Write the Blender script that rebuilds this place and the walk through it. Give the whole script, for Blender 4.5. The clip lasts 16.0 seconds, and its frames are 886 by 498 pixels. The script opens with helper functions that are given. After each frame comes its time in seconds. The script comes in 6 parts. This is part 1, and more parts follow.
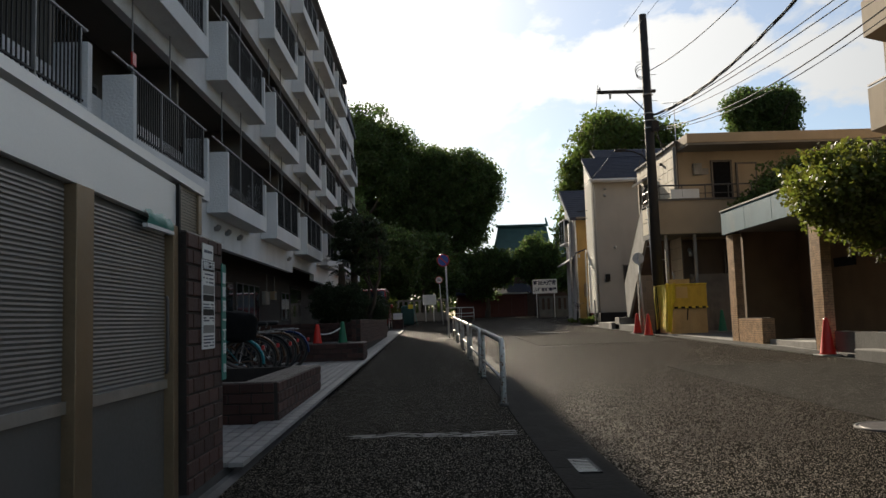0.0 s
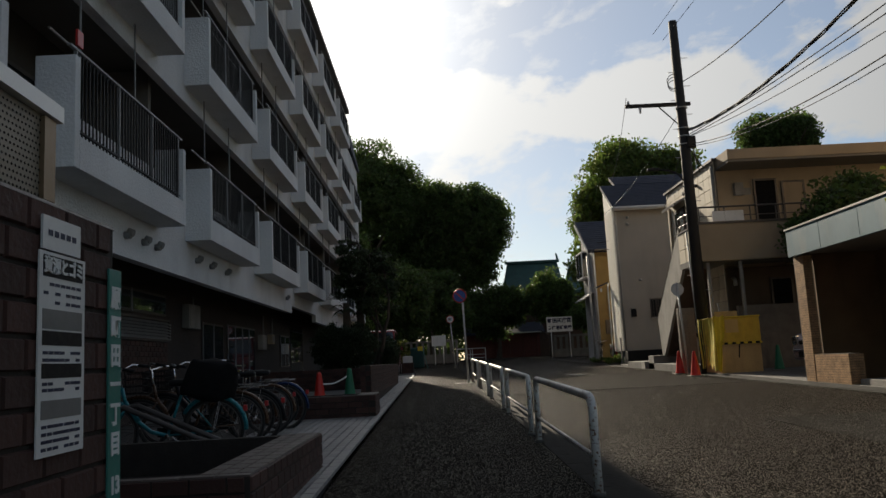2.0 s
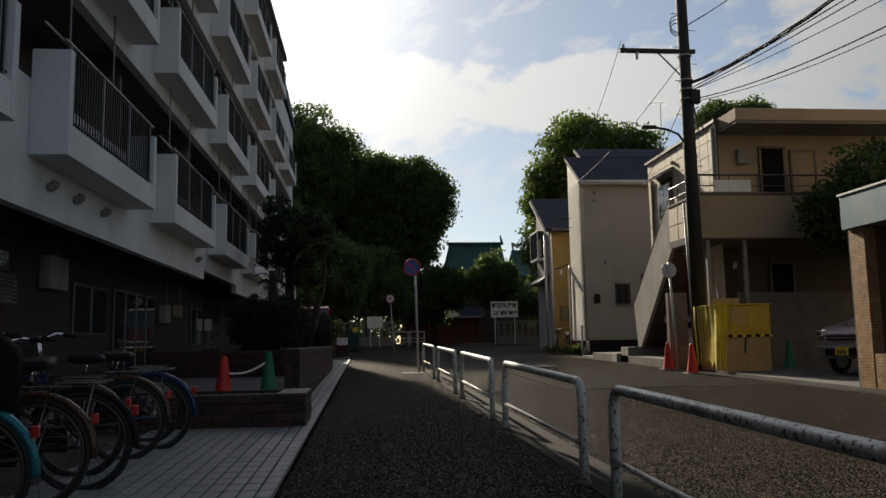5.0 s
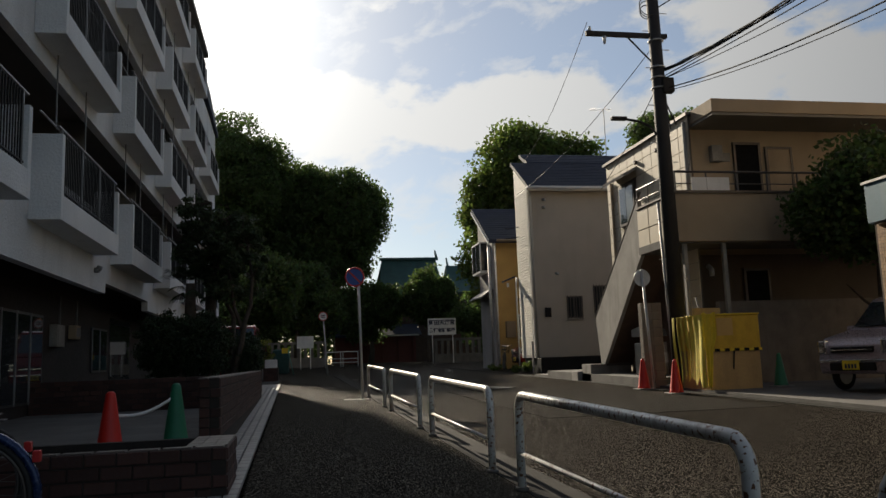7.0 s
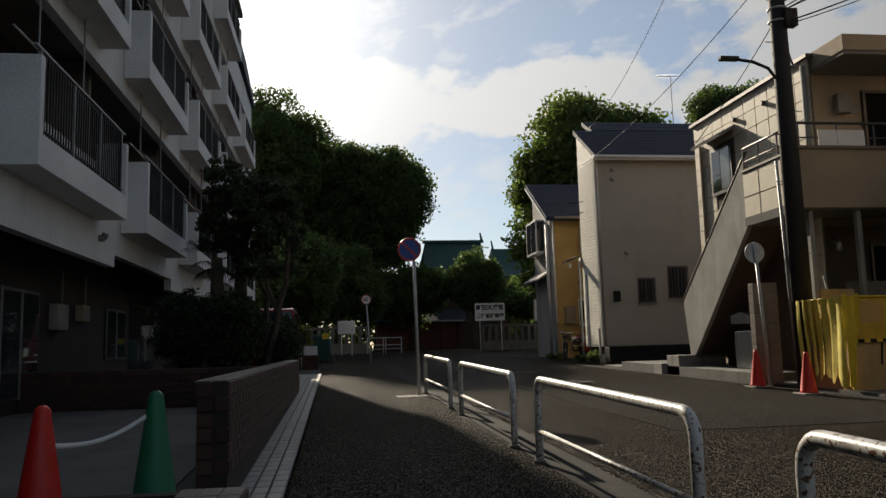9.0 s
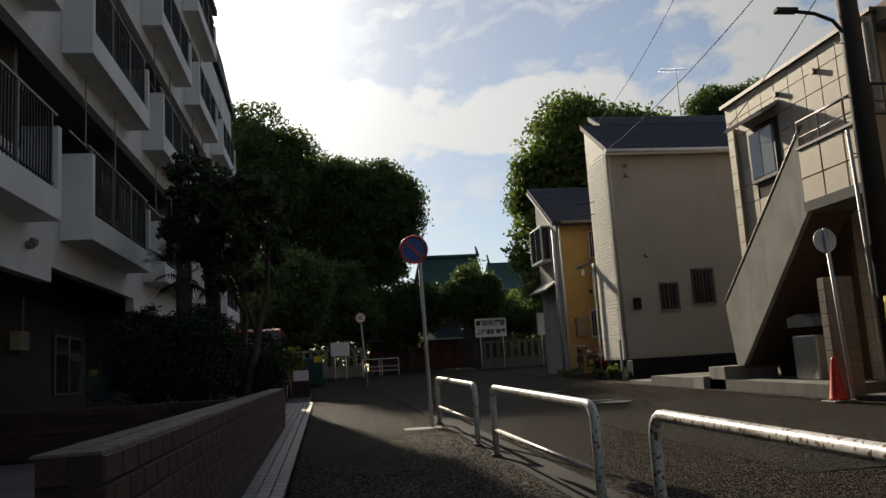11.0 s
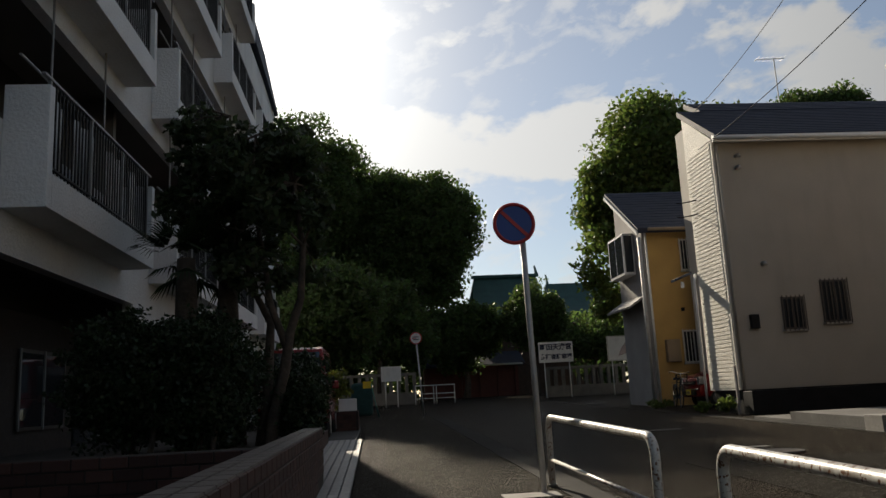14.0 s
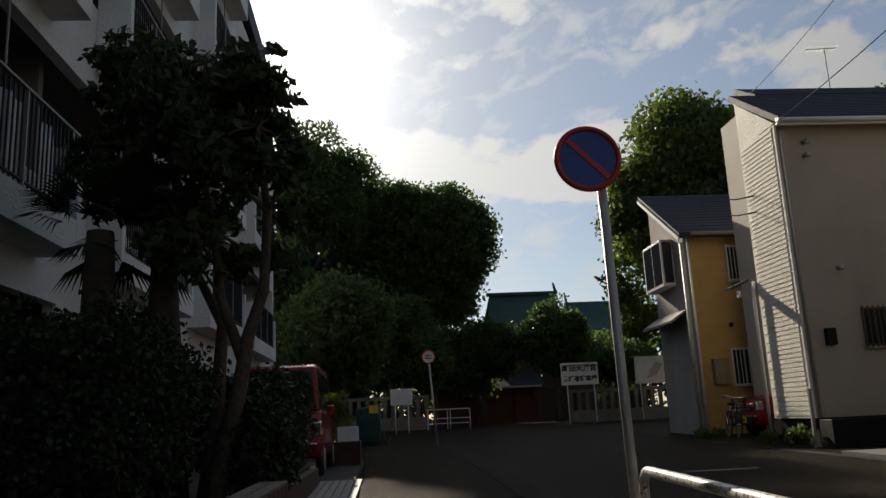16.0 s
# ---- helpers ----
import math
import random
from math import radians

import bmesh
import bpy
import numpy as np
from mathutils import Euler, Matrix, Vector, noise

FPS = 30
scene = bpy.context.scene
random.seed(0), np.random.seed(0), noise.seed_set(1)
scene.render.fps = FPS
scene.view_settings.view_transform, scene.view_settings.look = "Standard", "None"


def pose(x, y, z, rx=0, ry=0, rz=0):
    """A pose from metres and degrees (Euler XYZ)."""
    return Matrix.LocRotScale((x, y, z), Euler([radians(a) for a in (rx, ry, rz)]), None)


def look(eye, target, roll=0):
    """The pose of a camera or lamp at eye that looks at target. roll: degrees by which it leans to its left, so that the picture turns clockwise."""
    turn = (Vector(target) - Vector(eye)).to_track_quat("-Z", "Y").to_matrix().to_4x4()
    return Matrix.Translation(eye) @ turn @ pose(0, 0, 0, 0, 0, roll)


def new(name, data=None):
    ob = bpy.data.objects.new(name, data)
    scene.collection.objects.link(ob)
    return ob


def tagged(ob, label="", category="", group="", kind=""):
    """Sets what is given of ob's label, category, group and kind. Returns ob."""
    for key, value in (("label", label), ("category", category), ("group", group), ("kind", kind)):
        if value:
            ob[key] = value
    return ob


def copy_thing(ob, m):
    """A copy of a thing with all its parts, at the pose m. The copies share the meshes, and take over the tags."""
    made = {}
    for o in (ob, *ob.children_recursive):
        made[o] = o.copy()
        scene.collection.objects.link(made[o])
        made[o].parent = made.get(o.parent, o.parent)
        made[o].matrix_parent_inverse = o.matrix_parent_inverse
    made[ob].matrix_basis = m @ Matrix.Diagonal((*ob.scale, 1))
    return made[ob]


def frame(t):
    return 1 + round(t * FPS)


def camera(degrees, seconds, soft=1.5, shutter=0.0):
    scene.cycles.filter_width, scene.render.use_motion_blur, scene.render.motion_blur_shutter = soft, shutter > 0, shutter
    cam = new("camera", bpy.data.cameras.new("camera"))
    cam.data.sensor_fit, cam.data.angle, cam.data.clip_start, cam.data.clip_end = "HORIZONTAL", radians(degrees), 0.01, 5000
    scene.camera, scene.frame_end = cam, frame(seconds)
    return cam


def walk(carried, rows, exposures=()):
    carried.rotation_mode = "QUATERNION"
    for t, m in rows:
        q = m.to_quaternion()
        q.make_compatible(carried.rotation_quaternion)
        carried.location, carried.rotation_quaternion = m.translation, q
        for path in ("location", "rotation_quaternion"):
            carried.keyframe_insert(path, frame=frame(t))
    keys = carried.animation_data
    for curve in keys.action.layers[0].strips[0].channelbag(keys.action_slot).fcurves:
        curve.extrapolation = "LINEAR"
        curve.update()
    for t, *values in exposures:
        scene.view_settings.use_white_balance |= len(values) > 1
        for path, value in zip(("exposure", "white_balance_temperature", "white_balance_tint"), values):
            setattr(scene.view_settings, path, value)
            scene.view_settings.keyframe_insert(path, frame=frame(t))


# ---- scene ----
cam = camera(58.5, 16.0)
PATH = [
    (0, (0.15, 1.169, 0.845), (0.183, 3.161, 1.023), -1.8),
    (0.5, (0.109, 1.849, 0.844), (0.13, 3.837, 1.057), -2.1),
    (1, (0.003, 2.616, 0.871), (0.015, 4.599, 1.128), -1.8),
    (1.5, (-0.069, 3.229, 0.877), (-0.036, 5.212, 1.141), -2.9),
    (2, (-0.199, 3.942, 0.908), (-0.17, 5.922, 1.189), -3.0),
    (2.5, (-0.293, 4.473, 0.897), (-0.23, 6.452, 1.178), -2.8),
    (3, (-0.373, 5.304, 0.907), (-0.334, 7.286, 1.171), -1.7),
    (3.5, (-0.414, 6.003, 0.904), (-0.318, 7.984, 1.159), -1.2),
    (3.7, (-0.447, 6.268, 0.886), (-0.281, 8.245, 1.137), -0.7),
    (5.8, (-0.578, 9.37, 0.979), (-0.358, 11.344, 1.21), -1.3),
    (6, (-0.583, 9.613, 0.965), (-0.333, 11.584, 1.195), -1.8),
    (6.5, (-0.716, 10.224, 0.991), (-0.51, 12.196, 1.252), -1.8),
    (7, (-0.747, 10.86, 1.001), (-0.373, 12.805, 1.278), -2.1),
    (7.5, (-0.805, 11.547, 1.003), (-0.563, 13.513, 1.283), -1.5),
    (8, (-0.772, 12.32, 1.006), (-0.437, 14.276, 1.255), -2.4),
    (8.5, (-0.809, 12.996, 1.027), (-0.559, 14.964, 1.277), -1.5),
    (8.7, (-0.812, 13.357, 1.055), (-0.544, 15.324, 1.301), -1.3),
    (10.8, (-0.791, 16.163, 1.119), (-0.479, 18.118, 1.402), -2.9),
    (11, (-0.781, 16.448, 1.102), (-0.479, 18.403, 1.394), -3.6),
    (11.5, (-0.751, 17.213, 1.114), (-0.597, 19.174, 1.475), -2.2),
    (12, (-0.692, 17.729, 1.131), (-0.469, 19.667, 1.571), -1.8),
    (12.5, (-0.752, 18.423, 1.144), (-0.637, 20.38, 1.54), -3.0),
    (13, (-0.822, 19.148, 1.164), (-0.681, 21.117, 1.484), -4.7),
    (13.5, (-0.897, 19.815, 1.192), (-0.766, 21.783, 1.52), -3.7),
    (14, (-0.875, 20.467, 1.195), (-0.691, 22.425, 1.558), -2.9),
    (14.5, (-0.88, 21.219, 1.227), (-0.748, 23.179, 1.602), -3.0),
    (15, (-0.805, 21.89, 1.224), (-0.656, 23.846, 1.615), -1.9),
    (15.5, (-0.794, 22.739, 1.281), (-0.633, 24.688, 1.699), -1.6),
    (16, (-0.733, 23.51, 1.299), (-0.578, 25.459, 1.718), -2.7),
]
walk(cam, [(t, look(eye, target, roll)) for t, eye, target, roll in PATH],
     [(0.0, 1.02), (0.5, 0.82), (1.0, 0.67), (1.5, 0.57), (3.5, 0.52), (8.5, 0.55), (11.5, 0.52), (12.1, 0.14), (13.2, 0.3), (14.5, 0.56), (15.3, 0.52), (16.0, 0.38)])

# ---- light ----
SUN_AZ, SUN_EL = -10.5, 24.8  # degrees: left of straight ahead, above the horizon
to_sun = Vector((math.sin(radians(SUN_AZ)) * math.cos(radians(SUN_EL)), math.cos(radians(SUN_AZ)) * math.cos(radians(SUN_EL)), math.sin(radians(SUN_EL))))
sun_data = bpy.data.lights.new("sun", "SUN")
sun_data.energy, sun_data.angle, sun_data.color = 4.3, radians(0.6), (1.0, 0.87, 0.68)
sun = new("sun", sun_data)
sun.matrix_world = look((0, 0, 60), Vector((0, 0, 60)) - to_sun)


def make_world():
    """Hazy low-sun sky with broken cloud sheets."""
    w = bpy.data.worlds.new("sky")
    scene.world = w
    w.use_nodes = True
    nt = w.node_tree
    nt.nodes.clear()
    N, L = nt.nodes.new, nt.links.new
    out, bg = N("ShaderNodeOutputWorld"), N("ShaderNodeBackground")
    sky = N("ShaderNodeTexSky")
    sky.sky_type, sky.sun_disc = "NISHITA", False
    sky.sun_elevation, sky.sun_rotation = radians(SUN_EL), radians(SUN_AZ)
    sky.air_density, sky.dust_density, sky.ozone_density = 1.0, 0.3, 2.0
    co = N("ShaderNodeTexCoord")
    sep = N("ShaderNodeSeparateXYZ")
    L(co.outputs["Generated"], sep.inputs[0])

    def mth(op, a, b=None, clamp=False):
        n = N("ShaderNodeMath")
        n.operation, n.use_clamp = op, clamp
        for i, v in enumerate((a, b)):
            if v is None:
                continue
            if isinstance(v, (int, float)):
                n.inputs[i].default_value = v
            else:
                L(v, n.inputs[i])
        return n.outputs[0]

    # heading and height in degrees
    heading = mth("MULTIPLY", mth("ARCTAN2", sep.outputs[0], sep.outputs[1]), 57.2958)
    height = mth("MULTIPLY", mth("ARCSINE", sep.outputs[2]), 57.2958)

    def bell(v, mid, wide):
        d = mth("DIVIDE", mth("SUBTRACT", v, mid), wide)
        return mth("POWER", 2.71828, mth("MULTIPLY", mth("MULTIPLY", d, d), -1.0))

    def cloud(scale, detail, rough, dist, lean):
        """Cloud noise over heading and height, drawn out sideways and leaning."""
        n, cmb = N("ShaderNodeTexNoise"), N("ShaderNodeCombineXYZ")
        L(mth("ADD", mth("MULTIPLY", heading, 0.075), CLOUD_AT[0]), cmb.inputs[0])
        L(mth("ADD", mth("MULTIPLY", mth("ADD", height, mth("MULTIPLY", heading, lean)), 0.13), CLOUD_AT[1]), cmb.inputs[1])
        n.inputs["Scale"].default_value, n.inputs["Detail"].default_value = scale, detail
        n.inputs["Roughness"].default_value, n.inputs["Distortion"].default_value = rough, dist
        L(cmb.outputs[0], n.inputs["Vector"])
        return n.outputs["Fac"]

    def step(v, lo, hi):
        m = N("ShaderNodeMapRange")
        m.interpolation_type = "SMOOTHSTEP"
        m.inputs["From Min"].default_value, m.inputs["From Max"].default_value = lo, hi
        L(v, m.inputs["Value"])
        return m.outputs["Result"]

    big, wisp = cloud(1.7, 9, 0.55, 0.15, -0.06), cloud(3.4, 8, 0.6, 0.3, -0.15)
    # a bank of cumulus low ahead, an opening over it, high sheets above
    bank = mth("MULTIPLY", bell(height, 17.3, 2.9), 0.2)
    gap = mth("MULTIPLY", mth("MULTIPLY", bell(height, 22.6, 2.3), bell(heading, 12.0, 13.0)), 0.2)
    low = mth("MULTIPLY", bell(height, 9.5, 4.5), 0.1)
    shape = mth("SUBTRACT", mth("SUBTRACT", mth("ADD", big, bank), gap), low)
    cover = mth("MAXIMUM", step(shape, 0.45, 0.6), mth("MULTIPLY", step(wisp, 0.34, 0.72), 0.68), True)
    cover = mth("MAXIMUM", cover, 0.28)
    dot = N("ShaderNodeVectorMath")
    dot.operation = "DOT_PRODUCT"
    L(co.outputs["Generated"], dot.inputs[0])
    dot.inputs[1].default_value = to_sun
    near = mth("MAXIMUM", dot.outputs["Value"], 0.0)
    glow = mth("ADD", mth("MULTIPLY", mth("POWER", near, 3.0), 0.62), mth("MULTIPLY", mth("POWER", near, 70.0), 1.3))
    lit = mth("ADD", glow, 0.15)
    white = N("ShaderNodeCombineXYZ")
    for i, k in enumerate((CLOUD_LIGHT[0], CLOUD_LIGHT[1], CLOUD_LIGHT[2])):
        L(mth("MULTIPLY", lit, k), white.inputs[i])
    scl = N("ShaderNodeVectorMath")
    scl.operation = "SCALE"
    L(sky.outputs[0], scl.inputs[0])
    scl.inputs["Scale"].default_value = SKY_STRENGTH
    mix = N("ShaderNodeMix")
    mix.data_type = "RGBA"
    L(mth("MULTIPLY", cover, 0.9), mix.inputs[0])
    L(scl.outputs[0], mix.inputs[6])
    L(white.outputs[0], mix.inputs[7])
    haze = N("ShaderNodeMix")
    haze.data_type = "RGBA"
    L(mth("MULTIPLY", mth("POWER", near, 34.0), 0.85, True), haze.inputs[0])
    L(mix.outputs[2], haze.inputs[6])
    L(white.outputs[0], haze.inputs[7])
    L(haze.outputs[2], bg.inputs["Color"])
    bg.inputs["Strength"].default_value = 1.0
    L(bg.outputs[0], out.inputs[0])


SKY_STRENGTH, CLOUD_LIGHT, CLOUD_AT = 0.062, (0.87, 0.855, 0.815), (3.1, 1.7, 0)
make_world()


# ---- materials ----
def material(name, color, rough=0.8, metal=0.0, var=0.15, scale=3.0, fine=40.0, bump=0.15, stain=0.0, stain_color=(0.05, 0.045, 0.04), rnd=0.0, spec=0.5):
    """Paint, stone, metal: two scales of colour variation, fine relief, soft stains; rnd varies it from piece to piece."""
    m = bpy.data.materials.new(name)
    m.use_nodes = True
    nt = m.node_tree
    N, L = nt.nodes.new, nt.links.new
    b = nt.nodes["Principled BSDF"]
    b.inputs["Metallic"].default_value, b.inputs["Specular IOR Level"].default_value = metal, spec
    co = N("ShaderNodeTexCoord")
    base = N("ShaderNodeRGB")
    base.outputs[0].default_value = (*color, 1)

    def tex(s, d=4):
        n = N("ShaderNodeTexNoise")
        n.inputs["Scale"].default_value, n.inputs["Detail"].default_value = s, d
        L(co.outputs["Object"], n.inputs["Vector"])
        return n.outputs["Fac"]

    def span(v, lo, hi):
        r = N("ShaderNodeMapRange")
        r.inputs["From Min"].default_value, r.inputs["From Max"].default_value = 0.3, 0.7
        r.inputs["To Min"].default_value, r.inputs["To Max"].default_value = lo, hi
        L(v, r.inputs["Value"])
        return r.outputs["Result"]

    large, small = tex(scale), tex(fine, 6)
    hsv = N("ShaderNodeHueSaturation")
    mul = N("ShaderNodeMath")
    mul.operation = "MULTIPLY"
    L(span(large, 1 - var, 1 + var), mul.inputs[0])
    L(span(small, 1 - var * 0.7, 1 + var * 0.7), mul.inputs[1])
    value = mul.outputs[0]
    if rnd:
        info = N("ShaderNodeObjectInfo")
        r = N("ShaderNodeMapRange")
        r.inputs["To Min"].default_value, r.inputs["To Max"].default_value = 1 - rnd, 1 + rnd
        L(info.outputs["Random"], r.inputs["Value"])
        m2 = N("ShaderNodeMath")
        m2.operation = "MULTIPLY"
        L(value, m2.inputs[0])
        L(r.outputs["Result"], m2.inputs[1])
        value = m2.outputs[0]
    L(value, hsv.inputs["Value"])
    L(base.outputs[0], hsv.inputs["Color"])
    col = hsv.outputs["Color"]
    if stain:
        mp = N("ShaderNodeMapping")
        mp.inputs["Scale"].default_value = (1.0, 1.0, 0.22)
        L(co.outputs["Object"], mp.inputs["Vector"])
        st = N("ShaderNodeTexNoise")
        st.inputs["Scale"].default_value, st.inputs["Detail"].default_value = scale * 1.7, 8
        L(mp.outputs[0], st.inputs["Vector"])
        r = N("ShaderNodeMapRange")
        r.inputs["From Min"].default_value, r.inputs["From Max"].default_value = 0.52, 0.78
        r.inputs["To Max"].default_value = stain
        L(st.outputs["Fac"], r.inputs["Value"])
        mx = N("ShaderNodeMix")
        mx.data_type = "RGBA"
        L(r.outputs["Result"], mx.inputs[0])
        L(col, mx.inputs[6])
        mx.inputs[7].default_value = (*stain_color, 1)
        col = mx.outputs[2]
    L(col, b.inputs["Base Color"])
    L(span(small, max(0.03, rough - 0.1), min(1, rough + 0.1)), b.inputs["Roughness"])
    if bump:
        bp = N("ShaderNodeBump")
        bp.inputs["Strength"].default_value, bp.inputs["Distance"].default_value = bump, 0.02
        L(small, bp.inputs["Height"])
        L(bp.outputs[0], b.inputs["Normal"])
    return m


def asphalt(name, color, stone, rough, grain=85.0, relief=1.0):
    """Worn asphalt: pale chips in dark binder, tyre-polished patches, old seams."""
    m = material(name, color, rough, var=0.22, scale=0.35, fine=9.0, bump=0.0, spec=0.08)
    nt = m.node_tree
    N, L = nt.nodes.new, nt.links.new
    b = nt.nodes["Principled BSDF"]
    col = b.inputs["Base Color"].links[0].from_socket
    co = N("ShaderNodeTexCoord")
    v = N("ShaderNodeTexVoronoi")
    v.inputs["Scale"].default_value = grain
    L(co.outputs["Object"], v.inputs["Vector"])
    sep = N("ShaderNodeSeparateColor")
    L(v.outputs["Color"], sep.inputs[0])
    r = N("ShaderNodeMapRange")
    r.inputs["From Min"].default_value, r.inputs["From Max"].default_value = 0.84, 0.99
    r.inputs["To Max"].default_value = 1.0
    L(sep.outputs[0], r.inputs["Value"])
    mx = N("ShaderNodeMix")
    mx.data_type = "RGBA"
    L(r.outputs["Result"], mx.inputs[0])
    L(col, mx.inputs[6])
    mx.inputs[7].default_value = (*stone, 1)
    gl = N("ShaderNodeMath")
    gl.operation = "MULTIPLY"
    L(r.outputs["Result"], gl.inputs[0])
    gl.inputs[1].default_value = 0.45
    L(gl.outputs[0], b.inputs["Specular IOR Level"])
    L(mx.outputs[2], b.inputs["Base Color"])
    bp = N("ShaderNodeBump")
    bp.inputs["Strength"].default_value, bp.inputs["Distance"].default_value = relief, 0.008
    L(v.outputs["Distance"], bp.inputs["Height"])
    L(bp.outputs[0], b.inputs["Normal"])
    return m


def chip_paint(m, under, scale, at):
    """Flaked paint with the rusty metal under it."""
    nt = m.node_tree
    N, L = nt.nodes.new, nt.links.new
    b = nt.nodes["Principled BSDF"]
    col = b.inputs["Base Color"].links[0].from_socket
    co, n, r, mx = N("ShaderNodeTexCoord"), N("ShaderNodeTexNoise"), N("ShaderNodeMapRange"), N("ShaderNodeMix")
    n.inputs["Scale"].default_value, n.inputs["Detail"].default_value = scale, 5
    L(co.outputs["Object"], n.inputs["Vector"])
    r.inputs["From Min"].default_value, r.inputs["From Max"].default_value = at, at + 0.03
    L(n.outputs["Fac"], r.inputs["Value"])
    mx.data_type = "RGBA"
    L(r.outputs["Result"], mx.inputs[0])
    L(col, mx.inputs[6])
    mx.inputs[7].default_value = (*under, 1)
    L(mx.outputs[2], b.inputs["Base Color"])


def leaf_material(name, color, thru):
    m = bpy.data.materials.new(name)
    m.use_nodes = True
    nt = m.node_tree
    N, L = nt.nodes.new, nt.links.new
    b = nt.nodes["Principled BSDF"]
    out = nt.nodes["Material Output"]
    geo = N("ShaderNodeNewGeometry")
    hsv = N("ShaderNodeHueSaturation")
    hsv.inputs["Color"].default_value = (*color, 1)
    for sock, lo, hi in (("Value", 0.55, 1.45), ("Hue", 0.475, 0.525)):
        r = N("ShaderNodeMapRange")
        r.inputs["To Min"].default_value, r.inputs["To Max"].default_value = lo, hi
        L(geo.outputs["Random Per Island"], r.inputs["Value"])
        L(r.outputs["Result"], hsv.inputs[sock])
    L(hsv.outputs["Color"], b.inputs["Base Color"])
    b.inputs["Roughness"].default_value = 0.5
    b.inputs["Specular IOR Level"].default_value = 0.35
    tr = N("ShaderNodeBsdfTranslucent")
    bright = N("ShaderNodeHueSaturation")
    bright.inputs["Value"].default_value, bright.inputs["Saturation"].default_value = 1.7, 1.1
    L(hsv.outputs["Color"], bright.inputs["Color"])
    L(bright.outputs["Color"], tr.inputs["Color"])
    mix = N("ShaderNodeMixShader")
    mix.inputs[0].default_value = thru
    L(b.outputs[0], mix.inputs[1])
    L(tr.outputs[0], mix.inputs[2])
    L(mix.outputs[0], out.inputs[0])
    return m


def glass_material(name, tint, rough=0.03):
    m = bpy.data.materials.new(name)
    m.use_nodes = True
    b = m.node_tree.nodes["Principled BSDF"]
    b.inputs["Base Color"].default_value = (*tint, 1)
    b.inputs["Roughness"].default_value = rough
    b.inputs["Specular IOR Level"].default_value = 0.8
    return m


M_ROAD = asphalt("asphalt_road", (0.0145, 0.0132, 0.0115), (0.34, 0.285, 0.22), 0.42, 150.0, 0.55)
M_PATCH = asphalt("asphalt_patch", (0.027, 0.025, 0.022), (0.2, 0.18, 0.15), 0.6, 140.0, 0.7)
M_WALKWAY = asphalt("asphalt_walkway", (0.021, 0.0195, 0.0165), (0.3, 0.255, 0.185), 0.5, 140.0, 0.8)
M_CONC = material("concrete", (0.27, 0.26, 0.245), 0.85, var=0.2, scale=1.5, fine=30, bump=0.25, stain=0.5)
M_CONC_DARK = material("weathered_concrete", (0.12, 0.116, 0.11), 0.88, var=0.25, scale=1.2, fine=26, bump=0.3, stain=0.6)
M_RENDER = material("painted_render", (0.74, 0.75, 0.76), 0.85, var=0.08, scale=0.8, fine=26, bump=0.75, stain=0.28, stain_color=(0.2, 0.19, 0.18))
# stained soffit paint, darkened so the colour carries the shade under slabs and eaves
M_SOFFIT_SHADE = material("soffit_paint_shade", (0.2, 0.185, 0.165), 0.9, var=0.1, scale=0.7, fine=50, bump=0.2, stain=0.35, stain_color=(0.14, 0.12, 0.1))
M_DARKWALL = material("brown_tile_wall", (0.034, 0.025, 0.022), 0.75, var=0.18, scale=1.2, fine=20, bump=0.2)
M_FABRIC = material("black_fabric", (0.012, 0.012, 0.013), 0.95, var=0.2, scale=9, bump=0.3, spec=0.1)
M_GREYM = material("grey_painted_metal", (0.22, 0.22, 0.22), 0.5, 0.2, var=0.15, scale=4, bump=0.05)
M_BLACK = material("black_painted_metal", (0.014, 0.014, 0.015), 0.6, 0.0, var=0.2, scale=4, bump=0.05, spec=0.2)
# balcony back wall: the recess shade is painted into this dark colour
M_RECESS_SHADE = material("recess_wall_shade", (0.085, 0.078, 0.07), 0.9, var=0.12, scale=1.0, bump=0.2)
M_STEEL = material("brushed_steel", (0.95, 0.94, 0.91), 0.42, 0.15, var=0.03, scale=0.7, fine=90, bump=0.0, stain=0.1, stain_color=(0.4, 0.36, 0.3))
M_ALU = material("weathered_aluminium", (0.5, 0.5, 0.49), 0.4, 0.85, var=0.12, scale=3, bump=0.05, stain=0.2)
M_BRONZE = material("bronze_anodised_frame", (0.26, 0.19, 0.12), 0.42, 0.6, var=0.12, scale=3, bump=0.04)
M_BRICK = material("dark_red_brick", (0.06, 0.026, 0.02), 0.75, var=0.22, scale=3, fine=45, bump=0.25, rnd=0.35)
M_MORTAR = material("grey_brown_mortar", (0.034, 0.028, 0.024), 0.95, var=0.2, scale=8, bump=0.3)
M_TILE = material("pale_paving_tile", (0.3, 0.295, 0.29), 0.36, var=0.12, scale=4, fine=50, bump=0.08, rnd=0.14, stain=0.2)
M_TILEBED = material("tile_joint", (0.05, 0.048, 0.045), 0.95, var=0.2, scale=8)
M_CAP = material("coping_tile", (0.11, 0.086, 0.076), 0.5, var=0.15, scale=5, fine=40, bump=0.1, rnd=0.2)
M_RAIL = material("white_painted_pipe", (0.62, 0.62, 0.6), 0.4, 0.0, var=0.1, scale=6, fine=30, bump=0.1, stain=0.9, stain_color=(0.11, 0.06, 0.035))
chip_paint(M_RAIL, (0.14, 0.06, 0.025), 42.0, 0.57)
M_GALV = material("galvanised_pole", (0.5, 0.5, 0.5), 0.5, 0.4, var=0.12, scale=6, bump=0.08, stain=0.3)
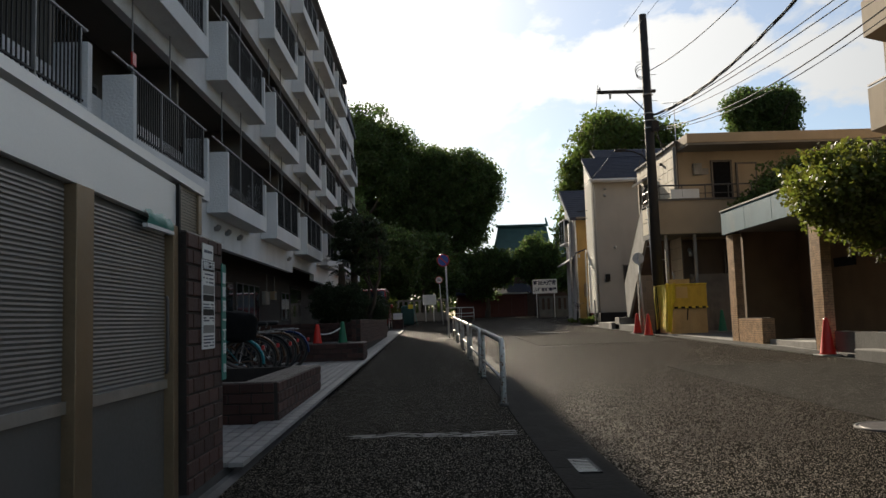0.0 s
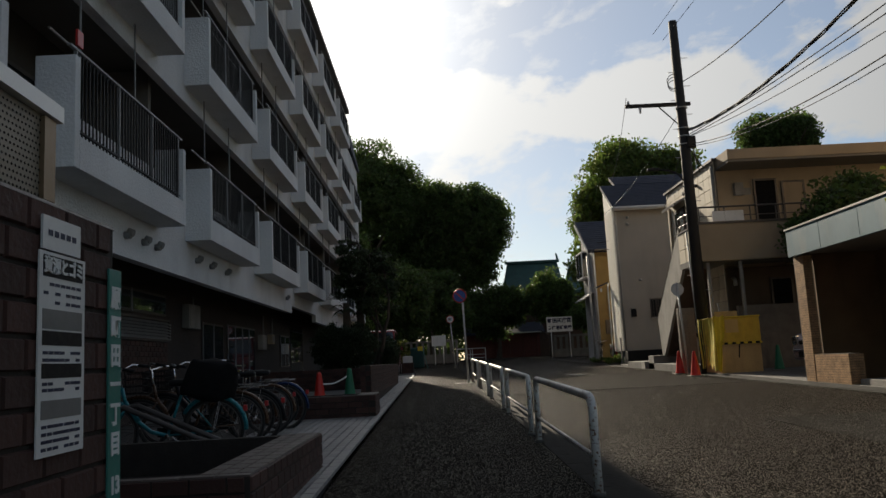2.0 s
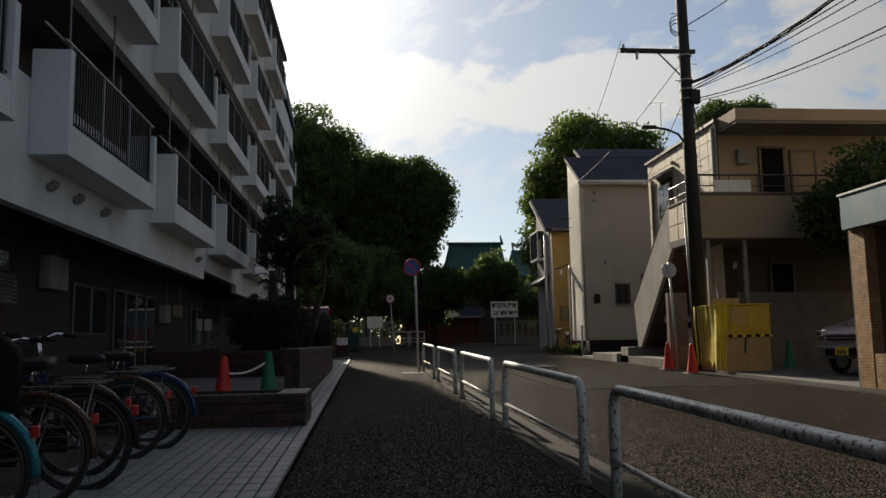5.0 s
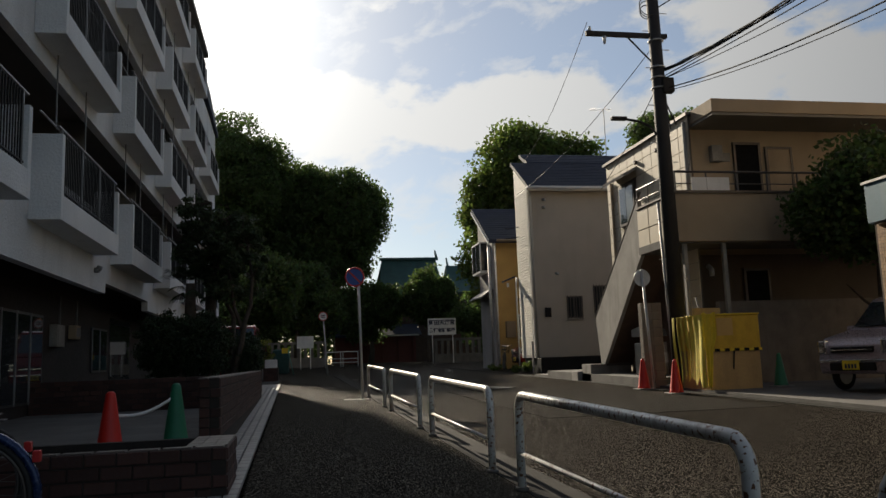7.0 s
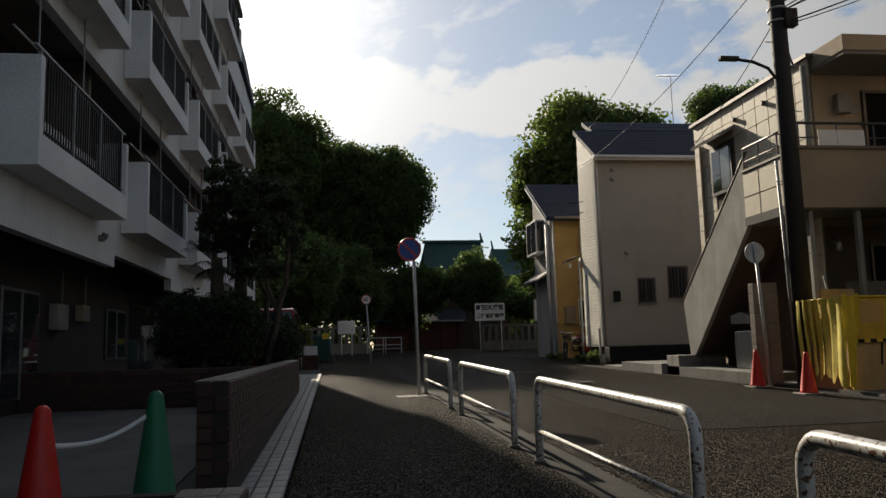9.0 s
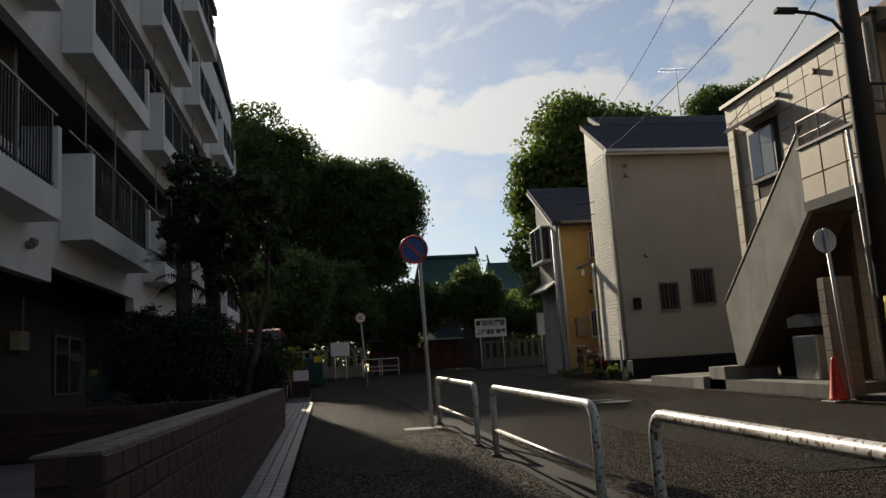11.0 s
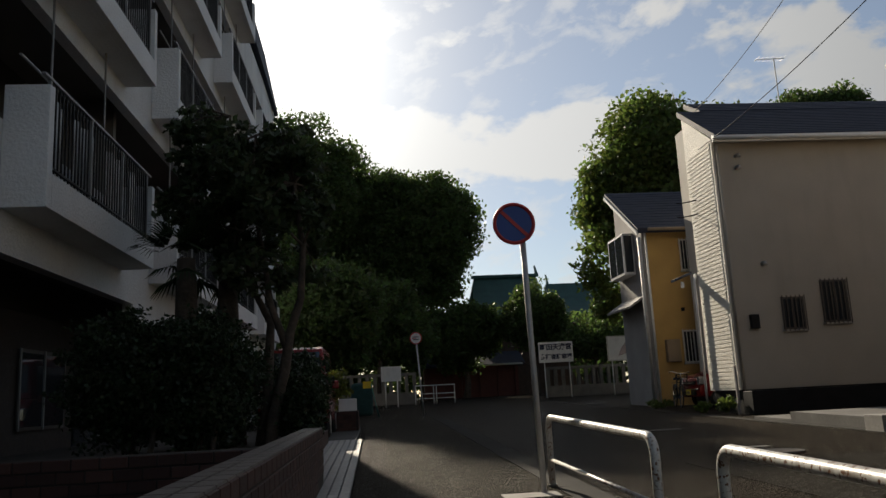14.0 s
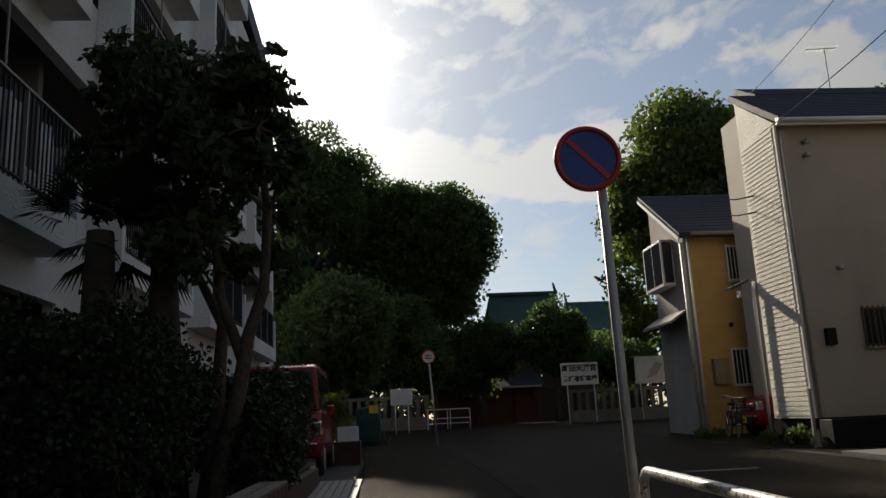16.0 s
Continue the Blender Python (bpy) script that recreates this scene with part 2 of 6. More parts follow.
M_RED = material("sign_red", (0.5, 0.03, 0.03), 0.4, var=0.06, bump=0.0)
M_BLUE = material("sign_blue", (0.02, 0.06, 0.3), 0.4, var=0.06, bump=0.0)
M_WHITE = material("white_enamel", (0.75, 0.75, 0.74), 0.5, var=0.05, scale=3, bump=0.02, stain=0.15)
M_CONE = material("red_cone_plastic", (0.62, 0.022, 0.012), 0.45, var=0.08, bump=0.03)
M_GREENP = material("green_cone_plastic", (0.012, 0.16, 0.08), 0.5, var=0.1, bump=0.03)
M_YELLOW = material("yellow_tarpaulin", (0.75, 0.55, 0.03), 0.55, var=0.1, scale=5, bump=0.25)
M_OCHRE_TARP = material("ochre_tarpaulin", (0.58, 0.38, 0.035), 0.6, var=0.12, scale=4, fine=30, bump=0.2, stain=0.25, stain_color=(0.4, 0.2, 0.03))
M_NET = material("yellow_net", (0.72, 0.6, 0.08), 0.7, var=0.15, scale=6, bump=0.2)
M_CARD = material("tan_board", (0.48, 0.33, 0.15), 0.75, var=0.12, scale=2, fine=25, bump=0.12, stain=0.25)
M_POLE = material("dark_utility_pole", (0.024, 0.021, 0.02), 0.75, var=0.2, scale=3, bump=0.2, stain=0.3)
M_WIRE = material("cable", (0.03, 0.03, 0.03), 0.6, var=0.1, bump=0.0)
M_SIDING = material("cream_siding", (0.43, 0.395, 0.34), 0.75, var=0.06, scale=1.0, fine=30, bump=0.2, stain=0.12)
M_SIDING2 = material("pale_stone_siding", (0.85, 0.81, 0.72), 0.7, var=0.1, scale=2.0, fine=20, bump=1.0, stain=0.1)
M_SLATE = material("blue_black_roof_slate", (0.03, 0.037, 0.06), 0.7, spec=0.25, var=0.15, scale=2, fine=18, bump=0.2)
M_OCHRE = material("ochre_render", (0.55, 0.36, 0.13), 0.85, var=0.08, scale=1.5, fine=60, bump=0.3)
M_GREYWALL = material("grey_siding", (0.3, 0.28, 0.27), 0.8, var=0.1, scale=1.5, bump=0.2)
M_BEIGE = material("beige_render", (0.35, 0.275, 0.19), 0.8, var=0.09, scale=1.2, fine=35, bump=0.25, stain=0.25)
M_PANEL = material("cream_wall_panel", (0.6, 0.53, 0.41), 0.6, var=0.06, scale=1.6, fine=40, bump=0.15, rnd=0.07, stain=0.15)
M_JOINT = material("dark_joint", (0.12, 0.1, 0.08), 0.95, var=0.15)
M_TANTILE = material("tan_small_tile", (0.45, 0.28, 0.15), 0.5, var=0.3, scale=9, fine=40, bump=0.15, rnd=0.25)
M_TEAL = material("blue_grey_sheet_metal", (0.1, 0.175, 0.225), 0.5, 0.3, var=0.12, scale=1.6, bump=0.08, stain=0.35, stain_color=(0.3, 0.3, 0.28))
M_BLOCK = material("concrete_block", (0.17, 0.145, 0.12), 0.92, var=0.18, scale=3, fine=35, bump=0.4, stain=0.45, rnd=0.12)
M_GLASS = glass_material("dark_window_glass", (0.03, 0.035, 0.04))
M_GLASS_PALE = glass_material("curtained_window_glass", (0.22, 0.24, 0.24), 0.12)
M_FRAME = material("window_frame_metal", (0.1, 0.09, 0.085), 0.45, 0.5, var=0.1, bump=0.03)
M_RUBBER = material("tyre_rubber", (0.022, 0.022, 0.022), 0.8, var=0.15, scale=20, bump=0.1)
M_CHROME = material("chrome", (0.8, 0.8, 0.8), 0.16, 1.0, var=0.05, bump=0.0)
M_BARK = material("dark_bark", (0.075, 0.058, 0.045), 0.95, var=0.3, scale=6, fine=24, bump=0.8)
# darker copy of the beige render that paints the deep shade under the gallery
M_BEIGE_SHADE = material("beige_render_shade", (0.12, 0.09, 0.065), 0.85, var=0.12, scale=1.2, fine=35, bump=0.25, stain=0.4)
M_SOIL = material("dark_soil", (0.024, 0.019, 0.015), 0.98, var=0.3, scale=6, fine=30, bump=0.6)
M_LEAF_BACK = leaf_material("evergreen_leaves", (0.06, 0.088, 0.028), 0.5)
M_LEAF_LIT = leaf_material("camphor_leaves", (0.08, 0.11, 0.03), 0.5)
M_LEAF_HEDGE = leaf_material("hedge_leaves", (0.021, 0.036, 0.014), 0.2)
M_LEAF_YELLOW = leaf_material("yellow_green_leaves", (0.1, 0.112, 0.026), 0.4)
M_NEEDLE = leaf_material("pine_needles", (0.045, 0.062, 0.028), 0.3)
M_COPPER = material("green_copper_roof", (0.04, 0.095, 0.092), 0.8, 0.0, var=0.12, scale=1.5, bump=0.1, stain=0.3)
M_SHRINE_RED = material("vermilion_timber", (0.1, 0.02, 0.013), 0.6, var=0.15, bump=0.05)
M_BROWNWALL = material("brown_stucco", (0.2, 0.125, 0.068), 0.85, var=0.14, scale=1.6, fine=40, bump=0.25, stain=0.3)
M_PERF = material("tan_perforated_panel", (0.3, 0.27, 0.22), 0.5, 0.4, var=0.08, scale=2, bump=0.0)
# timber of the shrine halls; also the painted shade under the outside stair
M_TIMBER_AND_SHADE = material("dark_timber_and_stair_shade", (0.08, 0.05, 0.035), 0.8, var=0.2, bump=0.15)
M_STONE = material("pale_granite", (0.14, 0.13, 0.115), 0.85, var=0.15, scale=3, fine=40, bump=0.3, stain=0.4)
M_TEXT = material("dark_lettering", (0.02, 0.025, 0.06), 0.6, var=0.02, bump=0.0)
M_TEXT_W = material("white_lettering", (0.75, 0.76, 0.76), 0.6, var=0.02, bump=0.0)
M_PLATE_GREEN = material("green_street_plate", (0.04, 0.2, 0.17), 0.45, var=0.08, bump=0.03)


# ---- building tools ----
def gz(y):
    """Height of the gently rising street."""
    return 0.0165 * (min(max(y, -40), 75) - 14.7)


def bx(bm, x0, x1, y0, y1, z0, z1, bevel=0.0):
    vs = [bm.verts.new((x, y, z)) for z in (z0, z1) for y in (y0, y1) for x in (x0, x1)]
    fs = [bm.faces.new([vs[i] for i in f]) for f in ((0, 2, 3, 1), (4, 5, 7, 6), (0, 1, 5, 4), (2, 6, 7, 3), (1, 3, 7, 5), (0, 4, 6, 2))]
    if bevel:
        edges = {e for f in fs for e in f.edges}
        bmesh.ops.bevel(bm, geom=list(edges), offset=bevel, segments=2, profile=0.5, affect="EDGES")
    return bm


def box(x0, x1, y0, y1, z0, z1, bevel=0.0):
    return bx(bmesh.new(), x0, x1, y0, y1, z0, z1, bevel)


def tube(bm, pts, r, n=8, cap=True):
    """Round bar along a chain of points; r may be one radius or one a point."""
    pts = [Vector(p) for p in pts]
    rs = r if isinstance(r, (list, tuple)) else [r] * len(pts)
    side = None
    rings = []
    for i, p in enumerate(pts):
        d = (pts[min(i + 1, len(pts) - 1)] - pts[max(i - 1, 0)]).normalized()
        if side is None:
            side = d.cross(Vector((0.13, 0.31, 0.94)) if abs(d.z) < 0.9 else Vector((1, 0.1, 0))).normalized()
        side = (side - d * side.dot(d)).normalized()
        up = d.cross(side)
        rings.append([bm.verts.new(p + (side * math.cos(a) + up * math.sin(a)) * rs[i]) for a in (2 * math.pi * k / n for k in range(n))])
    for a, b in zip(rings, rings[1:]):
        for k in range(n):
            f = bm.faces.new((a[k], a[(k + 1) % n], b[(k + 1) % n], b[k]))
            f.smooth = n > 6
    if cap:
        bm.faces.new(rings[0][::-1])
        bm.faces.new(rings[-1])
    return bm


def prism(bm, poly, axis, a, b):
    """Extrude a polygon of 2D points along an axis from a to b."""
    def at(p, t):
        return {"x": (t, p[0], p[1]), "y": (p[0], t, p[1]), "z": (p[0], p[1], t)}[axis]
    lo = [bm.verts.new(at(p, a)) for p in poly]
    hi = [bm.verts.new(at(p, b)) for p in poly]
    n = len(poly)
    bm.faces.new(lo)
    bm.faces.new(hi[::-1])
    for i in range(n):
        bm.faces.new((lo[i], hi[i], hi[(i + 1) % n], lo[(i + 1) % n]))
    bmesh.ops.recalc_face_normals(bm, faces=bm.faces)
    return bm


def ring(bm, c, axis, R, r, n=28, m=8):
    """Torus round an axis ('x' or 'y' or 'z')."""
    c = Vector(c)
    u, v = {"x": (Vector((0, 1, 0)), Vector((0, 0, 1))), "y": (Vector((1, 0, 0)), Vector((0, 0, 1))), "z": (Vector((1, 0, 0)), Vector((0, 1, 0)))}[axis]
    w = u.cross(v)
    g = []
    for i in range(n):
        d = u * math.cos(2 * math.pi * i / n) + v * math.sin(2 * math.pi * i / n)
        g.append([bm.verts.new(c + d * (R + r * math.cos(2 * math.pi * k / m)) + w * r * math.sin(2 * math.pi * k / m)) for k in range(m)])
    for i in range(n):
        for k in range(m):
            f = bm.faces.new((g[i][k], g[(i + 1) % n][k], g[(i + 1) % n][(k + 1) % m], g[i][(k + 1) % m]))
            f.smooth = True
    return bm


def disc(bm, c, axis, R, t, n=32):
    """Thin round plate, t thick, facing along the axis."""
    c = Vector(c)
    w = {"x": Vector((1, 0, 0)), "y": Vector((0, 1, 0)), "z": Vector((0, 0, 1))}[axis]
    return tube(bm, [c - w * t / 2, c + w * t / 2], R, n)


def part(name, bm, mat, parent=None, label="", smooth=False):
    me = bpy.data.meshes.new(name)
    bm.normal_update()
    bm.to_mesh(me)
    bm.free()
    if smooth:
        for p in me.polygons:
            p.use_smooth = True
    me.materials.append(mat)
    ob = new(name, me)
    if parent:
        ob.parent = parent
    if label:
        ob["label"] = label
    return ob


def thing(name, label, category, at=(0, 0, 0), rz=0.0, group="", kind=""):
    """An empty at a thing's base, under which its parts hang."""
    ob = new(name)
    ob.empty_display_size = 0.1
    ob.matrix_basis = pose(*at, 0, 0, rz)
    return tagged(ob, label, category, group, kind)


def setting(name, bm, mat, label, category):
    return tagged(part(name, bm, mat), label, category, kind="structure")


def lettering(text, size, mat, parent, m, label="", name="lettering"):
    cu = bpy.data.curves.new(name, "FONT")
    cu.offset = 0.012 * size / 0.3
    cu.body, cu.size, cu.extrude, cu.align_x, cu.align_y = text, size, 0.0015, "CENTER", "CENTER"
    cu.resolution_u = 2
    tmp = bpy.data.objects.new("tmp", cu)
    scene.collection.objects.link(tmp)
    bpy.context.view_layer.update()
    me = bpy.data.meshes.new_from_object(tmp.evaluated_get(bpy.context.evaluated_depsgraph_get()))
    bpy.data.objects.remove(tmp)
    me.name = name
    me.materials.clear()
    me.materials.append(mat)
    ob = new(name, me)
    ob.parent = parent
    ob.matrix_basis = m
    if label:
        ob["label"] = label
    return ob


def leaf_mesh(name, blobs, size, mat, parent, seed, long=1.6, kind=""):
    """Crown of single leaves gathered in clumps on uneven lobes: (centre, radii, clumps, leaves in a clump, clump radius)."""
    rng = np.random.default_rng(seed)
    P = []
    for c, rad, clumps, each, cr in blobs:
        d = rng.normal(size=(clumps, 3))
        d /= np.linalg.norm(d, axis=1)[:, None]
        shell = rng.uniform(0.25, 1.0, (clumps, 1)) ** 0.4 * rng.uniform(0.88, 1.12, (clumps, 1))
        mid = np.array(c) + d * shell * np.array(rad)
        g = np.clip(rng.normal(size=(clumps, each, 3)), -1.7, 1.7) * cr * np.array((1, 1, 0.6))
        P.append((mid[:, None, :] + g).reshape(-1, 3))
    P = np.concatenate(P)
    n = len(P)
    u = rng.normal(size=(n, 3))
    u /= np.linalg.norm(u, axis=1)[:, None]
    v = rng.normal(size=(n, 3))
    v -= u * (u * v).sum(1)[:, None]
    v /= np.linalg.norm(v, axis=1)[:, None]
    s = size * rng.uniform(0.6, 1.3, (n, 1))
    a, b = u * s * long / 2, v * s / 2
    V = np.stack((P - a, P + b - a * 0.1, P + a, P - b - a * 0.1), 1).reshape(-1, 3)
    me = bpy.data.meshes.new(name)
    me.vertices.add(4 * n)
    me.vertices.foreach_set("co", V.ravel().astype(np.float32))
    me.loops.add(4 * n)
    me.loops.foreach_set("vertex_index", np.arange(4 * n, dtype=np.int32))
    me.polygons.add(n)
    me.polygons.foreach_set("loop_start", np.arange(0, 4 * n, 4, dtype=np.int32))
    me.update(calc_edges=True)
    me.materials.append(mat)
    ob = new(name, me)
    ob.parent = parent
    if kind:
        ob["kind"] = kind
    return ob


# ---- ground, road and pavement ----
def slope_slab(x0, x1, y0, y1, off, depth=0.35):
    return prism(bmesh.new(), [(y0, gz(y0) + off), (y1, gz(y1) + off), (y1, gz(y1) + off - depth), (y0, gz(y0) + off - depth)], "x", x0, x1)


M_GUTTER = material("stained_gutter_concrete", (0.026, 0.0245, 0.022), 0.9, spec=0.1, var=0.35, scale=1.4, fine=22, bump=0.35, stain=0.7, stain_color=(0.025, 0.024, 0.022))
g = bmesh.new()
xs, ys = (-600, -60, -14, 1.0, 7.7, 60, 600), (-600, -40, 0, 30, 75, 120, 600)
grid_v = [[g.verts.new((x, y, gz(y) - 0.06)) for x in xs] for y in ys]
for a, b in zip(grid_v, grid_v[1:]):
    for i in range(len(xs) - 1):
        g.faces.new((a[i], a[i + 1], b[i + 1], b[i]))
setting("ground", g, M_ROAD, "worn grey asphalt street with pale stone chips", "road")
setting("pavement", slope_slab(-1.13, 0.9, -14, 47, 0.0), M_WALKWAY, "dark asphalt pavement beside the apartment block", "pavement")
setting("road_patch", slope_slab(4.1, 7.35, 8.2, 14.6, -0.052, 0.2), M_PATCH, "relaid asphalt patch in the street", "road")
setting("road_patch_far", slope_slab(3.0, 6.9, 22.5, 30.5, -0.053, 0.2), M_PATCH, "relaid asphalt patch in the street", "road")
setting("gutter", slope_slab(1.04, 1.36, -14, 47, -0.05, 0.2), M_GUTTER, "concrete gutter strip along the kerb", "gutter")
setting("gutter_east", slope_slab(7.3, 7.56, -14, 60, -0.05, 0.2), M_GUTTER, "concrete gutter strip along the far kerb", "gutter")
setting("forecourt", slope_slab(-6.5, -1.27, -14, 42, 0.035), M_TILEBED, "raised forecourt of the apartment block", "forecourt")
setting("forecourt_slab", slope_slab(-5.6, -1.95, 17.95, 26.9, 0.05, 0.1), M_CONC_DARK, "pale concrete parking slab in front of the block", "slab")
setting("yard_east", slope_slab(7.6, 40, -14, 38, 0.0), M_CONC_DARK, "concrete yards behind the far kerb", "yard")
kerb = setting("kerb", slope_slab(0.9, 1.0, -14, 47, -0.03), M_CONC_DARK, "low concrete kerb", "kerb")
y = -2.0
km = None
while y < 46:
    bm = prism(bmesh.new(), [(0, 0), (0.59, 0.59 * 0.0165), (0.59, 0.59 * 0.0165 - 0.2), (0, -0.2)], "x", 0, 0.14) if km is None else None
    if km is None:
        ob = part("kerb_stone", bm, M_GUTTER, kerb)
        km = ob.data
    else:
        ob = new("kerb_stone", km)
        ob.parent = kerb
    ob.location = (0.905, y, gz(y) + 0.004)
    y += 0.6
setting("forecourt_edge", prism(bmesh.new(), [(-1.275, -1.0), (-1.275, 0.03), (-1.22, 0.035), (-1.12, 0.004), (-1.12, -1.0)], "y", -14, 42), M_CONC_DARK, "chamfered concrete edge of the forecourt", "kerb").matrix_basis = Matrix(((1, 0, 0, 0), (0, 1, 0, 0), (0, 0.0165, 1, -0.0165 * 14.7), (0, 0, 0, 1)))

# white line across the pavement, drain grate, manholes, lane dash
line = bmesh.new()
for k in range(60):
    a, b = random.random(), random.random()
    x0, y0 = -0.62 + 1.4 * a, 7.82 + 0.24 * b - 0.12 * a
    w, d = random.uniform(0.05, 0.22), random.uniform(0.015, 0.05)
    line.faces.new([line.verts.new((px, py, gz(py) + 0.004)) for px, py in ((x0, y0), (x0 + w, y0 + 0.01), (x0 + w * 0.9, y0 + d), (x0 + 0.02, y0 + d * 0.9))])
tagged(part("worn_paint_line", line, M_CONC), "worn white paint line across the pavement", "road marking", kind="structure")
for x0, y0, w, d in ((4.25, 31.9, 0.62, 0.16), (4.0, 36.2, 1.2, 0.12)):
    tagged(part("road_marking", prism(bmesh.new(), [(y0, gz(y0) - 0.054), (y0 + d, gz(y0 + d) - 0.054), (y0 + d, gz(y0) - 0.1), (y0, gz(y0) - 0.1)], "x", x0, x0 + w), M_CONC), "short worn white road marking", "road marking", kind="structure")
drain = thing("drain_grate", "rusty slotted steel drain grate in the gutter", "drain grate", (1.08, 6.7, gz(6.7) - 0.05))
part("grate_frame", bx(bx(bx(bx(bmesh.new(), -0.16, 0.16, -0.26, -0.24, -0.04, 0.006), -0.16, 0.16, 0.24, 0.26, -0.04, 0.006), -0.16, -0.14, -0.26, 0.26, -0.04, 0.006), 0.14, 0.16, -0.26, 0.26, -0.04, 0.006), M_BLACK, drain)
# black plate under the bars paints the shade inside the drain pit
part("sump_shade", box(-0.139, 0.139, -0.239, 0.239, -0.04, -0.028), M_FABRIC, drain)
for k in range(9):
    part("bar", box(-0.14, 0.14, -0.232 + 0.055 * k, -0.222 + 0.055 * k, -0.03, 0.005), M_ALU, drain)
for x0, y0, r in ((4.0, 7.85, 0.3), (4.6, 31.2, 0.33)):
    man = thing("manhole_cover", "round cast-iron manhole cover in the asphalt", "manhole cover", (x0, y0, gz(y0) - 0.056), group="manhole covers")
    part("cover", disc(bmesh.new(), (0, 0, 0), "z", r - 0.03, 0.02), M_FRAME, man)
    part("rim", ring(bmesh.new(), (0, 0, 0), "z", r, 0.014, 32, 6), M_CONC_DARK, man)


# ---- brickwork ----
def piece_mesh(name, w, h, d, c=0.005):
    """Slightly chamfered slab: w along x, h up z, d proud along -y."""
    bm = bmesh.new()
    lo = [bm.verts.new((x, 0, z)) for x, z in ((0, 0), (w, 0), (w, h), (0, h))]
    hi = [bm.verts.new((x, -d, z)) for x, z in ((c, c), (w - c, c), (w - c, h - c), (c, h - c))]
    bm.faces.new(hi)
    for i in range(4):
        bm.faces.new((lo[i], lo[(i + 1) % 4], hi[(i + 1) % 4], hi[i]))
    me = bpy.data.meshes.new(name)
    bm.to_mesh(me)
    bm.free()
    return me


BRICK_W, BRICK_H, JOINT = 0.205, 0.085, 0.011
brick_full = piece_mesh("brick", BRICK_W, BRICK_H, 0.012)
brick_half = piece_mesh("brick", (BRICK_W - JOINT) / 2, BRICK_H, 0.012)
coping_piece = piece_mesh("coping_tile", 0.1, 0.205, 0.01, 0.003)
for me in (brick_full, brick_half):
    me.materials.append(M_BRICK)
coping_piece.materials.append(M_CAP)


def lay_bricks(parent, x, y, z0, z1, length, turn, slope=0.0, limit=300):
    """Running-bond bricks on an upright face that starts at (x, y) and runs along 'turn' degrees, its outside to the right."""
    rot = Euler((0, 0, radians(turn))).to_matrix().to_4x4()
    count, row, z = 0, 0, z1 - BRICK_H
    while z > z0 - BRICK_H * 0.9:
        s = 0.0
        pieces = []
        if row % 2:
            pieces.append((0.0, brick_half))
            s = brick_half.vertices[1].co.x + JOINT
        while s + BRICK_W <= length + 0.002:
            pieces.append((s, brick_full))
            s += BRICK_W + JOINT
        if length - s > 0.08:
            pieces.append((s, brick_half))
        for s, me in pieces:
            d = rot @ Vector((s, 0, 0))
            if z < gz(y + d.y) - BRICK_H or count >= limit:
                continue
            ob = new("brick", me)
            ob.parent = parent
            ob.matrix_basis = Matrix.Translation((x + d.x, y + d.y, z)) @ rot
            count += 1
        z -= BRICK_H + JOINT
        row += 1


def lay_coping(parent, x0, x1, y0, y1, z, along="y", limit=280):
    """Flat coping tiles on a wall's top."""
    me, n = coping_piece, 0
    nx = max(1, round((x1 - x0) / (0.11 if along == "y" else 0.215)))
    ny = max(1, round((y1 - y0) / (0.215 if along == "y" else 0.11)))
    for j in range(ny):
        for i in range(nx):
            if n >= limit:
                return
            ob = new("coping_tile", me)
            ob.parent = parent
            px, py = x0 + (x1 - x0) * i / nx, y0 + (y1 - y0) * j / ny
            if along == "y":
                ob.matrix_basis = Matrix(((1, 0, 0, px + 0.003), (0, 0, 1, py + 0.004), (0, -1, 0, z), (0, 0, 0, 1)))
            else:
                ob.matrix_basis = Matrix(((0, 0, 1, px + 0.003), (1, 0, 0, py + 0.004), (0, -1, 0, z), (0, 0, 0, 1)))
            n += 1


# ---- apartment block ----
apartment = thing("apartment_block", "long four-storey white-rendered apartment block with projecting balcony boxes", "building", (0, 0, 0), kind="structure")
FACE, BOX, RECESS, FLOOR1, STOREY = -4.55, -4.09, -5.95, 3.25, 2.87
STARTS = [17.82 + 5.33 * k for k in range(-3, 6)]
LEN = 3.93
part("wall", bx(bmesh.new(), -14, RECESS, -6, 51, 2.3, 13.95), M_RECESS_SHADE, apartment, "recessed back wall of the balconies with its shade put into the colour")
part("ground_floor_wall", bx(bmesh.new(), -14, -5.62, -6, 51, -0.6, 2.58), M_DARKWALL, apartment, "dark brown tiled ground-floor wall")
part("end_wall", bx(bmesh.new(), -14, FACE + 0.02, 50.8, 51.05, 0.2, 13.2), M_RENDER, apartment)
part("roof", bx(bmesh.new(), -14.2, -4.15, -6, 44, 13.96, 14.16), M_CONC_DARK, apartment)
part("end_roof", prism(bmesh.new(), [(44.01, 13.75), (47.5, 13.55), (51.4, 12.75), (51.4, 12.6), (44.01, 13.1)], "x", -14.2, -4.4), M_SLATE, apartment, "low sloping end roof with wide eaves")
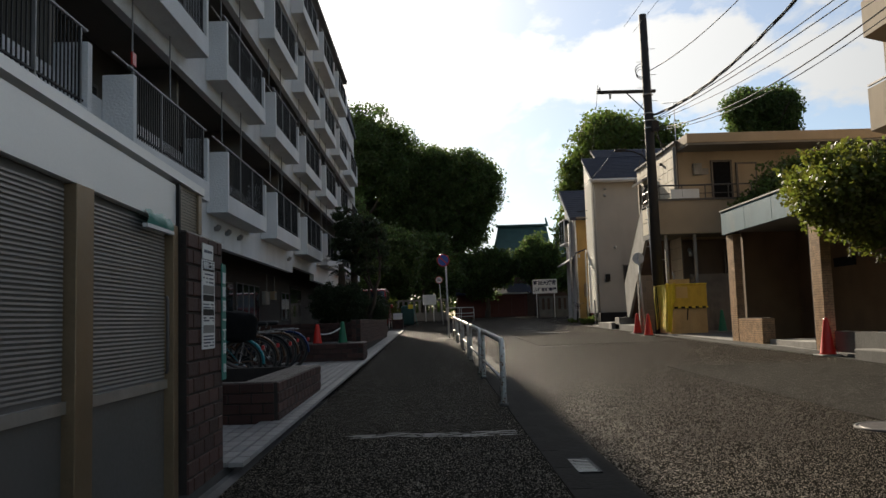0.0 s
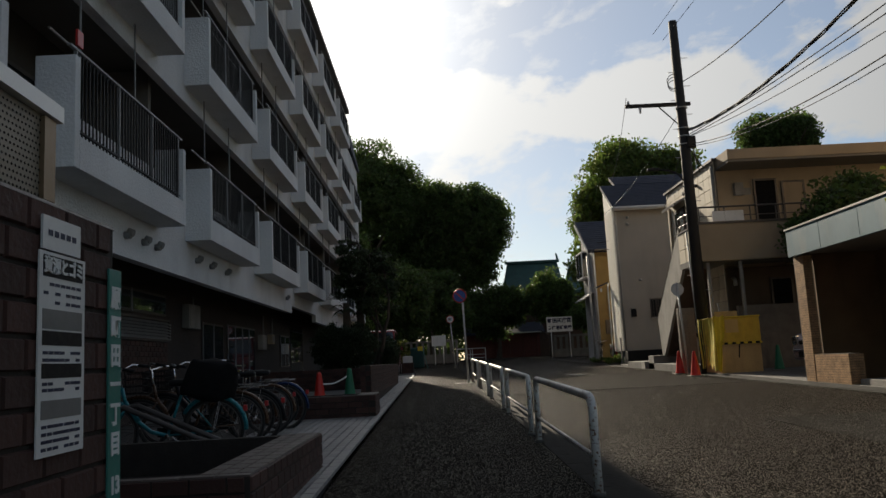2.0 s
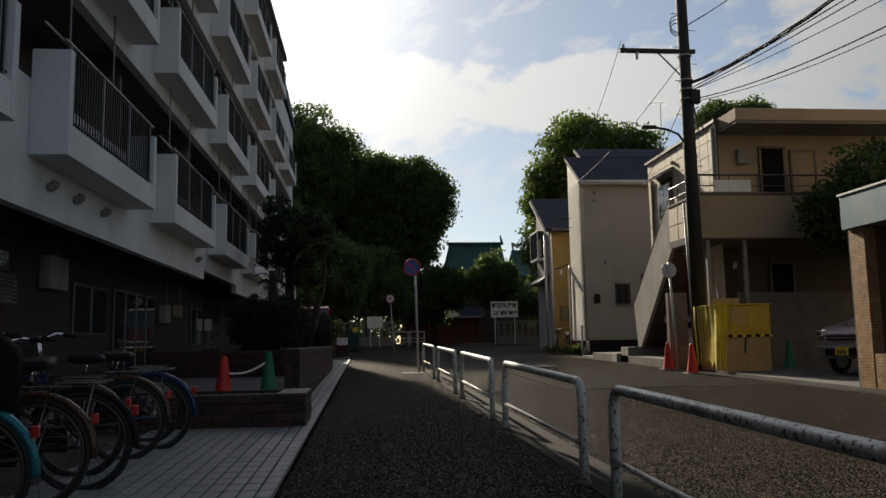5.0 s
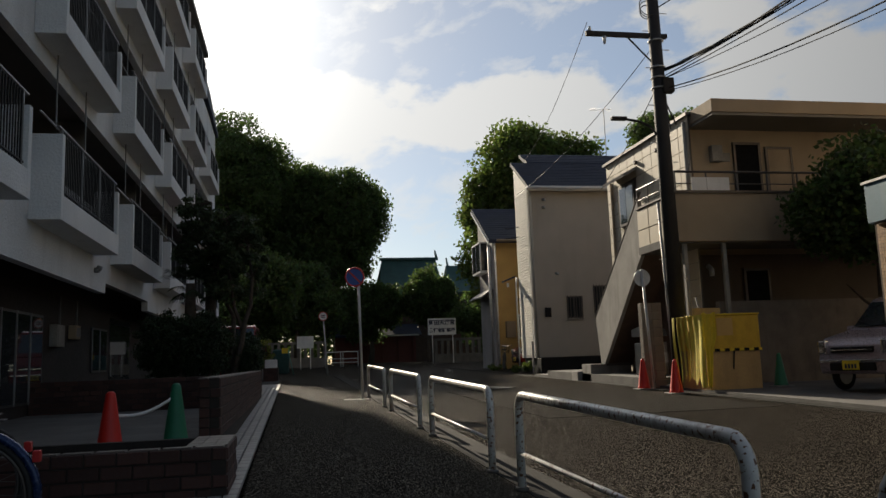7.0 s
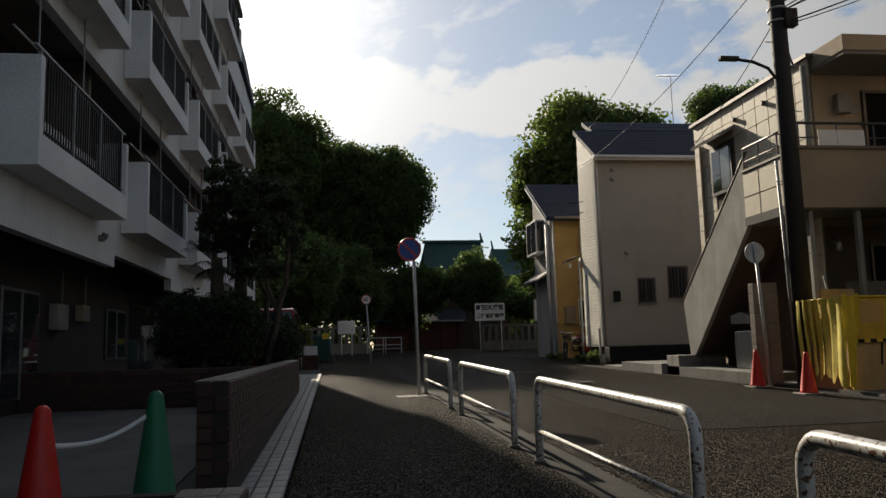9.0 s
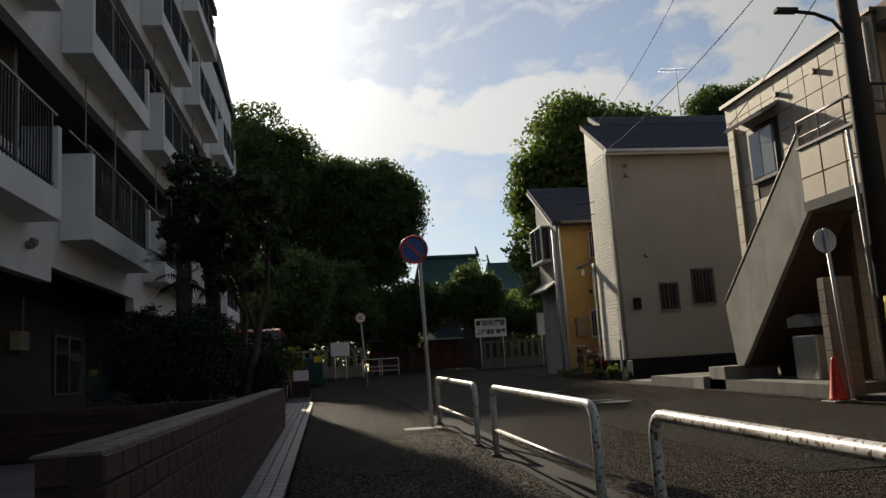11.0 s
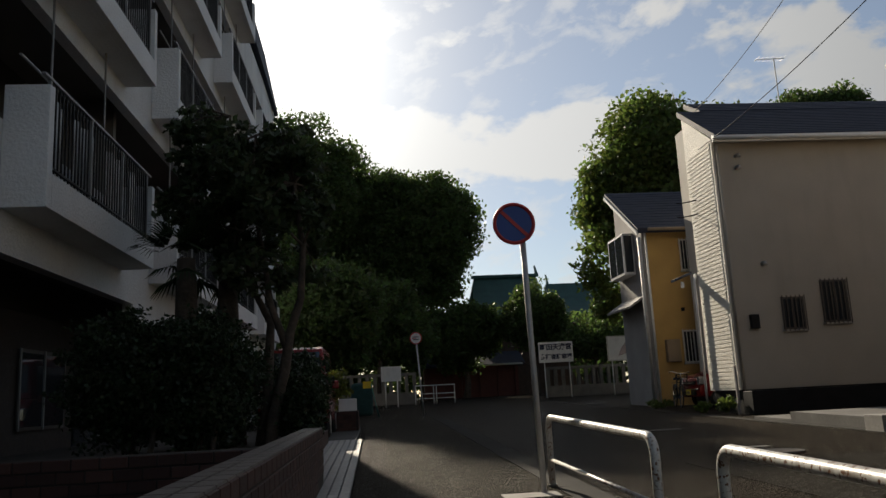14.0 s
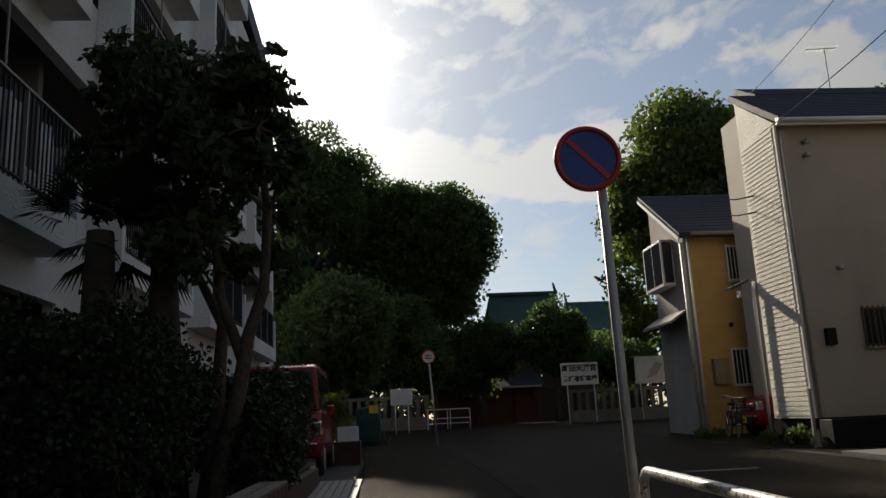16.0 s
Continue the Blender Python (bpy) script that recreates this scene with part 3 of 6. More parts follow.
for k in range(4):
    zb = FLOOR1 + STOREY * k
    if k == 0:
        poly = [(-6, 2.62), (-6, zb + 0.93), (51, zb + 0.93), (51, 2.57), (33.0, 2.57), (33.0, 2.82), (28.15, 2.82), (28.15, 2.6)]
    else:
        poly = [(-6, zb - 0.3), (-6, zb + 0.93), (51, zb + 0.93), (51, zb - 0.3)]
    part("spandrel", prism(bmesh.new(), poly, "x", FACE - 0.16, FACE), M_RENDER, apartment, "white-rendered concrete spandrel")
    part("slab", bx(bmesh.new(), RECESS + 0.002, FACE - 0.162, -5.9, 50.7, zb + 0.02, zb + 0.16), M_SOFFIT_SHADE, apartment)
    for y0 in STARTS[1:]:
        part("partition", bx(bmesh.new(), RECESS + 0.003, FACE - 0.35, y0 - 0.85, y0 - 0.72, zb + 0.165, zb + STOREY - 0.02 if k < 3 else 13.95), M_SOFFIT_SHADE, apartment)
        # sliding window behind the balcony
        w = part("window", bx(bmesh.new(), RECESS + 0.002, RECESS + 0.05, y0 + 0.5, y0 + 3.1, zb + 0.2, zb + 2.1), M_FRAME, apartment)
        for j in range(2):
            part("pane", bx(bmesh.new(), RECESS + 0.05, RECESS + 0.056, y0 + 0.57 + 1.27 * j, y0 + 1.74 + 1.27 * j, zb + 0.28, zb + 2.03), M_GLASS, w)
part("roof_beam", bx(bmesh.new(), FACE - 0.16, FACE, -6, 43.9, 13.62, 13.95), M_RENDER, apartment)


def balcony_meshes():
    """One projecting box: solid near and far cheeks, deep kerb, soffit."""
    bm = bmesh.new()
    x1, x0 = BOX - FACE, 0.003
    bx(bm, x0, x1, 0, 0.13, 0, 1.3, 0.008)
    bx(bm, x0, x1, LEN - 0.13, LEN, 0, 1.24, 0.008)
    bx(bm, x1 - 0.13, x1, 0.131, LEN - 0.131, 0.0, 0.38, 0.006)
    bx(bm, x0, x1 - 0.131, 0.131, LEN - 0.131, 0.002, 0.15)
    rail = bmesh.new()
    n = 37
    for i in range(1, n):
        yy = 0.13 + (LEN - 0.26) * i / n
        bx(rail, x1 - 0.078, x1 - 0.062, yy - 0.009, yy + 0.009, 0.38, 1.4)
    bx(rail, x1 - 0.085, x1 - 0.053, 0.131, LEN - 0.131, 0.46, 0.485)
    top = bmesh.new()
    bx(top, x1 - 0.095, x1 - 0.045, -0.02, LEN - 0.02, 1.4, 1.43, 0.005)
    for f in (0.0, 0.34, 0.67, 0.985):
        yy = 0.15 + (LEN - 0.3) * f
        bx(top, x1 - 0.09, x1 - 0.05, yy - 0.014, yy + 0.014, 0.38, 1.4)
    return bm, rail, top


_b = balcony_meshes()
for k in range(4):
    for i, y0 in enumerate(STARTS):
        if k == 3 and y0 > 44:
            continue
        if k == 0 and i == 0:
            first = part("balcony", _b[0], M_RENDER, apartment)
            r1, t1 = part("railing", _b[1], M_BLACK, first, "dark vertical bar railing"), part("handrail", _b[2], M_GREYM, first, "grey metal handrail and posts")
            first.location = (FACE, y0, FLOOR1)
            continue
        b = new("balcony", first.data)
        b.parent, b.location = apartment, (FACE, y0, FLOOR1 + STOREY * k)
        for src in (r1, t1):
            o = new(src.name.split(".")[0], src.data)
            o.parent, o["label"] = b, src["label"]

# drying poles and hangers inside the nearer balconies, a wavy sheet behind one railing
for k in range(3):
    for i in range(1, 8):
        y0, zb = STARTS[i], FLOOR1 + STOREY * k
        for yy in (y0 + 0.9, y0 + 2.7):
            part("hanger_rod", tube(bmesh.new(), [(FACE + 0.1, yy, zb + STOREY + 0.0), (FACE + 0.1, yy, zb + 1.62)], 0.014, 6), M_GREYM, apartment)
        part("drying_pole", tube(bmesh.new(), [(FACE + 0.1, y0 + 0.1, zb + 1.68), (FACE + 0.1, y0 + 3.6, zb + 1.66)], 0.016, 6), M_ALU, apartment)
sheet = bmesh.new()
prev = None
for i in range(60):
    yy = STARTS[5] + 0.2 + 3.2 * i / 59
    cur = [sheet.verts.new((BOX - 0.16 + 0.03 * math.sin(i * 1.1) + 0.012 * math.sin(z * 9), yy, FLOOR1 + z)) for z in (0.42, 0.7, 1.0, 1.32)]
    if prev and (i // 6) % 3 != 2:
        for a, b, c, d in zip(prev, prev[1:], cur[1:], cur):
            sheet.faces.new((a, d, c, b))
    prev = cur
part("balcony_sheet", sheet, M_ALU, apartment, "wavy translucent grey sheet behind the railing", smooth=True)
# ground-floor fittings
vent_bm = bmesh.new()
tube(vent_bm, [(0, 0, 0), (0.09, 0, 0)], 0.055, 14)
tube(vent_bm, [(0.05, 0, 0.045), (0.13, 0, 0.02)], [0.06, 0.05], 14)
vent_me = None
for yv in (15.1, 15.78, 16.33, 18.45, 19.37, 20.5, 27.2):
    if vent_me is None:
        o = part("vent_hood", vent_bm, M_GREYM, apartment, "small round metal vent hood")
        vent_me = o.data
    else:
        o = new("vent_hood", vent_me)
        o.parent = apartment
    o.location = (FACE - 0.001, yv, 2.92 if yv < 17 else 2.98)
louver = part("louvre", bx(bx(bx(bx(bmesh.new(), -5.619, -5.58, 12.5, 20.1, 1.98, 2.02), -5.619, -5.58, 12.5, 20.1, 1.58, 1.62), -5.619, -5.58, 20.06, 20.1, 1.62, 1.98), -5.619, -5.58, 16.3, 16.36, 1.62, 1.98), M_FRAME, apartment, "ground-floor ventilation louvre")
sl = None
for y0 in (12.5, 16.36):
    for k in range(6):
        if sl is None:
            o = part("slat", prism(bmesh.new(), [(-5.615, 0.05), (-5.575, 0.0), (-5.571, 0.008), (-5.611, 0.058)], "y", 0, 3.78), M_ALU, louver)
            sl = o.data
        else:
            o = new("slat", sl)
            o.parent = louver
        o.location = (0, y0 + 0.01, 1.62 + 0.058 * k)
for y0, y1, z0, z1 in ((21.0, 21.8, 1.9, 2.42), (28.2, 28.75, 1.55, 2.0), (29.6, 30.0, 1.75, 2.05)):
    c = part("meter_box", bx(bmesh.new(), -5.619, -5.46, y0, y1, z0, z1, 0.012), M_CONC if y0 < 29 else M_BEIGE, apartment, "pale metal wall cabinet")
    part("cabinet_door", bx(bmesh.new(), -5.46, -5.45, y0 + 0.05, y1 - 0.05, z0 + 0.05, z1 - 0.05), M_CONC, c)
    part("conduit", tube(bmesh.new(), [(-5.5, (y0 + y1) / 2, z1), (-5.5, (y0 + y1) / 2, 2.6)], 0.02), M_GREYM, c)
for y0, y1, z0, z1 in ((24.6, 27.7, 0.45, 2.15), (31.6, 33.2, 1.0, 2.1), (12.6, 19.9, 2.08, 2.5), (22.4, 24.2, 1.2, 2.1)):
    w = part("window", bx(bmesh.new(), -5.619, -5.59, y0, y1, z0, z1), M_FRAME, apartment, "dark ground-floor window")
    n = 2 if y1 - y0 < 3 else 4
    for j in range(n):
        s = (y1 - y0) / n
        part("pane", bx(bmesh.new(), -5.59, -5.585, y0 + s * j + 0.04, y0 + s * (j + 1) - 0.04, z0 + 0.05, z1 - 0.05), M_GLASS, w)
        part("mullion", bx(bmesh.new(), -5.59, -5.57, y0 + s * j - 0.02, y0 + s * j + 0.02, z0, z1), M_GREYM, w)
# no recess is cut: a dark plate paints the shade of the entrance
part("entrance_shade_panel", bx(bmesh.new(), -5.619, -5.6, 33.6, 36.2, 0.4, 2.45), M_GLASS, apartment, "flat dark panel painting the shade of the entrance opening")


# ---- far boundary walls ----
def planter(label, x0, x1, y0, y1, z1, t=0.12, right=0.33):
    """Brick trough with bricks on its street-side faces and coping tiles."""
    p = thing("brick_planter", label, "planter", (0, 0, 0), group="brick planters")
    zb = gz(y0) - 0.2
    for a in ((x0, x1 - right, y0, y0 + t), (x1 - right, x1, y0, y1), (x0, x1 - right, y1 - t, y1)):
        part("side", box(*a, zb, z1), M_MORTAR, p)
    part("soil", bx(bmesh.new(), x0, x1 - right, y0 + t, y1 - t, zb, gz(y0) + 0.12), M_SOIL, p)
    lay_bricks(p, x1, y0, gz(y0), z1 - 0.002, y1 - y0, 90)
    lay_bricks(p, x0, y0, gz(y0), z1 - 0.002, x1 - x0, 0)
    lay_coping(p, x1 - right, x1, y0 + t, y1, z1)
    lay_coping(p, x0, x1, y0, y0 + t, z1, "x")
    return p


planter("low dark-red brick planter with pale coping beside the bicycles", -3.6, -1.31, 8.65, 11.45, 0.31)
planter("low dark-red brick planter beyond the bicycles", -3.7, -1.23, 16.9, 17.85, 0.435, 0.09, 0.3)

long_wall = thing("garden_wall", "long low dark-red brick garden wall with tiled coping", "wall", (0, 0, 0))
part("core", bx(bmesh.new(), -1.66, -1.47, 19.05, 29.6, 0.0, 0.9), M_MORTAR, long_wall)
lay_bricks(long_wall, -1.47, 19.05, 0.1, 0.898, 10.55, 90, limit=290)
lay_bricks(long_wall, -1.66, 19.05, 0.08, 0.898, 0.19, 0)
lay_coping(long_wall, -1.68, -1.46, 19.04, 29.6, 0.9)
back_wall = thing("rear_garden_wall", "low dark brick wall closing the parking slab", "wall", (0, 0, 0))
part("core", bx(bmesh.new(), -5.6, -1.665, 27.0, 27.25, 0.1, 0.85), M_MORTAR, back_wall)
lay_bricks(back_wall, -5.6, 27.0, 0.2, 0.848, 3.93, 0)
setting("hedge_bed", bx(bmesh.new(), -5.6, -1.9, 27.25, 36.0, 0.1, 0.7), M_SOIL, "dark soil bed behind the garden wall", "soil bed")
setting("hedge_bed_front", box(-1.9, -1.665, 27.255, 29.6, 0.1, 0.68), M_SOIL, "strip of soil behind the garden wall", "soil bed")
setting("hedge_bed_kerb", bx(bmesh.new(), -1.9, -1.78, 29.62, 36.0, 0.1, 0.66), M_BRICK, "low brick edge of the soil bed", "kerb")

# pale tile strip along the forecourt
tile_me = piece_mesh("paving_tile", 0.1, 0.219, 0.03, 0.003)
tile_me.materials.append(M_TILE)
forecourt = bpy.data.objects["forecourt"]
cells = []
y = 6.62
while y < 36.5:
    x = -1.25
    inner = -1.42 if (8.3 < y < 11.5 or 19.0 < y < 29.5) else -1.8 if y > 29.5 else -1.42 if 16.8 < y < 17.9 else -2.75
    while x > inner - 0.11:
        cells.append((x, y))
        x -= 0.11
    y += 0.229
cells.sort(key=lambda c: (c[0] < -1.75, c[1]))
for x, y in cells[:300]:
    ob = new("paving_tile", tile_me)
    ob.parent = forecourt
    ob.matrix_basis = Matrix(((1, 0, 0, x), (0, 0, 1, y), (0, -1, 0.0165, gz(y) + 0.033), (0, 0, 0, 1)))
rest = bmesh.new()
for x, y in cells[300:]:
    m = Matrix(((1, 0, 0, x), (0, 0, 1, y), (0, -1, 0.0165, gz(y) + 0.033), (0, 0, 0, 1)))
    vs = [rest.verts.new(m @ v.co) for v in tile_me.vertices]
    for p in tile_me.polygons:
        rest.faces.new([vs[i] for i in p.vertices])
tagged(part("paving_tiles", rest, M_TILE, forecourt), kind="stuff")


# ---- gate shed at the start ----
gate = thing("refuse_shed", "stainless-steel refuse shed with perforated sliding doors", "shed", (0, 0, 0), kind="structure")
GX = -1.36
part("header", prism(bmesh.new(), [(-3.0, 1.62), (-3.0, 1.93), (5.78, 1.68), (5.78, 1.44)], "x", GX - 0.04, GX + 0.03), M_STEEL, gate, "brushed steel header panel")
part("roof_edge", prism(bmesh.new(), [(-3.0, 1.95), (-3.0, 2.01), (6.32, 1.745), (6.32, 1.695)], "x", -4.2, GX + 0.045), M_STEEL, gate)
part("header_trim", box(GX - 0.05, GX + 0.05, 5.782, 5.81, 1.40, 1.69), M_BLACK, gate)
for y0, w in ((-0.8, 0.16), (1.05, 0.16), (2.9, 0.16), (4.46, 0.17), (5.7, 0.08)):
    part("post", bx(bmesh.new(), GX - 0.03, GX + 0.045, y0, y0 + w, gz(y0), 1.437 + 0.0205 * (5.7 - y0), 0.004), M_BRONZE, gate, "bronze-toned door post")
perf = material("perforated_sheet", (0.15, 0.147, 0.143), 0.5, 0.5, var=0.1, scale=2, bump=0.0)
perf_edge = material("perforated_edge", (0.42, 0.41, 0.4), 0.45, 0.5, var=0.1, scale=2, bump=0.0)
for y0, y1 in ((-0.64, 1.05), (1.21, 2.9), (3.06, 4.46), (4.63, 5.7)):
    d = part("sliding_door", box(GX - 0.02, GX - 0.012, y0, y1, gz(y0) + 0.03, 1.45 + 0.0205 * (5.7 - y0)), perf, gate, "perforated sheet-metal door")
    part("mid_rail", box(GX - 0.015, GX + 0.008, y0, y1, 0.51, 0.56), M_ALU, d)
    slat_me = None
    z = gz(y0) + 0.06
    while z < 1.42 + 0.0205 * (5.7 - y1):
        if z > 0.57:
            if slat_me is None:
                sl_ = part("slat", box(GX - 0.011, GX - 0.005, y0 + 0.01, y1 - 0.01, 0, 0.009), perf_edge, d)
                slat_me = sl_.data
            else:
                sl_ = new("slat", slat_me)
                sl_.parent = d
            sl_.location = (0, 0, z)
        z += 0.02
part("handle", tube(bmesh.new(), [(GX + 0.05, 5.55, 0.6), (GX + 0.06, 5.55, 0.62), (GX + 0.06, 5.55, 1.0), (GX + 0.05, 5.55, 1.02)], 0.009), M_FRAME, gate)
part("side_panel", box(-1.37, -1.34, 5.815, 6.22, 1.42, 1.698), M_PERF, gate, "tan perforated end panel")
rb = bmesh.new()
for i in range(14):
    for j in range(20):
        rb_y, rb_z = 5.825 + 0.02 * j + 0.01 * (i % 2), 1.43 + 0.019 * i
        rb.faces.new([rb.verts.new((-1.3375, rb_y + dy, rb_z + dz)) for dy, dz in ((0, -0.005), (0.006, 0), (0, 0.005), (-0.006, 0))])
tagged(part("perforations", rb, M_FABRIC, gate, "dark punched holes"), kind="stuff")
part("side_post", box(-1.38, -1.325, 6.221, 6.29, 1.44, 1.692), M_BRONZE, gate)
part("rear_wall", box(-4.2, -4.1, -3, 6.3, -0.4, 1.7), M_DARKWALL, gate)
part("end_wall", box(-4.1, GX - 0.05, -3.1, -3.0, -0.4, 1.7), M_DARKWALL, gate)
tag = thing("plastic_pouch", "crumpled green-and-white plastic pouch on the header", "pouch", (GX + 0.036, 5.45, 1.42))
pb = bmesh.new()
for j in range(5):
    for i in range(7):
        pb.verts.new((0.012 * random.random() + (0.015 if 0 < j < 4 else 0), -0.2 + 0.4 * i / 6, -0.045 + 0.09 * j / 4 + 0.012 * math.sin(i * 2.1)))
pb.verts.ensure_lookup_table()
for j in range(4):
    for i in range(6):
        pb.faces.new([pb.verts[k] for k in (j * 7 + i, j * 7 + i + 1, j * 7 + i + 8, j * 7 + i + 7)])
part("film", pb, M_PLATE_GREEN, tag, smooth=True)
part("tape", box(0.0, 0.028, -0.22, 0.2, -0.05, -0.03), M_WHITE, tag)

pier = thing("brick_pier", "dark-red brick gate pier carrying notices", "pier", (0, 0, 0))
part("core", box(-1.9, -1.285, 5.83, 6.62, -0.3, 1.41), M_MORTAR, pier)
lay_bricks(pier, -1.285, 5.83, -0.2, 1.408, 0.79, 90)
lay_bricks(pier, -1.9, 5.83, -0.2, 1.408, 0.615, 0)
lay_coping(pier, -1.9, -1.285, 5.83, 6.62, 1.41)
notice = thing("notice_poster", "laminated white refuse-collection notice with dark bands", "poster", (-1.268, 6.225, 0.708))
part("sheet", box(-0.002, 0.003, -0.14, 0.14, 0.0, 0.56), M_WHITE, notice)
part("top_slip", box(-0.001, 0.006, -0.13, 0.1, 0.565, 0.66), M_WHITE, notice, "paper slip fixed above")
for z0, z1, m in ((0.49, 0.55, M_BLACK), (0.345, 0.4, M_GREYM), (0.3, 0.34, M_BLACK), (0.21, 0.25, M_BLACK), (0.1, 0.15, M_GREYM)):
    part("band", box(0.003, 0.0045, -0.12, 0.12, z0, z1), m, notice)
turn_e = Matrix(((0, 0, 1, 0), (1, 0, 0, 0), (0, 1, 0, 0), (0, 0, 0, 1)))
lettering("資源とゴミ", 0.048, M_TEXT_W, notice, Matrix.Translation((0.006, 0.0, 0.52)) @ turn_e)
for z0 in (0.465, 0.44, 0.415, 0.275, 0.255, 0.19, 0.173, 0.075, 0.055, 0.035, 0.015):
    for j in range(7):
        if random.random() < 0.85:
            part("text_bar", box(0.003, 0.0042, -0.115 + 0.033 * j, -0.09 + 0.033 * j + 0.006 * random.random(), z0, z0 + 0.009), M_TEXT, notice)
for j in range(5):
    part("text_bar", box(0.006, 0.0072, -0.1 + 0.036 * j, -0.075 + 0.036 * j, 0.605, 0.622), M_TEXT, notice)
plate = thing("street_name_plate", "green enamel street-name plate with white lettering", "sign", (-1.268, 6.595, 0.489))
part("plate", bx(bmesh.new(), -0.004, 0.004, -0.05, 0.05, 0.0, 0.78, 0.002), M_PLATE_GREEN, plate)
for i, ch in enumerate("原町田一丁目"):
    lettering(ch, 0.08, M_TEXT_W, plate, Matrix.Translation((0.006, 0.0, 0.68 - 0.095 * i)) @ turn_e)
lettering("13", 0.075, M_TEXT_W, plate, Matrix.Translation((0.006, 0.0, 0.075)) @ turn_e)


# ---- pavement barriers ----
def barrier(y0, y1, low=0.27):
    b = thing("pipe_barrier", "white-painted steel pipe barrier, chipped and rusty at the bends", "barrier", (0.885, y0, gz(y0)), group="pavement barriers")
    L, s = y1 - y0, gz(y1) - gz(y0)
    pts, h, r = [(0, 0, -0.1), (0, 0, 0.57)], 0.69, 0.12
    for i in range(1, 6):
        a = math.pi / 2 * i / 6
        pts.append((0, r - r * math.cos(a), h - r + r * math.sin(a)))
    pts.append((0, r, h))
    pts.append((0, L - r, h + s))
    for i in range(1, 6):
        a = math.pi / 2 * i / 6
        pts.append((0, L - r + r * math.sin(a), h + s - r + r * math.cos(a)))
    pts += [(0, L, 0.57 + s), (0, L, s - 0.1)]
    part("hoop", tube(bmesh.new(), pts, 0.032, 12), M_RAIL, b)
    part("lower_rail", tube(bmesh.new(), [(0, 0.03, low), (0, L - 0.03, low + s)], 0.017, 8), M_RAIL, b)
    for yy, ss in ((0, 0), (L, s)):
        part("foot", tube(bmesh.new(), [(0, yy, ss + 0.002), (0, yy, ss + 0.03)], 0.05, 12), M_CONC_DARK, b)


for y0, y1 in ((9.65, 12.88), (13.58, 16.62), (17.5, 20.45), (21.38, 24.52), (25.52, 28.64)):
    barrier(y0, y1)


# ---- signs ----
def round_sign(label, x, y, top_x, zc, kind, shaft):
    s = thing("road_sign", label, "road sign", (x, y, gz(y)), group="road signs")
    g0 = gz(y)
    lean = top_x - x
    part("post", tube(bmesh.new(), [(0, 0, -0.1), (shaft - x, 0, zc - g0 + 0.12)], 0.03, 12), M_GALV, s)
    cx, cz = lean, zc - g0
    part("face", disc(bmesh.new(), (cx, -0.045, cz), "y", 0.218, 0.012, 40), M_BLUE if kind == "parking" else M_WHITE, s)
    part("border", ring(bmesh.new(), (cx, -0.05, cz), "y", 0.2, 0.019, 40, 6), M_RED, s, "red border")
    if kind == "parking":
        bar = bx(bmesh.new(), -0.18, 0.18, -0.004, 0.004, -0.018, 0.018)
        bmesh.ops.rotate(bar, verts=bar.verts, cent=(0, 0, 0), matrix=Matrix.Rotation(radians(45), 3, "Y"))
        bmesh.ops.translate(bar, verts=bar.verts, vec=(cx, -0.054, cz))
        part("slash", bar, M_RED, s)
    else:
        part("arrow_bar", box(cx - 0.1, cx + 0.1, -0.056, -0.052, cz + 0.03, cz + 0.06), M_TEXT, s)
        part("arrow_bar", box(cx - 0.1, cx + 0.1, -0.056, -0.052, cz - 0.06, cz - 0.03), M_TEXT, s)
        part("arrow_bar", box(cx - 0.12, cx + 0.02, -0.056, -0.052, cz - 0.01, cz + 0.01), M_RED, s)
    for dz in (-0.1, 0.1):
        part("clamp", bx(bmesh.new(), cx - 0.04, cx + 0.04, -0.04, 0.035, cz + dz - 0.012, cz + dz + 0.012), M_GALV, s)


round_sign("round blue no-parking sign with red border on a post", 0.72, 28.27, 0.59, 2.87, "parking", 0.67)
round_sign("round white sign with red border on a slim post", 0.82, 48.7, 0.64, 3.23, "limit", 0.64)
setting("sign_footing", slope_slab(0.3, 0.84, 28.0, 28.3, 0.006, 0.1), M_CONC, "pale concrete footing patch beside the sign post", "footing")
mirror = thing("round_sign_back", "grey back of a small round sign on a leaning post", "road sign", (7.3, 28.0, gz(28) - 0.05))
part("post", tube(bmesh.new(), [(0.05, 0, 0), (-0.06, 0, 2.75)], 0.032, 10), M_GALV, mirror)
part("plate", disc(bmesh.new(), (-0.05, 0.04, 2.55), "y", 0.2, 0.012), M_GALV, mirror)


# ---- cones ----
def cone(x, y, mat, label, off, h=0.7):
    c = thing("traffic_cone", label, "traffic cone", (x, y, gz(y) + off), group="traffic cones")
    prof = [(0.15, 0.03), (0.135, 0.06), (0.045, h - 0.05), (0.04, h - 0.02), (0.02, h)]
    b = bmesh.new()
    tube(b, [(0, 0, z) for _, z in prof], [r for r, _ in prof], 20)
    part("shell", b, mat, c, smooth=True)
    part("base", bx(bmesh.new(), -0.19, 0.19, -0.19, 0.19, 0.0, 0.03, 0.01), mat if off > 0 else M_CONC, c)


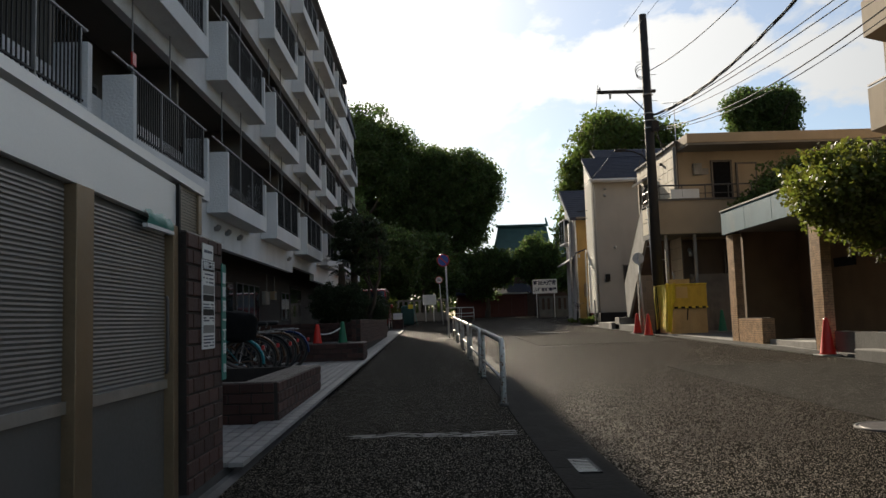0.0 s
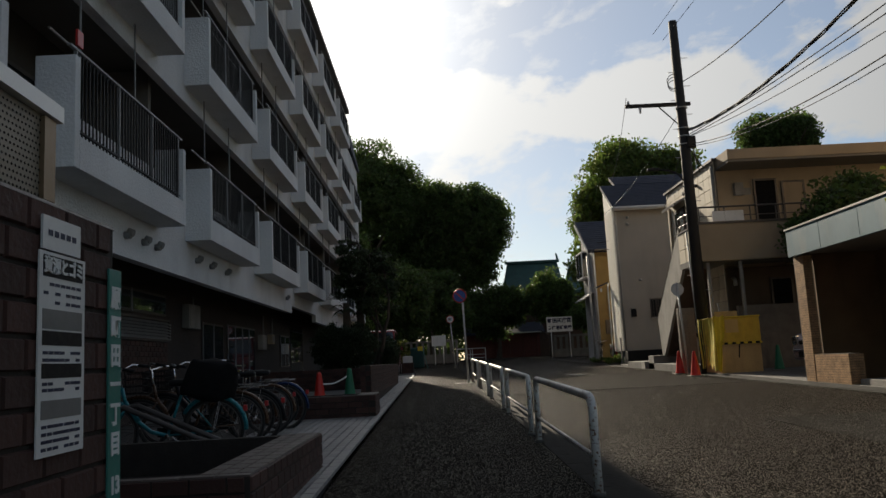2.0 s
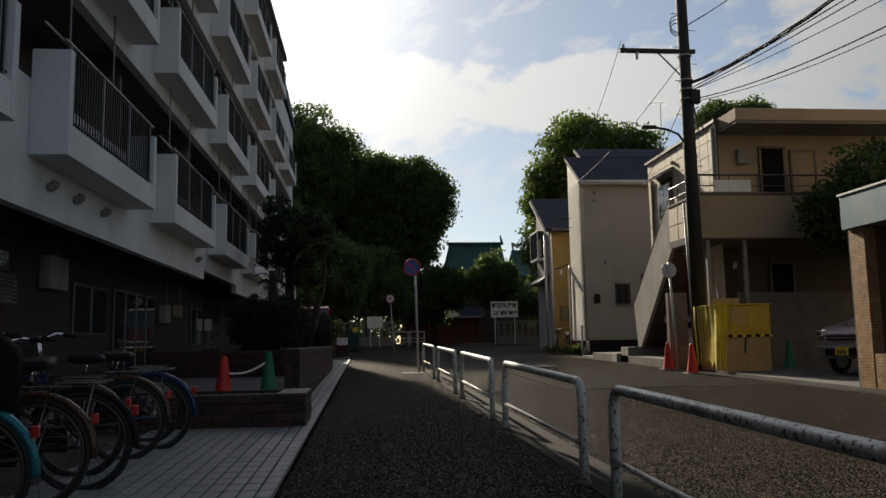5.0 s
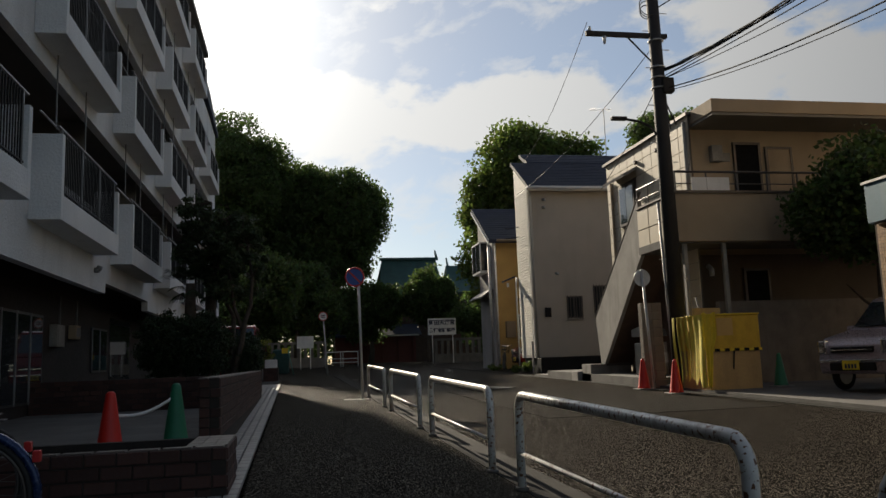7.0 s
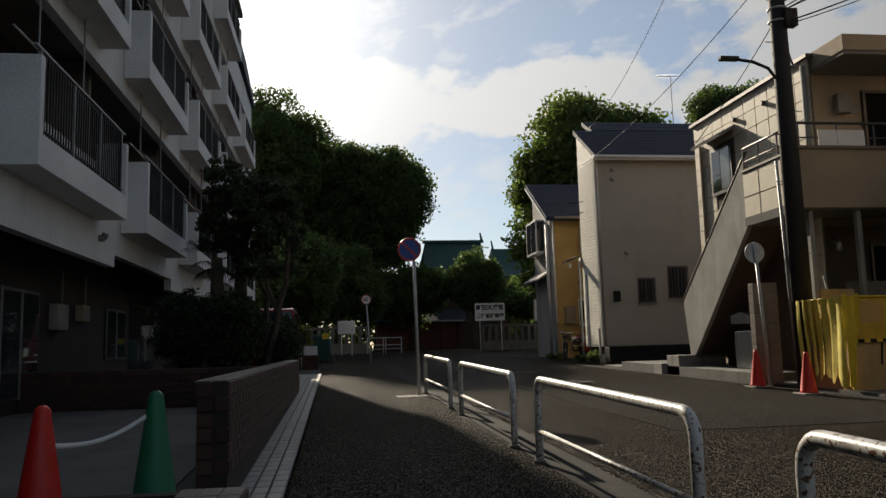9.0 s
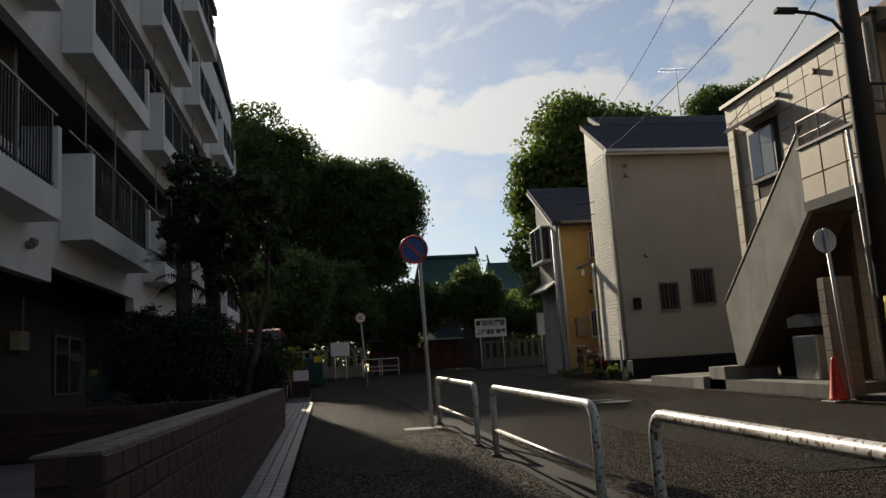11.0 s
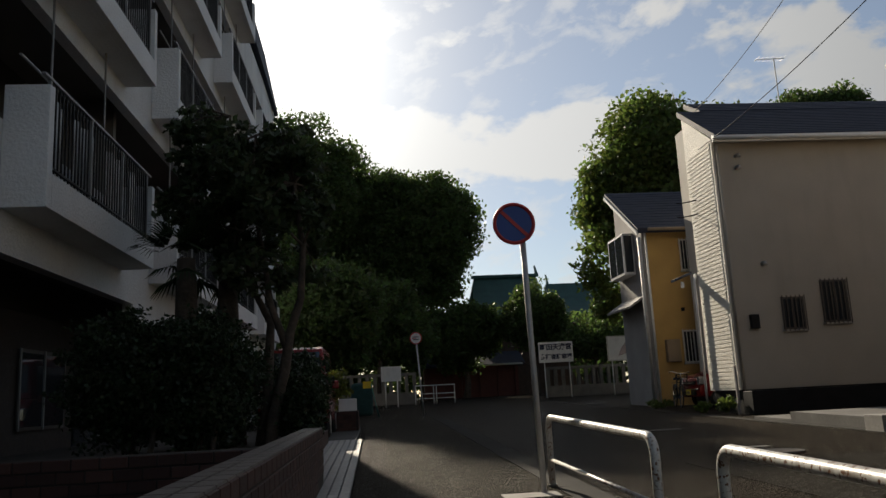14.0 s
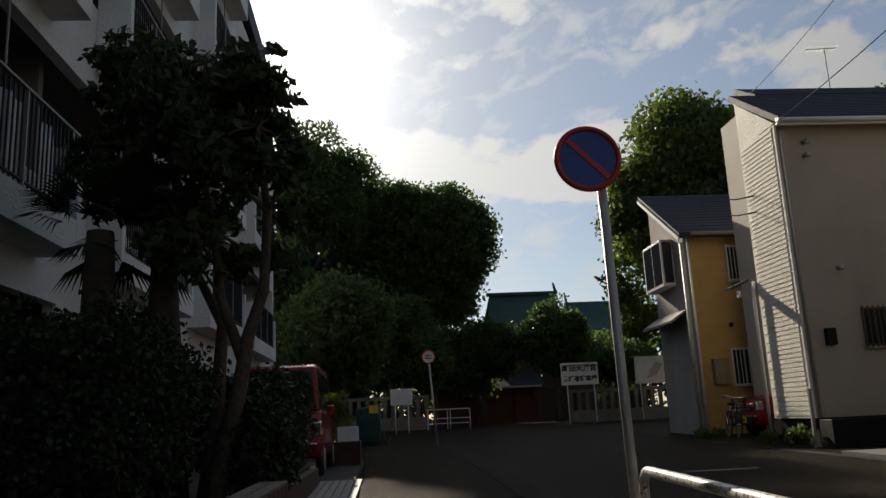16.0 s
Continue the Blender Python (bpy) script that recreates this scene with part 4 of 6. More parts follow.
cone(7.1, 28.0, M_CONE, "bright red plastic traffic cone on a pale base beside the pole", -0.055)
cone(6.98, 26.2, M_CONE, "bright red plastic traffic cone tied to the yellow boxes", -0.055)
cone(7.42, 15.75, M_CONE, "bright red plastic traffic cone by the tiled pier", -0.055)
cone(-2.33, 18.35, M_CONE, "red traffic cone on the parking slab", 0.05, 0.72)
cone(-1.82, 18.65, M_GREENP, "green traffic cone on the parking slab", 0.05, 0.76)
cone(9.3, 26.1, M_GREENP, "green traffic cone beside the tan boxes", 0.0)
bar_ = thing("cone_bar", "black and yellow plastic bar linking two cones", "cone bar", (0, 0, 0))
rope = []
for i in range(9):
    f = i / 8
    rope.append((-2.3 + 0.46 * f, 18.36 + 0.28 * f, 0.62 + 0.13 * f - 0.06 * math.sin(math.pi * f)))
part("rope", tube(bmesh.new(), rope, 0.014), M_WHITE, bar_)

# ---- covered boxes by the pole ----
crate = thing("covered_refuse_cage", "tan board refuse cage half covered by a yellow tarpaulin and net", "refuse cage", (0, 0, 0))
gb = gz(26)
part("board", bx(bmesh.new(), 7.32, 8.9, 25.95, 27.2, gb - 0.02, gb + 0.85, 0.012), M_CARD, crate, "tan board side")
tp = bmesh.new()
bx(tp, 7.3, 8.92, 25.93, 27.22, gb + 0.8, gb + 1.52, 0.02)
for v in tp.verts:
    v.co.x += 0.012 * math.sin(9 * v.co.z + 5 * v.co.y)
part("tarpaulin", tp, M_OCHRE_TARP, crate, "ochre-yellow tarpaulin front")
part("tarp_top", bx(bmesh.new(), 7.26, 8.94, 25.9, 27.25, gb + 1.522, gb + 1.55, 0.01), M_YELLOW, crate)
dr = bmesh.new()
cols = 22
pr = None
for i in range(cols + 1):
    f = i / cols
    yy = 25.92 + 1.35 * f
    xo = 7.26 - 0.05 * abs(math.sin(f * 19)) - 0.05
    low = gb + (0.06 if f < 0.12 else 0.1 + 0.2 * random.random())
    col = [dr.verts.new((xo - 0.03 * math.sin(3 * z + 4 * f), yy, z)) for z in np.linspace(low, gb + 1.54, 7)]
    if pr and not (i % 3 == 1 and i > 4):
        for a, b, c, d in zip(pr, pr[1:], col[1:], col):
            dr.faces.new((a, d, c, b))
    pr = col
part("net", dr, M_NET, crate, "bright yellow hanging net in folds", smooth=True)
fl = bmesh.new()
fold = []
for j in range(9):
    g_ = j / 8
    wid = (0.4 - 0.02 * j) if j < 4 else 0.24 - 0.02 * (j - 4)
    fold.append([fl.verts.new((7.16 + 0.02 * math.sin(3 * g_) + wid * i / 8, 25.9 - 0.03 * math.sin(i * 1.7 + j * 0.25) - 0.02 * g_, gb + 1.56 - 1.5 * g_ + 0.03 * math.sin(i))) for i in range(9)])
for p_, q_ in zip(fold, fold[1:]):
    for i in range(8):
        fl.faces.new((p_[i], q_[i], q_[i + 1], p_[i + 1]))
part("yellow_flap", fl, M_YELLOW, crate, "yellow tarpaulin flap", smooth=True)
part("printed_patch", box(7.62, 8.1, 25.922, 25.928, gb + 1.1, gb + 1.46), M_OCHRE, crate, "faded orange printed patch")
crate.location.x, crate.scale.x = 2.198, 0.74
chain = part("hazard_tape", box(7.45, 8.95, 25.918, 25.926, gb + 0.78, gb + 0.83), M_YELLOW, crate, "black and yellow hazard tape")
for i in range(5):
    part("black_band", box(7.5 + 0.3 * i, 7.65 + 0.3 * i, 25.912, 25.917, gb + 0.775, gb + 0.835), M_BLACK, chain)
part("knot", prism(bmesh.new(), [(8.05, gb + 0.78), (8.1, gb + 0.78), (8.04, gb + 0.4), (8.0, gb + 0.42)], "y", 25.905, 25.912), M_BLACK, crate)
part("leaning_stick", tube(bmesh.new(), [(8.6, 27.3, gb), (8.1, 27.35, gb + 2.0)], 0.025), M_CONC, crate)
part("rear_board", box(7.9, 8.8, 27.26, 27.3, gb, gb + 1.75), M_CARD, crate)
bin_ = thing("steel_refuse_box", "grey steel refuse box with a round lid under the stair", "refuse box", (0, 0, 0))
part("body", bx(bmesh.new(), 8.15, 9.3, 30.0, 30.75, gz(30) + 0.16, gz(30) + 1.0, 0.03), M_ALU, bin_)
part("lid", prism(bmesh.new(), [(29.95, 1.41), (30.05, 1.58), (30.4, 1.66), (30.8, 1.6), (30.8, 1.41)], "x", 8.12, 9.33), M_ALU, bin_)
part("label", box(8.5, 8.75, 29.99, 29.998, 0.72, 0.98), M_WHITE, bin_)

# ---- utility pole and wires ----
PX, PY = 7.7, 27.3
pole = thing("utility_pole", "dark tapering utility pole with crossarm and lamp", "utility pole", (PX, PY, gz(PY)))
part("shaft", tube(bmesh.new(), [(0, 0, -0.2), (-0.05, 0, 10.8)], [0.19, 0.13], 18), M_POLE, pole)
part("crossarm", bx(bmesh.new(), -1.75, 0.25, -0.05, 0.05, 8.08, 8.18), M_POLE, pole)
part("arm_brace", tube(bmesh.new(), [(-0.75, 0, 8.1), (-0.1, 0, 7.43)], 0.02), M_POLE, pole)
part("insulator", tube(bmesh.new(), [(-1.65, 0, 8.18), (-1.65, 0, 8.3)], [0.05, 0.03]), M_WHITE, pole)
part("insulator", tube(bmesh.new(), [(-1.3, 0, 8.08), (-1.3, 0, 7.9)], [0.05, 0.03]), M_WHITE, pole)
lampa = part("lamp_arm", tube(bmesh.new(), [(-0.1, 0, 5.3), (-0.14, 0, 5.7), (-0.3, 0.02, 5.94), (-0.58, 0.05, 6.07), (-0.88, 0.1, 6.13)], 0.03), M_POLE, pole)
part("lamp_head", bx(bmesh.new(), -1.22, -0.85, 0.03, 0.17, 6.1, 6.18, 0.02), M_POLE, lampa)
for z in np.arange(2.4, 9.9, 0.45):
    part("step_bolt", tube(bmesh.new(), [(-0.02, 0, z), (0.3 if int(z / 0.45) % 2 else -0.34, 0, z)], 0.01, 6), M_GALV, pole)
for z in (7.1, 6.85, 7.35, 8.0):
    part("band", ring(bmesh.new(), (-0.03, 0, z), "z", 0.165, 0.02, 18, 6), M_GALV, pole)
for c in range(3):
    part("cable_coil", ring(bmesh.new(), (-0.2, -0.06 * c, 8.72 + 0.05 * c), "y", 0.17 + 0.03 * c, 0.012, 24, 6), M_WIRE, pole)
part("transformer_box", bx(bmesh.new(), -0.02, 0.24, -0.24, -0.05, 6.7, 7.05, 0.02), M_POLE, pole)
ground_tube = thing("guy_cover", "slim steel ground conduit beside the pole", "conduit", (7.62, 27.5, gz(27)))
part("tube", tube(bmesh.new(), [(0, 0, 0), (-0.1, 0, 4.2)], 0.03), M_GALV, ground_tube)


def wire(a, b, sag, r=0.012, label="black overhead cable sagging from the pole", strands=1):
    pts = []
    for i in range(25):
        f = i / 24
        pts.append([a[k] + (b[k] - a[k]) * f for k in range(3)])
        pts[-1][2] -= 4 * sag * f * (1 - f)
    w = thing("overhead_cable", label, "cable", (0, 0, 0), group="overhead cables")
    for k in range(strands):
        turned = pts if strands == 1 else [(p[0] + 0.03 * math.cos(2.1 * k + 1.3 * i), p[1], p[2] + 0.03 * math.sin(2.1 * k + 1.3 * i)) for i, p in enumerate(pts)]
        part("strand", tube(bmesh.new(), turned, r, 6), M_WIRE, w)


P0 = gz(PY)
wire((7.75, PY, 9.03), (7.9, 5, 10.3), 1.25, 0.014)
wire((7.8, PY, 7.5), (7.9, 5, 10.28), 1.62, 0.018, "thick black twisted overhead cable bundle", 3)
wire((7.8, PY, 7.36), (7.95, 5, 6.7), 0.41, 0.012)
wire((7.8, PY, 7.3), (8.0, 5, 6.44), 0.41, 0.012)
wire((7.8, PY, 7.3), (8.1, 5, 6.3), 0.62, 0.009)
wire((7.8, PY, 7.06), (7.9, 5, 6.9), 1.22, 0.014)
wire((7.8, PY, 7.0), (8.0, 5, 6.8), 1.26, 0.009)
wire((6.0, PY, P0 + 8.4), (8.6, 41.6, 8.9), 0.4, 0.008)
wire((7.0, PY, P0 + 10.4), (8.8, -9, 13.6), 0.5, 0.008)
wire((7.3, PY, P0 + 10.2), (9.4, -9, 13.4), 0.5, 0.008)
wire((7.62, PY, P0 + 7.1), (8.5, 28.2, 6.5), 0.05, 0.02)
wire((7.62, PY, P0 + 8.3), (8.4, 28.3, 6.4), 0.04, 0.02)
wire((7.62, PY, P0 + 7.9), (7.8, 39.8, 7.2), 0.3, 0.01)
wire((7.62, PY, P0 + 6.9), (8.55, 33.2, 6.0), 0.1, 0.01)
aerial = thing("tv_aerial", "thin metal television aerial on the roof ridge", "aerial", (15.55, 49.1, 9.4))
part("mast", tube(bmesh.new(), [(0, 0, -0.2), (0, 0, 4.45)], 0.025, 6), M_GALV, aerial)
part("boom", tube(bmesh.new(), [(-0.75, 0, 4.4), (0.45, 0, 4.45)], 0.016, 6), M_GALV, aerial)
for i in range(7):
    part("element", tube(bmesh.new(), [(-0.7 + 0.18 * i, -0.25, 4.42), (-0.7 + 0.18 * i, 0.25, 4.42)], 0.009, 5), M_GALV, aerial)


# ---- vehicles ----
def small_car(name, label, at, rz, paint, tall=1.62, L=3.4, hood=0.85):
    """Boxy kei car, nose towards local -x."""
    c = thing(name, label, "car", at, rz)
    W = 0.72
    b = bmesh.new()
    prof = [(0.0, 0.32), (-0.04, 0.55), (0.02, 0.84), (0.14, 0.97), (hood, 1.12), (L - 0.1, 1.12), (L, 0.85), (L, 0.32)]
    prism(b, prof, "y", -W, W)
    bmesh.ops.bevel(b, geom=list(b.edges), offset=0.06, segments=3, profile=0.6, affect="EDGES")
    body = part("body", b, paint, c, smooth=True)
    cab = bmesh.new()
    prism(cab, [(hood, 1.1), (hood + 0.6 - 0.4 * (hood < 0.5), tall - 0.06), (hood + 0.85 - 0.4 * (hood < 0.5), tall), (L - 0.25, tall), (L - 0.06, 1.1)], "y", -W + 0.04, W - 0.04)
    for v in cab.verts:
        if v.co.z > 1.2:
            v.co.y *= 0.88
    bmesh.ops.bevel(cab, geom=list(cab.edges), offset=0.05, segments=3, profile=0.6, affect="EDGES")
    part("cabin", cab, paint, c, smooth=True)
    ws = bmesh.new()
    ws.faces.new([ws.verts.new(p) for p in ((hood + 0.06, -0.6, 1.16), (hood + 0.06, 0.6, 1.16), (hood + 0.52 - 0.34 * (hood < 0.5), 0.53, tall - 0.14), (hood + 0.52 - 0.34 * (hood < 0.5), -0.53, tall - 0.14))])
    bmesh.ops.translate(ws, verts=ws.verts, vec=(-0.035, 0, 0.02))
    part("windscreen", ws, M_GLASS, c)
    for s in (-1, 1):
        sw = bmesh.new()
        sw.faces.new([sw.verts.new(p) for p in ((hood + 0.25, s * 0.69, 1.18), (L - 0.4, s * 0.69, 1.18), (L - 0.5, s * 0.615, tall - 0.14), (hood + 0.7 - 0.3 * (hood < 0.5), s * 0.615, tall - 0.14))])
        part("side_window", sw, M_GLASS, c)
        lamp = bx(bmesh.new(), -0.035, 0.16, s * 0.64 - 0.1, s * 0.64 + 0.07, 0.68, 0.93, 0.03)
        part("headlamp", lamp, M_CHROME, c)
        part("wing_mirror", bx(bmesh.new(), hood + 0.17, hood + 0.33, s * 0.84 - 0.09, s * 0.84 + 0.05, 1.02, 1.2, 0.03), paint, c)
        for xx in (0.55, L - 0.55):
            wheel = part("wheel", tube(bmesh.new(), [(xx, s * 0.62, 0.28), (xx, s * 0.745, 0.28)], 0.19, 20), M_ALU, c)
            part("tyre", ring(bmesh.new(), (xx, s * 0.67, 0.28), "y", 0.215, 0.068, 26, 8), M_RUBBER, wheel)
    part("grille", bx(bmesh.new(), -0.05, 0.03, -0.42, 0.42, 0.7, 0.8, 0.01), M_BLACK, c)
    part("grille_bar", box(-0.06, -0.048, -0.42, 0.42, 0.735, 0.76), M_CHROME, c)
    part("lower_grille", bx(bmesh.new(), -0.07, 0.0, -0.45, 0.45, 0.38, 0.52, 0.01), M_BLACK, c)
    part("bumper_trim", bx(bmesh.new(), -0.075, 0.05, -0.66, 0.66, 0.53, 0.58, 0.015), M_CHROME, c)
    pl = part("number_plate", box(-0.095, -0.08, -0.165, 0.165, 0.4, 0.56), M_YELLOW, c, "yellow number plate")
    for i in range(4):
        part("digit_bar", box(-0.098, -0.0955, -0.12 + 0.065 * i, -0.08 + 0.065 * i, 0.42, 0.5), M_TEXT, pl)
    for s in (-0.3, 0.2):
        part("wiper", tube(bmesh.new(), [(hood + 0.01, s, 1.17), (hood + 0.1, s + 0.35, 1.3)], 0.01, 5), M_BLACK, c)
    return c


M_SILVER = material("mauve_silver_paint", (0.32, 0.27, 0.29), 0.3, 0.3, var=0.04, bump=0.0)
M_CARRED = material("red_car_paint", (0.2, 0.01, 0.01), 0.25, 0.1, var=0.05, bump=0.0)
small_car("silver_car", "mauve-silver small car parked nose out beside the porch", (9.05, 23.5, gz(23.5) + 0.02), 14, M_SILVER, 1.75)
small_car("red_car", "red small van parked behind the hedge", (-2.57, 37.4, gz(38) + 0.04), 90, M_CARRED, 1.95, hood=0.3)
small_car("red_compact_car", "red compact car tucked between two houses", (8.75, 44.3, gz(44) - 0.05), 0, M_CARRED, 1.5)


# ---- bicycles ----
def bicycle(y, x, mat, lean, basket, cover, turn=0.0):
    b = thing("bicycle", "parked city bicycle with mudguards" + (" and a black-covered child seat" if cover else " and wire basket" if basket else ""), "bicycle", (x, y, gz(y) + 0.035), turn, group="parked bicycles")
    b.matrix_basis = pose(x, y, gz(y) + 0.035, lean, 0, turn)
    R, wb = 0.31, 1.1
    for cx, front in ((0.0, True), (wb, False)):
        w = part("wheel", ring(bmesh.new(), (cx, 0, R + 0.02), "y", R - 0.025, 0.011, 36, 6), M_FRAME, b)
        part("tyre", ring(bmesh.new(), (cx, 0, R + 0.02), "y", R, 0.019, 36, 8), M_RUBBER, w)
        sp = bmesh.new()
        for i in range(14):
            a = 2 * math.pi * i / 14
            tube(sp, [(cx + 0.02 * math.cos(a + 1), (-1) ** i * 0.02, R + 0.02 + 0.02 * math.sin(a + 1)), (cx + (R - 0.03) * math.cos(a), 0, R + 0.02 + (R - 0.03) * math.sin(a))], 0.0022, 4, False)
        part("spokes", sp, M_FRAME, w)
        part("hub", tube(bmesh.new(), [(cx, -0.05, R + 0.02), (cx, 0.05, R + 0.02)], 0.022, 10), M_CHROME, w)
        gd = bmesh.new()
        a0, a1 = (radians(20), radians(165)) if front else (radians(-5), radians(150))
        arc = [(cx + (R + 0.035) * math.cos(a0 + (a1 - a0) * i / 12), 0, R + 0.02 + (R + 0.035) * math.sin(a0 + (a1 - a0) * i / 12)) for i in range(13)]
        tube(gd, arc, 0.024, 8)
        part("mudguard", gd, mat, b)
    seat, bb, head = (0.78, 0, 0.72), (0.62, 0, 0.28), (0.16, 0, 0.8)
    fr = bmesh.new()
    tube(fr, [bb, seat], 0.016)
    tube(fr, [(0.19, 0, 0.66), (0.3, 0, 0.46), (0.45, 0, 0.33), bb], 0.022)
    tube(fr, [(wb, 0.04, R), seat], 0.009)
    tube(fr, [(wb, -0.04, R), bb], 0.01)
    tube(fr, [head, (0.2, 0, 0.6)], 0.02)
    part("frame", fr, mat, b)
    fk = bmesh.new()
    for s in (-0.045, 0.045):
        tube(fk, [(0.21, s, 0.6), (0.12, s, 0.48), (0.0, s, R + 0.02)], 0.011)
    part("fork", fk, mat, b)
    hb = bmesh.new()
    tube(hb, [head, (0.13, 0, 0.98)], 0.012)
    tube(hb, [(0.36, -0.27, 1.0), (0.2, -0.25, 1.03), (0.13, -0.08, 0.98), (0.13, 0.08, 0.98), (0.2, 0.25, 1.03), (0.36, 0.27, 1.0)], 0.012)
    part("handlebar", hb, M_CHROME, b)
    for s in (-1, 1):
        part("grip", tube(bmesh.new(), [(0.26, s * 0.255, 1.02), (0.37, s * 0.272, 1.0)], 0.018), M_BLACK, b)
    part("saddle", bx(bmesh.new(), 0.66, 0.92, -0.09, 0.09, 0.8, 0.87, 0.03), M_BLACK, b, smooth=True)
    part("seat_post", tube(bmesh.new(), [seat, (0.8, 0, 0.82)], 0.013), M_CHROME, b)
    rk = bmesh.new()
    for s in (-0.06, 0.06):
        tube(rk, [(0.85, s, 0.72), (1.28, s, 0.72)], 0.006, 6)
        tube(rk, [(1.2, s, 0.72), (wb, s * 0.8, R)], 0.005, 6)
    part("rear_rack", rk, M_CHROME, b)
    part("crank", tube(tube(bmesh.new(), [(0.62, -0.07, 0.28), (0.62, 0.07, 0.28)], 0.02), [(0.62, 0.06, 0.28), (0.74, 0.07, 0.17)], 0.009), M_CHROME, b)
    part("chain_guard", bx(bmesh.new(), 0.5, 1.0, 0.045, 0.06, 0.26, 0.36, 0.006), M_BLACK, b)
    part("tail_lamp", bx(bmesh.new(), 1.42, 1.46, -0.02, 0.02, 0.5, 0.56, 0.006), M_RED, b)
    if basket:
        bk = bmesh.new()
        for z in (0.72, 0.8, 0.88, 0.95):
            tube(bk, [(-0.2, -0.15, z), (0.08, -0.15, z), (0.08, 0.15, z), (-0.2, 0.15, z), (-0.2, -0.15, z)], 0.004, 4)
        for i in range(8):
            f = i / 7
            for p in ((-0.2 + 0.28 * f, -0.15), (-0.2 + 0.28 * f, 0.15), (-0.2, -0.15 + 0.3 * f), (0.08, -0.15 + 0.3 * f)):
                tube(bk, [(p[0] * 0.9, p[1] * 0.85, 0.7), (p[0], p[1], 0.96)], 0.003, 4, False)
        part("basket", bk, M_BLACK, b)
    if cover:
        for nm, lo, hi, lab in (("child_seat_cover", (0.84, -0.2, 0.7), (1.34, 0.2, 1.1), "sagging black fabric child-seat cover"), ("basket_cover", (-0.3, -0.2, 0.72), (0.12, 0.2, 1.04), "rounded black fabric basket cover")):
            cv = bx(bmesh.new(), 0, 1, 0, 1, 0, 1, 0.2)
            bmesh.ops.subdivide_edges(cv, edges=cv.edges[:], cuts=1, use_grid_fill=True)
            for v in cv.verts:
                p = v.co.copy()
                v.co = [lo[k] + (hi[k] - lo[k]) * p[k] for k in range(3)]
                v.co.x += 0.03 * math.sin(9 * v.co.z + 14 * v.co.y) + 0.1 * (p.z - 0.5) * (nm != "basket_cover")
                v.co.z += 0.025 * math.sin(17 * v.co.x + 9 * v.co.y) - 0.1 * p.x * (nm != "basket_cover")
            part(nm, cv, M_FABRIC, b, lab, smooth=True)


M_TEALB = material("teal_bicycle_paint", (0.02, 0.2, 0.24), 0.3, 0.2, var=0.05, bump=0.0)
M_COPPERB = material("copper_bicycle_paint", (0.08, 0.04, 0.02), 0.3, 0.3, var=0.05, bump=0.0)
M_NAVYB = material("navy_bicycle_paint", (0.012, 0.03, 0.1), 0.25, 0.3, var=0.05, bump=0.0)
for i, (mat, lean, bk, cv) in enumerate(((M_TEALB, 5, True, True), (M_COPPERB, -3, True, False), (M_BLACK, 4, True, False), (M_COPPERB, 3, True, False), (M_COPPERB, -4, False, False), (M_NAVYB, 4, True, False), (M_BLACK, 5, False, False))):
    bicycle(12.55 + 0.58 * i, -3.72 + 0.1 * (i % 3), mat, lean, bk, cv, 4 - 2 * (i % 4))
rack = thing("bicycle_rack", "galvanised tube bicycle rack, bent low", "rack", (0, 0, 0))
for i in range(2):
    part("rail", tube(bmesh.new(), [(-3.9, 11.9 + 0.35 * i, 0.0), (-3.7, 11.9 + 0.35 * i, 0.55), (-3.3, 11.9 + 0.35 * i, 0.62), (-2.4, 11.9 + 0.35 * i, 0.2), (-2.2, 11.9 + 0.35 * i, 0.0)], 0.028), M_FRAME, rack)


# ---- trees and hedges ----
def trunk_mesh(bm, base, top, r0, r1, limbs, seed):
    rng = random.Random(seed)
    b, t = Vector(base), Vector(top)
    pts = [b.lerp(t, f) + Vector((rng.uniform(-1, 1), rng.uniform(-1, 1), 0)) * r0 * 0.7 * (0 < f < 1) for f in (0, 0.2, 0.4, 0.6, 0.8, 1)]
    tube(bm, pts, [r0 * 1.25] + [r0 + (r1 - r0) * f for f in (0.2, 0.4, 0.6, 0.8, 1)], 10)
    H = (t - b).length
    for _ in range(limbs):
        f = rng.uniform(0.35, 0.95)
        p = b.lerp(t, f)
        a = rng.uniform(0, 6.28)
        l = H * rng.uniform(0.12, 0.25)
        q = p + Vector((math.cos(a), math.sin(a), rng.uniform(0.3, 0.9))) * l
        m = p.lerp(q, 0.5) + Vector((0, 0, -0.08 * l))
        tube(bm, [p, m, q], [r1 * 1.2, r1 * 0.8, r1 * 0.3], 6)
    return bm


def tree(label, x, y, z_top, blobs, mat, size, trunk_r, seed, base=None, limbs=9):
    g0 = gz(y) - 0.06 if base is None else base
    t = thing("tree", label, "tree", (0, 0, 0), group="trees")
    part("trunk", trunk_mesh(bmesh.new(), (x, y, g0 - 0.1), (x, y, z_top * 0.82), trunk_r, trunk_r * 0.35, limbs, seed), M_BARK, t)
    leaf_mesh("crown", blobs, size, mat, t, seed)
    return t




